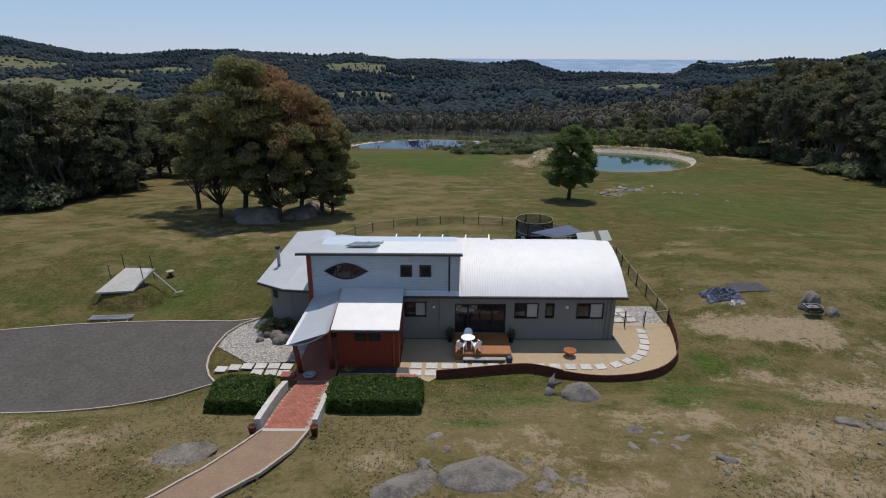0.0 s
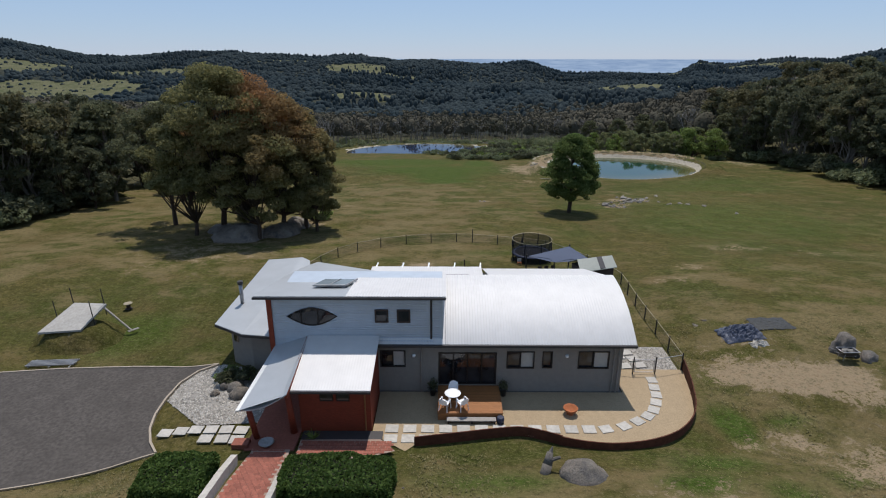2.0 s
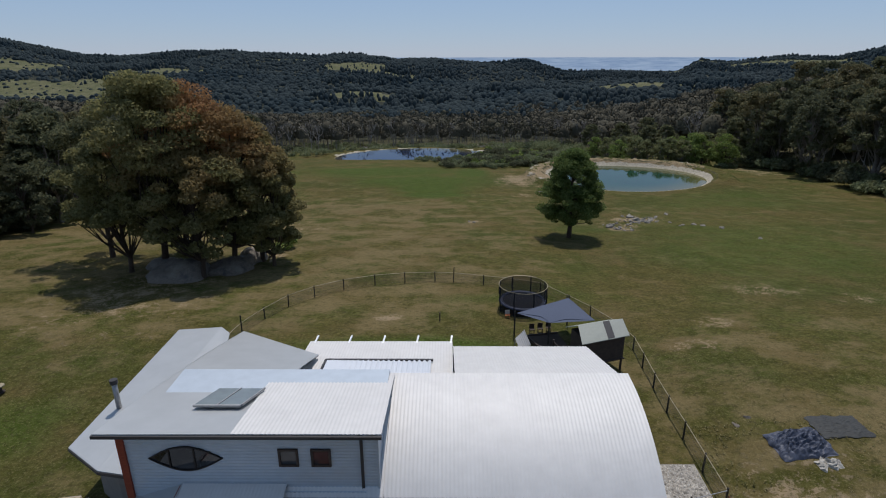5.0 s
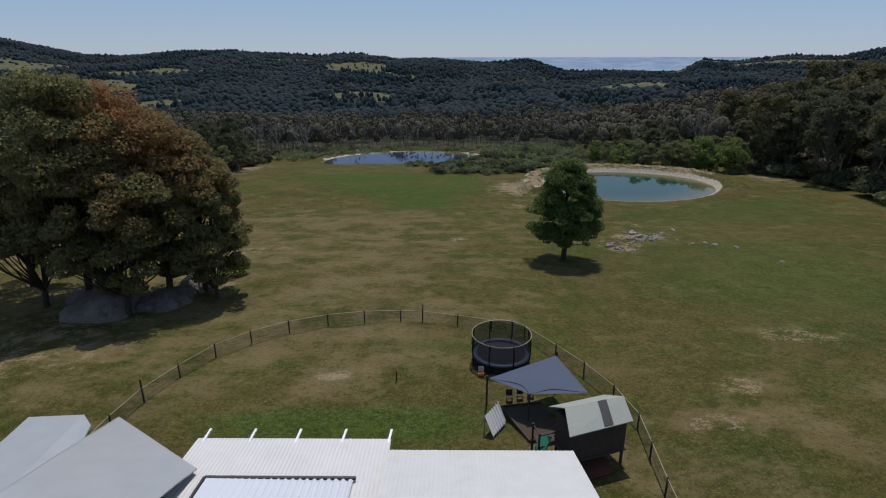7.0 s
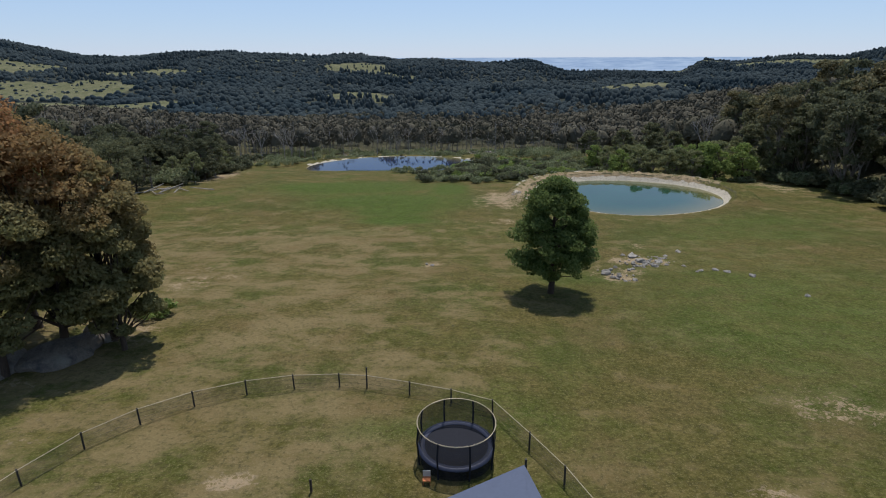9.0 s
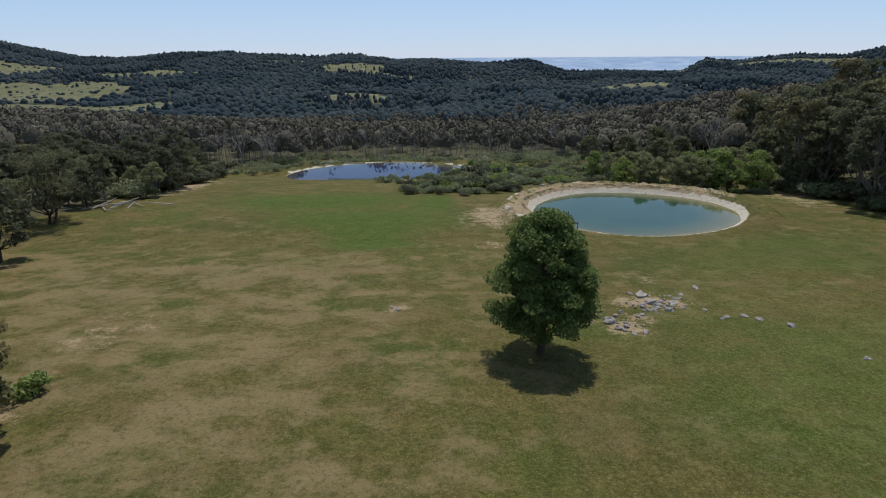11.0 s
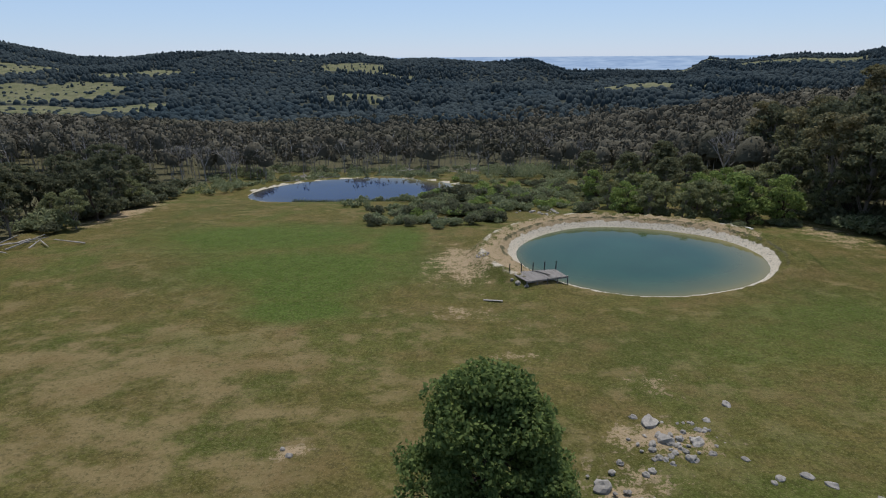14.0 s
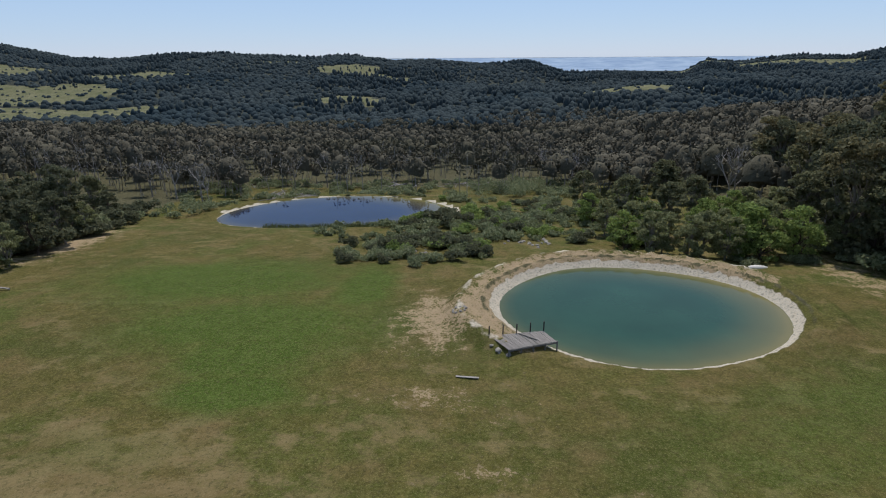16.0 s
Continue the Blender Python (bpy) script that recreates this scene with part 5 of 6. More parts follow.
for j in range(29):
    y = -5.75 - 0.245 * j
    k = (-5.6 - y) / 7.3
    x0, x1 = -8.93 + 0.2 * k, -6.97 + 0.5 * k
    n = int((x1 - x0) / 0.285)
    for i in range(n):
        x = x0 + 0.15 + 0.285 * i + (0.12 if j % 2 else 0)
        if x < x1 - 0.13:
            BRICKS.append((x, y, path_z(y) + 0.004, math.degrees(math.atan2(path_z(y - 0.1) - path_z(y + 0.1), -0.2))))
part("threshold", MB().box(-8.75, -6.45, -13.1, -12.85, path_z(-12.9) - 0.1, path_z(-12.9) + 0.05), M["concrete"], bp, "pale concrete threshold strip")
PL = [(-8.72, -13.05), (-9.2, -14.3), (-10.1, -16.3), (-11.2, -18), (-13.6, -21), (-18, -25)]
PR = [(-6.45, -13.05), (-6.75, -14.7), (-7.6, -16.6), (-8.9, -18.2), (-11.2, -21.4), (-16, -26)]
struct("garden_path", drape(PL, PR, 6, 0.13), M["pathfill"], "curving brown granite-gravel path", "path", True)
struct("path_edging", kerb(PL, 0.10, 0.16, 0.12), M["edging"], "pale edging of the gravel path", "edging")
struct("path_edging", kerb(PR, 0.10, 0.16, 0.12), M["edging"], "pale edging of the gravel path", "edging")
for n, (a, b, w) in enumerate((((-9.25, -7.2), (-9.0, -12.7), 0.32), ((-6.35, -9.4), (-6.2, -12.7), 0.26))):
    mb = MB()
    for i in range(12):
        p, q = Vector(a).lerp(Vector(b), i / 12), Vector(a).lerp(Vector(b), (i + 1) / 12)
        mb.beam((p.x, p.y, path_z(p.y) + 0.2), (q.x, q.y, path_z(q.y) + 0.2), w, 0.55)
    struct("retaining_wall", mb, M["concrete"], "low cream concrete wall beside the brick path", "wall")


def pot(x, y, z, r, h, mat, label):
    t = thing("plant_pot", label, "pot", (x, y, z))
    part("pot", MB().lathe([(0.01, 0), (r * 0.7, 0), (r, h * 0.85), (r * 1.08, h * 0.86), (r * 1.08, h), (r * 0.9, h), (r * 0.85, h * 0.8), (0.01, h * 0.8)], (x, y, z), 16), mat, t, "", True)
    return t


pot(-9.05, -13.25, height(-9, -13.2) + 0.02, 0.19, 0.52, M["rust"], "tall brown terracotta pot at the path end")
pot(-6.1, -13.25, height(-6.1, -13.2) + 0.02, 0.19, 0.52, M["rust"], "tall brown terracotta pot at the path end")

# brick terrace and planting strip before the red wall
struct("brick_terrace", MB().add([(-6.6, -4.8, 0.17), (-6.4, -6.6, 0.46), (-3.0, -6.6, 0.46), (-1.4, -5.9, 0.35), (-2.3, -4.7, 0.17)], [(0, 1, 2, 3, 4)]), M["mortar"], "red brick terrace before the entry wall", "paving")
for j in range(6):
    for i in range(17):
        x, y = -6.35 + 0.285 * i + (0.13 if j % 2 else 0), -5.05 - 0.25 * j
        if x < -1.6 - 0.35 * max(0, j - 3):
            BRICKS.append((x, y, 0.172 + 0.161 * max(0.0, -y - 4.8), 9.2))
struct("garden_bed", MB().box(-6.6, -2.2, -4.75, -4.05, -0.1, 0.18), M["trim"], "dark raised bed along the red wall", "garden bed")
agave = np.random.default_rng(8)
mb = MB()
for i in range(26):
    a, l = agave.random() * 6.28, agave.uniform(0.4, 0.7)
    c = Vector((-5.9, -4.7, 0.2))
    d = Vector((math.cos(a), math.sin(a), agave.uniform(0.3, 1.3))).normalized()
    s = d.orthogonal().normalized() * 0.05
    mb.add([c - s, c + s, c + d * l], [(0, 1, 2)])
tagged(new("agave", mb.mesh("agave", M["leaf_green"])), "spiky green strap-leaved plant in garden bed", "plant")


# hedges: boxes of small leaves with an uneven skin
def hedge(x0, x1, y0, y1, h, seed, label):
    rng = np.random.default_rng(seed)
    zb = height((x0 + x1) / 2, (y0 + y1) / 2) - 0.25
    t = thing("hedge", label, "hedge", ((x0 + x1) / 2, (y0 + y1) / 2, zb))
    n = int(1500 * ((x1 - x0) * (y1 - y0) + (x1 - x0 + y1 - y0) * 2 * h) / 4)
    p = rng.random((n, 3))
    face = rng.integers(0, 4, n)
    p[:, 2] = np.where(face == 0, 1 - 0.1 * rng.random(n), p[:, 2])
    p[:, 1] = np.where(face == 1, 0.06 * rng.random(n), np.where(face == 2, 1 - 0.06 * rng.random(n), p[:, 1]))
    p[:, 0] = np.where(face == 3, np.where(rng.random(n) < 0.5, 0.04 * rng.random(n), 1 - 0.04 * rng.random(n)), p[:, 0])
    q = p * (x1 - x0, y1 - y0, h + 0.25) + (x0, y0, zb)
    wob = np.array([noise.noise((a * 1.1, b * 1.1, c * 1.1)) for a, b, c in q])
    mid = np.array([(x0 + x1) / 2, (y0 + y1) / 2, zb + h * 0.4])
    e = np.abs(p - (0.5, 0.5, 0.4)) * 2
    rnd_off = np.clip((e ** 4).sum(1) - 1.2, 0, 2)[:, None]
    q = mid + (q - mid) * (1 + 0.10 * wob[:, None] - 0.05 * rnd_off)
    part("foliage", leaf_mesh("foliage", leaf_faces(q, 0.085, rng), [M["hedge"]]), None, t)
    # solid box whose near-black colour stands in for shade between the leaves
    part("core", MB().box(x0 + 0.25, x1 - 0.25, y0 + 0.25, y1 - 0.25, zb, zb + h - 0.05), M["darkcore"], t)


M["darkcore"] = plain("hedge_inner_shade", (0.02, 0.025, 0.012), 0.95)
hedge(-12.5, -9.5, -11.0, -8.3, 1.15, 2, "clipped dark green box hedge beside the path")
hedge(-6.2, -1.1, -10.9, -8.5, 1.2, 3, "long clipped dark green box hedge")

# deck, step, table and chairs
deck = thing("deck", "oiled timber deck outside the glass door", "deck", (2.6, -1.5, 0.1))
board = MB().box(0.78, 4.52, -0.07, 0.07, -0.03, 0.0).mesh("board", M["deck"])
for i in range(19):
    ob = new("board", board)
    ob.location = (0, -0.16 - 0.148 * i, 0.56)
    adopt(ob, deck)
part("skirt", MB().box(0.8, 4.5, -2.93, -2.88, 0.1, 0.53).box(0.8, 0.86, -2.88, -0.1, 0.1, 0.53).box(4.44, 4.5, -2.88, -0.1, 0.1, 0.53), M["deck"], deck)
st = thing("step", "long grey timber step before the deck", "step", (2.8, -3.2, 0.1))
part("tread", MB().box(1.3, 4.1, -3.35, -3.0, 0.30, 0.36), M["oldwood"], st)
for x in (1.35, 2.7, 3.98):
    part("leg", MB().box(x, x + 0.08, -3.3, -3.05, 0.1, 0.30), M["darkwood"], st)
tb = thing("garden_table", "round white plastic garden table on the deck", "table", (1.65, -2.0, 0.56))
part("tabletop", MB().lathe([(0.01, 0.70), (0.46, 0.70), (0.48, 0.715), (0.46, 0.735), (0.01, 0.735)], (1.65, -2.0, 0.56), 28), M["white"], tb, "", True)
for i in range(4):
    a = 0.785 + 1.571 * i
    part("leg", MB().tube((1.65 + 0.38 * math.cos(a), -2.0 + 0.38 * math.sin(a), 0.56), (1.65 + 0.25 * math.cos(a), -2.0 + 0.25 * math.sin(a), 1.27), 0.025), M["white"], tb)


def plastic_chair():
    t = thing("garden_chair", "white moulded plastic garden chair on the deck", "chair", group="chairs round the garden table")
    part("seat", MB().sheet(lambda u, v: (-0.24 + 0.48 * u, -0.22 + 0.46 * v, 0.43 + 0.03 * abs(u - 0.5) + 0.03 * v), 6, 4, 0.02), M["white"], t, "", True)
    part("backrest", MB().sheet(lambda u, v: (-0.25 + 0.5 * u * (1 - 0.0 * v), -0.22 - 0.10 * v - 0.05 * math.sin(math.pi * u), 0.46 + 0.40 * v * (0.78 + 0.22 * math.sin(math.pi * u))), 8, 5, 0.02), M["white"], t, "", True)
    for s in (-1, 1):
        part("armrest", MB().beam((0.26 * s, -0.24, 0.66), (0.27 * s, 0.2, 0.64), 0.05, 0.03), M["white"], t)
        part("leg", MB().tube((0.25 * s, 0.2, 0.65), (0.27 * s, 0.24, 0), 0.025), M["white"], t)
        part("leg", MB().tube((0.22 * s, -0.2, 0.45), (0.26 * s, -0.27, 0), 0.025), M["white"], t)
    return t


ch = plastic_chair()
ch.matrix_basis = pose(1.7, -1.25, 0.56, 0, 0, 175)
copy_thing(ch, pose(1.2, -2.55, 0.56, 0, 0, -25))
copy_thing(ch, pose(2.2, -2.5, 0.56, 0, 0, 30))
for x in (0.45, 4.78):
    p = pot(x, -0.45, 0.1, 0.2, 0.55, M["trim"], "dark square planter with small shrub by the door")
    r8 = np.random.default_rng(int(x * 10))
    part("foliage", leaf_mesh("foliage", leaf_faces(np.array([(x, -0.45, 0.8)]) + r8.normal(size=(260, 3)) * (0.13, 0.13, 0.16), 0.07, r8), [M["leaf_dark"]]), None, p)
part("pot", MB().lathe([(0.01, 0), (0.17, 0), (0.22, 0.2), (0.2, 0.4), (0.15, 0.42), (0.01, 0.4)], (4.35, -3.2, 0.1), 16), M["pad"], thing("glazed_pot", "dark blue glazed pot beside the step", "pot", (4.35, -3.2, 0.1)), "", True)
fp = thing("fire_bowl", "rust-orange fire bowl standing on the patio", "fire pit", (8.5, -2.3, 0.1))
part("bowl", MB().lathe([(0.01, 0.12), (0.2, 0.14), (0.38, 0.28), (0.43, 0.42), (0.40, 0.42), (0.34, 0.3), (0.01, 0.2)], (8.5, -2.3, 0.1), 22), M["terracotta"], fp, "", True)
part("foot", MB().lathe([(0.2, 0.0), (0.16, 0.13)], (8.5, -2.3, 0.1), 14), M["terracotta"], fp)
bb = thing("porch_bowl", "shallow grey stone bowl beside the entry post", "planter", (-8.3, -5.25, 0.16))
part("bowl", MB().lathe([(0.01, 0), (0.2, 0), (0.42, 0.22), (0.38, 0.24), (0.01, 0.12)], (-8.3, -5.25, 0.16), 18), M["steel"], bb, "", True)
wl = thing("planter_box", "low red brick planter box beside the entry post", "planter", (-9.6, -5.0, 0.0))
part("box", MB().box(-10.1, -9.25, -5.5, -4.9, -0.1, 0.35), M["brick"], wl)

# garden shrub and stones in the pebble bed
shrubs([(-12.9, 1.6), (-12.2, 1.0), (-10.6, 1.0), (-11.4, 1.6)], (3, 2), "shrubs in the pebble bed", (0.35, 0.6))
for i, (x, y, s) in enumerate(((-11.9, 0.2, 0.55), (-11.4, -0.5, 0.6), (-12.6, 0.4, 0.4), (-13.0, -0.3, 0.3))):
    rock("garden_stone", rock_mesh(50 + i, s, (1, 0.9, 0.7), 3), "rounded brown garden stone among pebbles", x, y, -0.12, 30 * i, 1, "stones in the pebble bed")

# ---- fence ----
FENCE = [(16.95, 2.7), (17.0, 5.2), (17.05, 7.8), (17.1, 10.4), (17.2, 13.0), (17.45, 15.8), (17.7, 18.6), (17.2, 21.8), (16.1, 25.0), (14.7, 28.0), (12.9, 31.6), (10.3, 32.9), (7.5, 33.9), (4.5, 34.8), (2.6, 35.0), (-0.5, 34.8), (-3.5, 34.0), (-6.4, 32.5), (-8.8, 30.4), (-10.6, 27.8), (-11.7, 24.5), (-12.5, 21.3), (-12.7, 18.2), (-12.6, 15.0)]
fence = thing("fence", "wire fence with dark posts curving round the back yard", "fence")
for i, (x, y) in enumerate(FENCE):
    z = height(x, y)
    h = 1.75 if i in (13, 21) else 1.2
    part("post", MB().tube((x, y, z - 0.3), (x + rnd.uniform(-0.04, 0.04), y, z + h), 0.055, 0.05, 7), M["post"], fence)
for (x, y), (a, b) in zip(FENCE, FENCE[1:]):
    z, c = height(x, y), height(a, b)
    part("rail", MB().tube((x, y, z + 1.12), (a, b, c + 1.12), 0.024, None, 5), M["wire"], fence)
    w = MB()
    for k in (0.1, 0.45, 0.8):
        w.tube((x, y, z + k), (a, b, c + k), 0.007, None, 3)
    part("wire", w, M["post"], fence)
    part("mesh_panel", MB().add([(x, y, z + 0.08), (a, b, c + 0.08), (a, b, c + 1.1), (x, y, z + 1.1)], [(0, 1, 2, 3)]), M["mesh"], fence)
gate = thing("gate_fence", "steel post fence with a mesh gate beside the house", "gate")
for x, y in ((12.3, 2.3), (13.5, 2.05), (14.95, 2.05), (16.9, 2.6)):
    part("post", MB().tube((x, y, 0.0), (x, y, 1.35), 0.045, None, 7), M["post"], gate)
part("rail", MB().tube((12.3, 2.3, 1.2), (13.5, 2.05, 1.2), 0.022).tube((14.95, 2.05, 1.2), (16.9, 2.6, 1.2), 0.022), M["steel"], gate)
part("gate_frame", MB().tube((13.6, 2.05, 1.15), (14.85, 2.05, 1.15), 0.022).tube((13.6, 2.05, 0.25), (14.85, 2.05, 0.25), 0.022).tube((13.6, 2.05, 0.25), (13.6, 2.05, 1.15), 0.022).tube((14.85, 2.05, 0.25), (14.85, 2.05, 1.15), 0.022), M["steel"], gate)

# ---- play area ----
TX, TY = 10.55, 27.2
TZ = height(TX, TY)
tr = thing("trampoline", "round black trampoline with safety net and pale top ring", "trampoline", (TX, TY, TZ))
part("mat", MB().lathe([(0.01, 0.86), (1.75, 0.88)], (TX, TY, TZ), 36), M["tramp"], tr)
part("pad", MB().lathe([(1.74, 0.89), (1.76, 0.93), (2.1, 0.93), (2.12, 0.84)], (TX, TY, TZ), 36), M["pad"], tr, "dark blue spring cover", True)
part("skirt", MB().lathe([(2.06, 0.86), (2.0, 0.1)], (TX, TY, TZ), 36), M["net"], tr)
part("net", MB().lathe([(1.95, 0.95), (2.16, 1.6), (2.13, 2.4)], (TX, TY, TZ), 36), M["net"], tr, "black mesh safety net")
mb = MB()
for i in range(36):
    a, b = 6.28319 * i / 36, 6.28319 * (i + 1) / 36
    mb.tube((TX + 2.13 * math.cos(a), TY + 2.13 * math.sin(a), TZ + 2.4), (TX + 2.13 * math.cos(b), TY + 2.13 * math.sin(b), TZ + 2.4), 0.03, None, 5, False)
part("top_ring", mb, M["ring"], tr, "pale top ring")
for i in range(8):
    a = 6.28319 * (i + 0.4) / 8
    c, s = math.cos(a), math.sin(a)
    part("pole", MB().tube((TX + 2.1 * c, TY + 2.1 * s, TZ), (TX + 2.22 * c, TY + 2.22 * s, TZ + 1.6), 0.05, None, 6).tube((TX + 2.22 * c, TY + 2.22 * s, TZ + 1.6), (TX + 2.13 * c, TY + 2.13 * s, TZ + 2.42), 0.05, None, 6), M["tramp"], tr)
lad = thing("toy_chair", "small faded pink child's chair beside the trampoline", "chair", (9.0, 25.0, height(9, 25)))
zc = height(9, 25)
part("seat", MB().box(8.8, 9.2, 24.8, 25.15, zc + 0.3, zc + 0.34), M["terracotta"], lad)
part("backrest", MB().box(8.8, 9.2, 25.15, 25.19, zc + 0.34, zc + 0.7), M["blind"], lad)
for x in (8.82, 9.16):
    for y in (24.82, 25.13):
        part("leg", MB().box(x, x + 0.03, y, y + 0.03, zc, zc + 0.3), M["terracotta"], lad)

sail = thing("shade_sail", "blue-grey triangular shade sail on dark posts", "shade sail", (12, 20, height(12, 20)))


def sail_sheet():
    c = [Vector((9.2, 20.9, 1.5)), Vector((13.7, 23.3, 1.7)), Vector((14.7, 18.7, 1.95)), Vector((11.5, 19.3, 1.45))]

    def at(u, v):
        def edge(p, q, t):
            e = p.lerp(q, t)
            m = (c[0] + c[1] + c[2] + c[3]) / 4
            return e + (m - e) * 0.30 * math.sin(math.pi * t)
        a, b = edge(c[0], c[1], u), edge(c[3], c[2], u)
        l, r = edge(c[0], c[3], v), edge(c[1], c[2], v)
        p = a.lerp(b, v) + l.lerp(r, u) - c[0].lerp(c[1], u).lerp(c[3].lerp(c[2], u), v)
        return tuple(p)
    return MB().sheet(at, 14, 14, 0.012)


part("cloth", sail_sheet(), M["sail"], sail, "", True)
for x, y, z in ((9.1, 21.0, 1.6), (13.8, 23.5, 1.85), (11.45, 19.25, 1.5)):
    part("post", MB().tube((x, y, height(x, y) - 0.2), (x, y, z), 0.06), M["post"], sail)

cub = thing("cubby_house", "raised dark timber cubby house with grey-green gable roof", "playhouse", (14.2, 14.5, height(14.2, 14.5)))
gz = height(14.2, 14.5)
part("roof_panel", MB().slab([(12.45, 13.15, 2.5), (15.95, 14.45, 2.5), (15.75, 15.65, 3.15), (12.45, 14.6, 3.15)], 0.05), M["cubby"], cub, "grey-green roof sheet")
part("roof_panel", MB().slab([(12.45, 14.62, 3.14), (15.75, 15.67, 3.14), (15.05, 16.75, 2.5), (11.85, 15.65, 2.5)], 0.05), M["cubby"], cub, "grey-green roof sheet")
part("roof_strip", MB().slab([(14.35, 13.9, 2.55), (14.85, 14.08, 2.55), (14.75, 15.34, 3.17), (14.25, 15.18, 3.17)], 0.03), M["trim"], cub, "dark roof strip")
part("wall", MB().prism([(12.7, 13.5), (15.7, 14.6), (15.0, 16.3), (12.2, 15.3)], 0.75, 2.55), M["darkwood"], cub, "dark timber wall")
part("floor", MB().prism([(12.5, 13.3), (15.8, 14.5), (15.0, 16.4), (12.0, 15.3)], 0.66, 0.75), M["darkwood"], cub)
for x, y in ((12.8, 13.6), (15.6, 14.6), (15.0, 16.2), (12.3, 15.2)):
    part("post", MB().box(x - 0.06, x + 0.06, y - 0.06, y + 0.06, gz - 0.5, 0.66), M["darkwood"], cub)
part("lower_platform", MB().prism([(13.6, 13.1), (15.1, 13.7), (14.8, 15.0), (13.3, 14.4)], gz + 0.05, gz + 0.15), M["rust"], cub, "brown lower platform")
part("balcony", MB().prism([(11.3, 14.6), (12.3, 14.9), (12.1, 15.9), (11.1, 15.5)], 0.66, 0.74).box(11.2, 11.3, 14.5, 14.6, gz - 0.4, 1.6).box(11.0, 11.1, 15.4, 15.5, gz - 0.4, 1.6), M["darkwood"], cub)
part("balustrade", MB().beam((11.3, 14.6, 1.45), (12.4, 14.95, 1.45), 0.06, 0.06).beam((11.3, 14.6, 1.45), (11.05, 15.5, 1.45), 0.06, 0.06), M["darkwood"], cub)
part("slide", MB().sheet(lambda u, v: (10.6 + 0.5 * u + 0.9 * v, 14.2 + 1.0 * v - 0.2 * u, gz + 0.15 + 1.0 * v * v + 0.14 * (2 * u - 1) ** 2), 8, 10, 0.03), M["green_plastic"], cub, "green plastic slide", True)
cub.location += Vector((0.2, 0.95, 0))
sp = thing("sandpit", "timber-edged brown sandpit under the shade sail", "sandpit", (11, 17, height(11, 17)))
sz = height(11.0, 16.8)
part("bed", MB().prism([(10.1, 17.9), (11.4, 14.7), (13.2, 15.3), (12.6, 18.4)], sz - 0.5, sz + 0.22), M["bark"], sp, "dark brown bark fill")
part("border", MB().beam((10.1, 17.9, sz + 0.2), (11.4, 14.7, sz + 0.2), 0.12, 0.2).beam((11.4, 14.7, sz + 0.2), (13.2, 15.3, sz + 0.2), 0.12, 0.2).beam((10.1, 17.9, sz + 0.2), (12.6, 18.4, sz + 0.2), 0.12, 0.2), M["darkwood"], sp)
sp.location += Vector((-0.1, 2.6, -0.15))
sh = thing("metal_panel", "ribbed silver sheet leaning on a low frame", "panel", (9.8, 17, height(9.8, 17)))
zz = height(9.5, 18.6)
part("sheet", MB().sheet(lambda u, v: (8.8 + 0.9 * u + 0.45 * v, 18.2 + 1.5 * u - 0.6 * v, zz + 1.15 - 0.95 * v + 0.09 * math.cos(u * 40)), 56, 3, 0.015), M["roof"], sh, "", True)
part("frame", MB().beam((8.78, 18.2, zz - 0.3), (8.8, 18.2, zz + 1.13), 0.06, 0.06).beam((9.68, 19.7, zz - 0.4), (9.7, 19.7, zz + 1.13), 0.06, 0.06).beam((8.2, 18.3, zz), (9.3, 17.6, zz), 0.06, 0.06).beam((9.1, 20.0, zz - 0.1), (10.2, 19.1, zz - 0.1), 0.06, 0.06), M["oldwood"], sh)
for i, (x, y) in enumerate(((10.6, 21.7), (11.3, 21.9), (12.0, 22.1))):
    z = height(x, y)
    t = thing("play_seat", "small dark wooden seat behind the sandpit", "seat", (x, y, z), "seats by the sandpit")
    part("seat", MB().box(x - 0.2, x + 0.2, y - 0.2, y + 0.2, z + 0.38, z + 0.42), M["darkwood"], t)
    part("backrest", MB().box(x - 0.2, x + 0.2, y + 0.17, y + 0.2, z + 0.42, z + 0.8), M["darkwood"], t)
    for a in (-0.18, 0.16):
        part("leg", MB().box(x + a, x + a + 0.03, y - 0.18, y - 0.15, z, z + 0.38), M["darkwood"], t)
        part("leg", MB().box(x + a, x + a + 0.03, y + 0.15, y + 0.18, z, z + 0.38), M["darkwood"], t)
tp = (3.2, 24.3)
stump = thing("tap_post", "short timber tap post standing in the back lawn", "post", (*tp, height(*tp)))
part("post", MB().box(tp[0] - 0.05, tp[0] + 0.05, tp[1] - 0.05, tp[1] + 0.05, height(*tp) - 0.2, height(*tp) + 0.8), M["darkwood"], stump)

# ---- ramp on the left, grate, tarps ----
rp = thing("loading_ramp", "concrete ramp slab on an earth mound with thin posts", "ramp", (-26.5, 8, height(-26.5, 8)))
part("slab", MB().slab([(-28.6, 6.5, 0.62), (-25.7, 6.9, 0.66), (-24.9, 9.2, 1.72), (-27.5, 9.4, 1.70)], 0.14), M["concrete"], rp, "weathered concrete slab")


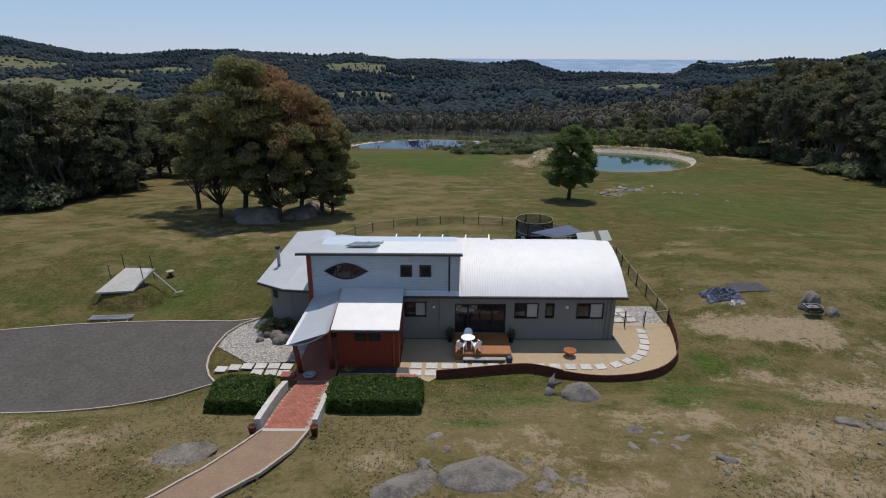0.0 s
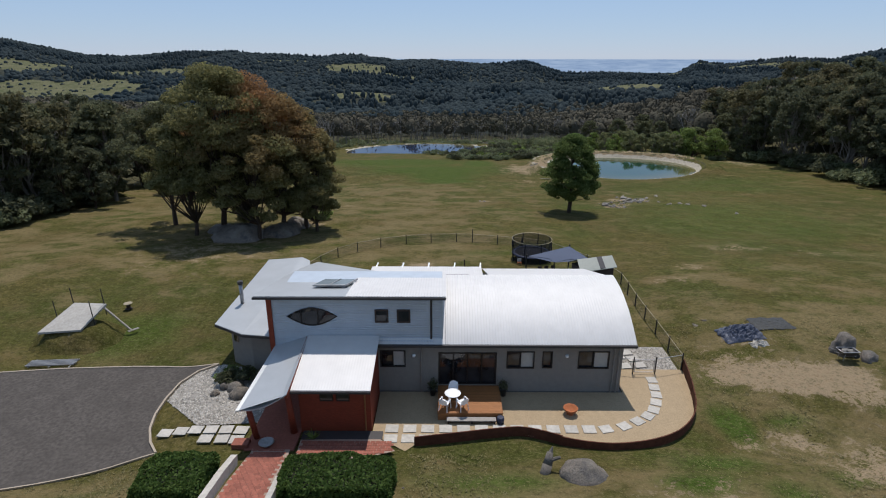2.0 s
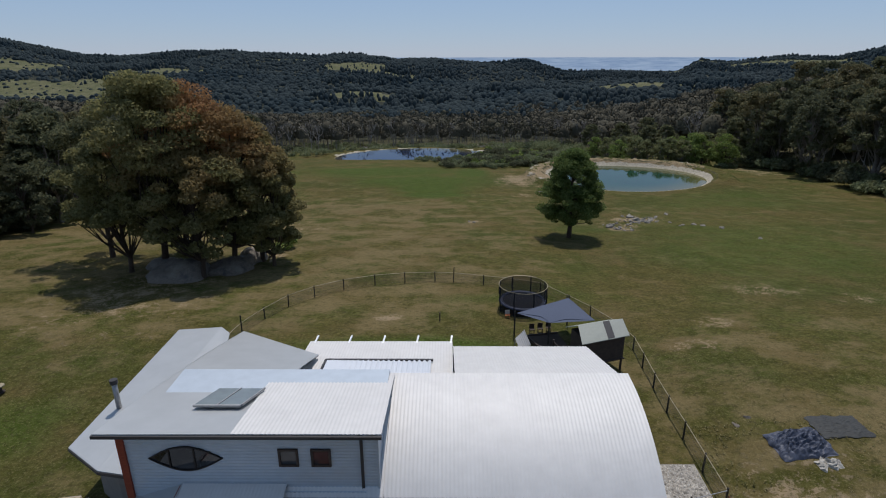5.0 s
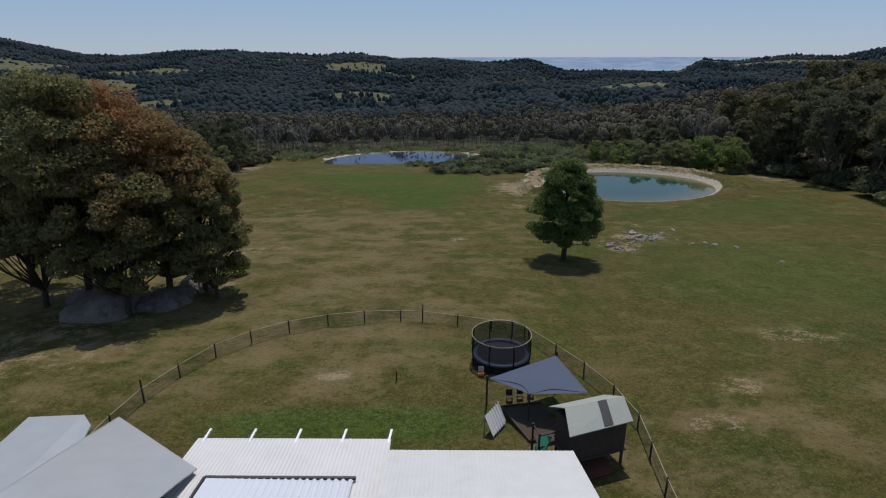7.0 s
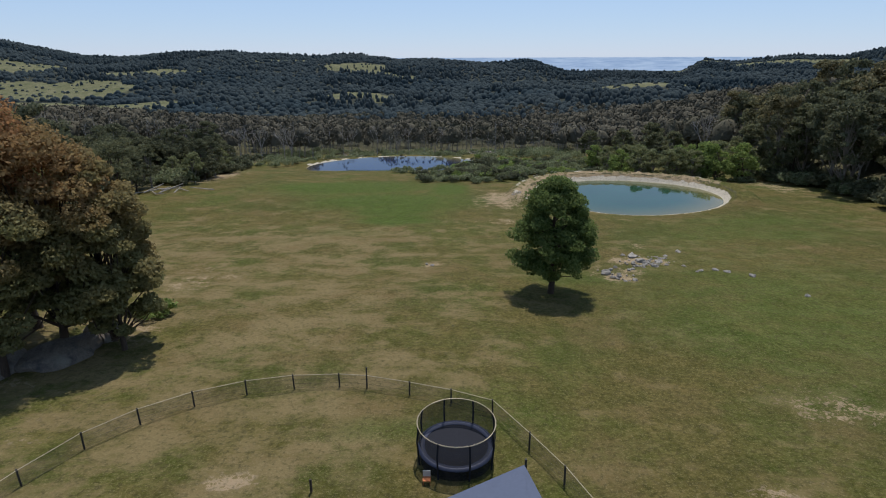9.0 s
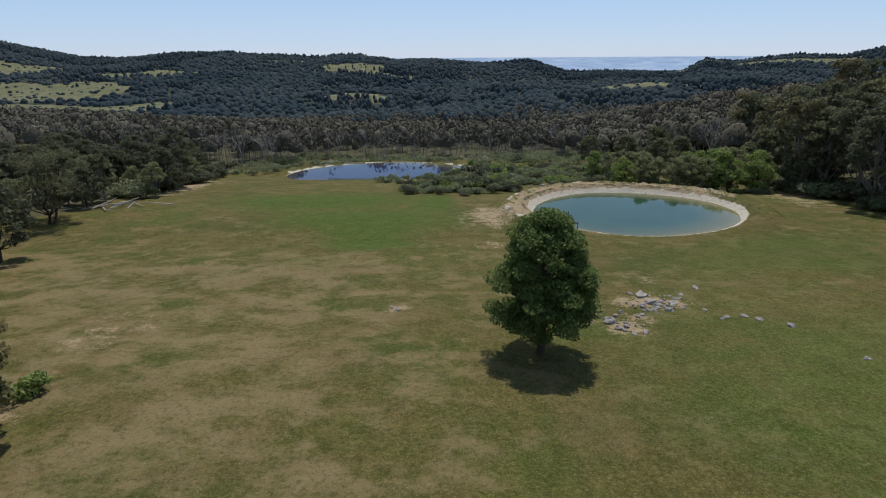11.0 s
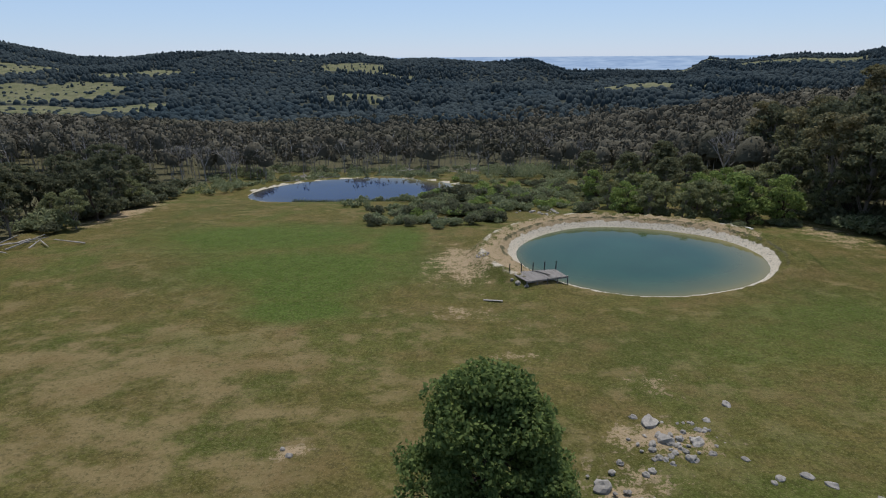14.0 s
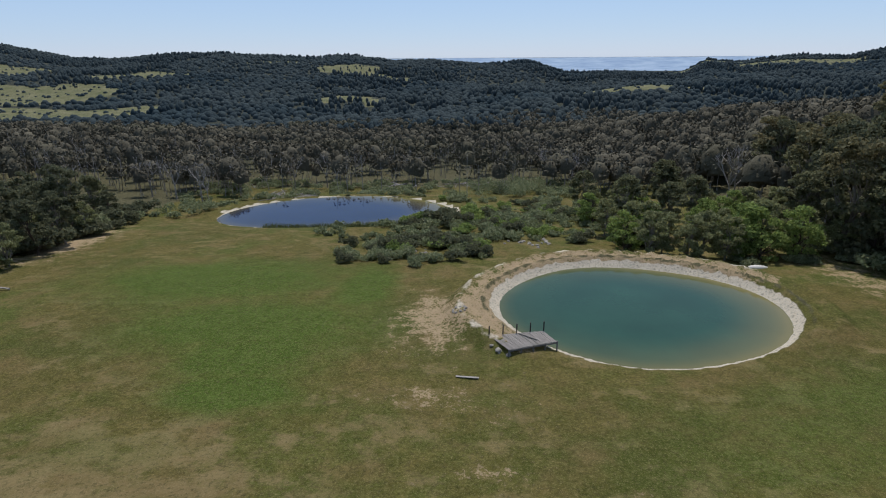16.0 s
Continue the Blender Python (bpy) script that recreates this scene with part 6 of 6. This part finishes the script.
def mound(rx, ry, top, seed):
    """A rough heap that dips under the ground all round."""
    def at(u, v):
        a = 6.28319 * u
        r = (0.05 + 0.95 * v) * (1 + 0.16 * noise.noise((2 * math.cos(a), 2 * math.sin(a), seed)))
        x, y = -26.7 + rx * r * math.cos(a), 7.7 + ry * r * math.sin(a)
        k = sstep(1.0, 0.35, v)
        lid = min(top, 0.45 + 0.42 * (y - 6.6))
        return (x, y, height(x, y) - 0.5 * v + (lid - height(x, y)) * k + 0.16 * noise.noise((x * 1.6, y * 1.6, seed)) * sstep(0, 0.4, v))
    return MB().sheet(at, 40, 14)


part("grass_mound", mound(4.2, 3.4, 0.7, 1), M["ground"], rp, "grassy earth mound", True)
part("earth_bank", mound(2.5, 2.6, 1.25, 2), M["mound"], rp, "bare brown earth under the slab", True)
for x, y, z in ((-27.5, 9.35, 1.4), (-25.0, 9.15, 1.4), (-28.0, 8.0, 0.9), (-25.3, 8.0, 0.9)):
    part("post", MB().tube((x, y, z - 0.6), (x - 0.12, y + 0.05, z + 1.55), 0.035, None, 6), M["post"], rp)
part("beam", MB().beam((-24.9, 8.9, 1.5), (-23.0, 8.7, -0.35), 0.12, 0.08).beam((-23.2, 8.5, -0.3), (-22.7, 9.1, -0.3), 0.2, 0.06), M["oldwood"], rp)
dz = height(-25.6, 13.0)
drum = thing("cable_drum", "small wooden cable drum standing in paddock grass", "drum", (-25.6, 13.0, dz))
part("flange", MB().lathe([(0.01, 0.0), (0.3, 0.0), (0.3, 0.05), (0.01, 0.05)], (-25.6, 13.0, dz + 0.05), 16), M["darkwood"], drum)
part("core", MB().tube((-25.6, 13.0, dz + 0.08), (-25.6, 13.0, dz + 0.5), 0.16, None, 12), M["darkwood"], drum)
part("flange", MB().lathe([(0.01, 0.0), (0.34, 0.0), (0.34, 0.06), (0.01, 0.06)], (-25.6, 13.0, dz + 0.5), 16), M["ring"], drum, "tan upper disc")
gt = thing("steel_grate", "galvanised cattle-grid bars lying by the driveway", "grate", (-26, 3.4, height(-26, 3.4)))
for k in range(5):
    part("bar", MB().beam((-27.6, 3.5 + 0.16 * k, height(-27, 3.2) + 0.2), (-24.4, 3.75 + 0.16 * k, height(-24.4, 3.4) + 0.2), 0.07, 0.08), M["steel"], gt)
for x in (-27.4, -26.0, -24.6):
    part("cross_bar", MB().beam((x, 3.45, height(x, 3.2) + 0.13), (x, 4.4, height(x, 3.6) + 0.13), 0.08, 0.06), M["steel"], gt)


def cloth(name, x0, x1, y0, y1, amp, mat, label, seed):
    mb = MB().sheet(lambda u, v: (x0 + (x1 - x0) * u + 0.25 * noise.noise((v * 4, seed, 0)), y0 + (y1 - y0) * v + 0.25 * noise.noise((u * 4, 0, seed)), height(x0 + (x1 - x0) * u, y0 + (y1 - y0) * v) + 0.05 + amp * (0.5 + abs(noise.noise((u * 5, v * 5, seed))) + 0.9 * abs(noise.noise((u * 9, v * 14, seed + 3)))) * (math.sin(math.pi * u) * math.sin(math.pi * v)) ** 0.5), 40, 34, 0.006)
    tagged(new(name, mb.mesh(name, mat, False)), label, "tarpaulin")


cloth("tarpaulin", 21.3, 24.0, 5.4, 7.6, 0.5, M["tarp"], "crumpled dark blue-grey tarpaulin lying on dry ground", 2.0)
cloth("ground_sheet", 24.1, 26.8, 6.7, 8.6, 0.08, M["black_sheet"], "flat dark sheet lying on dry ground", 5.0)
cloth("old_sheet", 22.6, 23.7, 4.5, 5.2, 0.2, M["concrete"], "crumpled pale sheet beside the tarpaulin", 9.0)

# ---- loose rocks ----
rock("boulder", rock_mesh(61, 0.75, (0.9, 0.8, 1.25), 3, 0.6), "upright brown split granite boulder in dry ground", 27.9, 3.5, -0.25, 10)
rock("boulder", rock_mesh(62, 0.62, (1.2, 0.8, 0.7), 3, 0.4), "granite boulder lying in dry ground", 29.1, 2.7, 0.0, 50)
bx, by = 27.5, 2.5
bz = height(bx, by) + 0.1
barrow = thing("wheelbarrow", "old dark wheelbarrow full of stones beside boulders", "wheelbarrow", (bx, by, bz))
part("tray", MB().add([(bx - 0.3, by - 0.22, bz + 0.3), (bx + 0.35, by - 0.22, bz + 0.3), (bx + 0.35, by + 0.22, bz + 0.3), (bx - 0.3, by + 0.22, bz + 0.3), (bx - 0.5, by - 0.36, bz + 0.62), (bx + 0.6, by - 0.36, bz + 0.62), (bx + 0.6, by + 0.36, bz + 0.62), (bx - 0.5, by + 0.36, bz + 0.62)], [(3, 2, 1, 0), (0, 1, 5, 4), (1, 2, 6, 5), (2, 3, 7, 6), (3, 0, 4, 7)]), M["trim"], barrow)
part("rim", MB().tube((bx - 0.5, by - 0.36, bz + 0.62), (bx + 0.6, by - 0.36, bz + 0.62), 0.025).tube((bx + 0.6, by - 0.36, bz + 0.62), (bx + 0.6, by + 0.36, bz + 0.62), 0.025).tube((bx + 0.6, by + 0.36, bz + 0.62), (bx - 0.5, by + 0.36, bz + 0.62), 0.025).tube((bx - 0.5, by + 0.36, bz + 0.62), (bx - 0.5, by - 0.36, bz + 0.62), 0.025), M["steel"], barrow, "pale worn rim")
for w in (-0.26, 0.26):
    part("handle", MB().tube((bx + 0.6, by + w * 0.4, bz + 0.2), (bx - 1.0, by + w, bz + 0.62), 0.022), M["oldwood"], barrow)
    part("leg", MB().tube((bx - 0.25, by + w, bz + 0.4), (bx - 0.3, by + w, bz - 0.05), 0.02), M["steel"], barrow)
part("wheel", MB().tube((bx + 0.72, by - 0.05, bz + 0.16), (bx + 0.72, by + 0.05, bz + 0.16), 0.19, None, 14), M["black_sheet"], barrow)
SM = [rock_mesh(70 + i, 0.32, (1, 0.85, 0.62), 2, 0.5, "stone", False) for i in range(5)]
GM = [rock_mesh(80 + i, 0.5, (1.1, 0.8, 0.45), 3, 0.6) for i in range(4)]


def scatter(spots, label, group, kinds=None):
    for x, y, s in spots:
        rock("rock", rnd.choice(kinds or SM), label, x, y, 0.10 * s if kinds else -0.05, rnd.uniform(0, 360), s, group)


for dx, dy, q in ((-0.15, 0.05, 0.6), (0.2, -0.08, 0.7), (0.05, 0.12, 0.5)):
    rock("rock", SM[0], "grey stone lying in a wheelbarrow", bx + dx, by + dy, 0, 40 * q, q, "stones in the wheelbarrow", bz + 0.55)
scatter([(9.4, -12.7, 1.0), (10.5, -13.0, 0.9), (11.2, -13.5, 1.1), (9.9, -13.8, 0.7), (8.8, -14.3, 0.8), (10.8, -14.2, 0.6), (-0.4, -13.4, 0.9), (0.2, -14.4, 0.5), (4.6, -16.6, 1.1), (5.6, -16.9, 0.8), (4.1, -17.3, 0.8), (3.7, -15.6, 0.6), (20.7, -11.7, 1.3), (22.0, -12.2, 1.1), (12.6, -15.2, 0.9), (7.0, -15.8, 0.5), (-0.8, -15.6, 0.8), (21.4, 9.2, 0.5), (20.4, 8.7, 0.5)], "small weathered granite rock in grass", "rocks before the house", GM)
scatter([(rnd.uniform(-2, 24), rnd.uniform(-18, -8.5), rnd.uniform(0.12, 0.38)) for i in range(40)], "small grey stone in rough grass", "stones before the house", GM)
scatter([(32.4 + rnd.uniform(-1, 6.5), 67.5 + rnd.gauss(0, 1.5), rnd.uniform(0.35, 1.0)) for i in range(46)] + [(29.0 + rnd.gauss(0, 0.9), 60.8 + rnd.gauss(0, 1.3), rnd.uniform(0.3, 0.9)) for i in range(22)], "pale field stone in a loose heap", "heap of field stones")
scatter([(34.2, 67.4, 2.0), (36.3, 67.2, 1.7), (35.1, 65.2, 1.4), (33.8, 69.6, 2.4), (28.4, 62.4, 1.9), (30.8, 59.3, 1.1), (40.7, 72.3, 1.3), (39.8, 63.2, 1.1), (41.6, 63.4, 1.4), (42.6, 62.5, 1.2), (44.7, 61.0, 1.2), (46.5, 54, 0.9), (39.2, 62.8, 0.7), (31.5, 63.6, 0.8), (30.2, 64.8, 0.8)], "pale granite field stone in the paddock", "heap of field stones")
scatter([(8.1, 65.4, 0.9), (7.4, 66.2, 0.6), (27.6, 100.6, 1.4), (28.6, 99.9, 1.0), (26.9, 101.4, 0.8)], "pale rock on bare ground", "rocks in the paddock")
scatter([(38 + rnd.gauss(0, 2.0), 150 + rnd.gauss(0, 1.6), rnd.uniform(0.8, 1.8)) for i in range(16)] + [(14 + rnd.gauss(0, 4), 141 + rnd.gauss(0, 2), rnd.uniform(0.7, 1.5)) for i in range(24)], "pale rock in rough scrub", "rocks in the scrub")

# ---- jetty and dam side ----
jetty = thing("jetty", "weathered timber jetty with leaning posts on the dam", "jetty", (30, 102, WATER1))
JA, JB, JC, JD = Vector((26.7, 103.0, -6.0)), Vector((28.6, 99.8, -6.0)), Vector((34.1, 101.7, -6.03)), Vector((33.0, 104.2, -6.03))
for i in range(34):
    u, w = i / 34, (i + 0.86) / 34
    a, b, c, d = JA.lerp(JD, u), JA.lerp(JD, w), JB.lerp(JC, w), JB.lerp(JC, u)
    k = rnd.uniform(-0.02, 0.03)
    part("plank", MB().slab([(*(p.xy), p.z + k) for p in (d, c, b, a)], 0.05), M["greywood"], jetty)
for u in (0.0, 0.25, 0.5, 0.75, 1.0):
    a, d = JA.lerp(JD, u), JB.lerp(JC, u)
    part("pile", MB().tube((a.x, a.y + 0.1, WATER1 - 1.5), (a.x + 0.03, a.y + 0.12, a.z + 1.15), 0.085, 0.075, 7), M["post"], jetty, "dark timber pile")
    part("pile", MB().tube((d.x, d.y - 0.08, WATER1 - 1.5), (d.x, d.y - 0.1, d.z + 0.12), 0.085, 0.08, 7), M["greywood"], jetty, "grey timber pile")
part("bearer", MB().beam(JB - Vector((0, 0, 0.14)), JC - Vector((0, 0, 0.14)), 0.10, 0.16).beam(JA - Vector((0, 0, 0.14)), JD - Vector((0, 0, 0.14)), 0.10, 0.16), M["greywood"], jetty)
part("loose_board", MB().beam((30.2, 103.4, -5.9), (31.9, 102.0, -5.9), 0.26, 0.05), M["greywood"], jetty)
fr = (23.5, 109.8)
for i in range(9):
    a = 0.7 * i
    rock("rock", SM[i % 5], "sooty stone ringing an old campfire", fr[0] + 0.8 * math.cos(a), fr[1] + 0.7 * math.sin(a), 0, 20 * i, 0.7, "campfire stones")
pl = thing("plank", "pale loose plank lying in grass", "plank", (24.1, 95.5, height(24.1, 95.5)))
part("board", MB().beam((22.9, 95.7, height(22.9, 95.7) + 0.07), (25.2, 95.4, height(25.2, 95.4) + 0.07), 0.25, 0.06), M["oldwood"], pl)
bt = thing("dinghy", "upturned pale dinghy on the bank under trees", "boat", (72, 131.5, height(72, 131.5)))
bz = height(72, 131.5)
part("hull", MB().sheet(lambda u, v: (70.4 + 3.2 * u, 131.5 + 0.6 * math.cos(math.pi * v) * math.sin(math.pi * (0.12 + 0.86 * u)) ** 0.6, bz - 0.05 + 0.5 * math.sin(math.pi * v) * math.sin(math.pi * (0.12 + 0.86 * u)) ** 0.5), 12, 8), M["blind"], bt, "", True)


# fallen timber behind the far dam
def log_pile(x, y, n, r, seed):
    q = random.Random(seed)
    t = thing("fallen_timber", "heap of bleached fallen branches in rough grass", "timber pile", (x, y, height(x, y)), "heaps of fallen timber")
    for i in range(n):
        a = q.uniform(0, 6.28)
        cx, cy = x + q.gauss(0, r), y + q.gauss(0, r * 0.6)
        l = q.uniform(1.0, 3.2)
        z = height(cx, cy)
        part("log", MB().tube((cx - l * math.cos(a), cy - l * math.sin(a), z + q.uniform(0, 0.5)), (cx + l * math.cos(a), cy + l * math.sin(a), z + q.uniform(0.2, 1.5)), 0.14, 0.06, 5), M["deadwood"], t)


log_pile(-28, 214, 40, 4.5, 1)
log_pile(-58, 236, 22, 5, 2)
log_pile(30, 238, 30, 6, 3)
log_pile(2, 240, 18, 6, 5)
log_pile(-52, 118, 14, 4, 4)

# standing dead gums
def dead_gum(seed, h):
    q = random.Random(seed)
    mb = MB()

    def limb(p, d, l, r, depth):
        e = p + d * l
        mb.tube(p, e, r, r * 0.6, 5, False)
        if depth:
            for k in range(3):
                nd = (d + Vector((q.uniform(-0.8, 0.8), q.uniform(-0.8, 0.8), q.uniform(-0.1, 0.6)))).normalized()
                limb(e, nd, l * q.uniform(0.55, 0.8), r * 0.6, depth - 1)
    limb(Vector((0, 0, -0.5)), Vector((0, 0, 1)), h * 0.36, 0.24, 4)
    return mb.mesh("dead_tree", M["deadwood"])


DEAD = [dead_gum(i, 13) for i in range(3)]
for x, y, s in ((95, 190, 1.3), (98, 193, 1.2), (55, 232, 1.1), (58, 235, 1.0), (62, 228, 1.0), (-46, 200, 0.9), (-50, 205, 1.0), (-42, 214, 0.85), (-60, 210, 1), (-30, 232, 0.9), (-12, 238, 0.9), (10, 244, 0.9), (96, 118, 1.1), (-70, 62, 1.1), (-66, 50, 1.0), (-80, 190, 1.0), (-20, 236, 1.0), (-70, 215, 1.0)):
    ob = new("dead_tree", DEAD[rnd.randrange(3)])
    ob.matrix_basis = pose(x, y, height(x, y), 0, 0, rnd.uniform(0, 360)) @ Matrix.Scale(s, 4)
    tagged(ob, "bleached leafless dead gum among woodland", "dead tree", "dead gums")


# reeds along the far dam and its near shore
def reeds():
    rng = np.random.default_rng(6)
    mb = MB()
    for i in range(2600):
        x = rng.uniform(-22, 24)
        y = 187.0 - 15.5 * math.sqrt(max(0, 1 - ((x + 6.5) / 30.0) ** 2)) - 0.004 * (x + 6.5) ** 2 + 2.0 + 0.06 * (x + 6.5) + rng.normal() * 0.8
        z = max(WATER2, height(x, y)) - 0.1
        h = rng.uniform(0.6, 1.5)
        a = rng.random() * 6.28
        c, s = 0.07 * math.cos(a), 0.07 * math.sin(a)
        mb.add([(x - c, y - s, z), (x + c, y + s, z), (x + rng.normal() * 0.15, y, z + h)], [(0, 1, 2)])
    struct("reeds", mb, M["reed"], "green reeds along the dam shore", "reeds", kind="stuff")


reeds()


# grass tufts over the paddock
def tufts():
    rng = np.random.default_rng(12)
    pts = []
    for n, (x0, x1, y0, y1) in ((30000, (-32, 36, -20, -5.5)), (4000, (17.5, 36, -6, 9))):
        p = np.stack([rng.uniform(x0, x1, n), rng.uniform(y0, y1, n)], 1)
        pts.append(p)
    v, f = [], []
    for x, y in np.concatenate(pts).tolist():
        if -14 < x < -0.6 and -26 < y < -4:
            if -13 < x < -9 and y > -11.4 or -6.6 < x < -0.8 and y > -11.4 or -9.5 < x < -6 and y > -13.3 or y < -13 and abs(x + 7.6 - (y + 13) * 0.55) < 1.8:
                continue
        if x < -14 and -0.41 * (x + 14) - 5.6 > -100 and y > 0.41 * (x + 14.4) - 5.4 and y < 4.2:
            continue
        if -1 < x < 17 and -5.8 < y < 3:
            continue
        if noise.noise((x * 0.25, y * 0.25, 2)) < -0.15 or blob(PATCHES, x, y) > 0.35 + 0.4 * rng.random():
            continue
        z = height(x, y)
        s = rng.uniform(0.035, 0.10) * (1 + 0.5 * (y > 30))
        for k in range(3):
            a = rng.random() * 6.28
            c, d = s * 0.3 * math.cos(a), s * 0.3 * math.sin(a)
            o = len(v)
            e = s * rng.uniform(0.9, 1.6)
            v += [(x - c, y - d, z + 0.02), (x + c, y + d, z + 0.02), (x - e * math.sin(a), y + e * math.cos(a), z + s * rng.uniform(0.25, 0.55) + 0.05)]
            f.append((o, o + 1, o + 2))
    mb = MB()
    mb.v, mb.f = v, f
    struct("grass_tufts", mb, M["tuft"], "dry and green grass tufts over the paddock", "grass", kind="stuff")


tufts()

# bricks last
for i, (x, y, z, tilt) in enumerate(BRICKS):
    ob = new("brick", brick_me)
    ob.parent = bp
    ob.matrix_basis = pose(x, y, z, -tilt if tilt < 20 else 0)
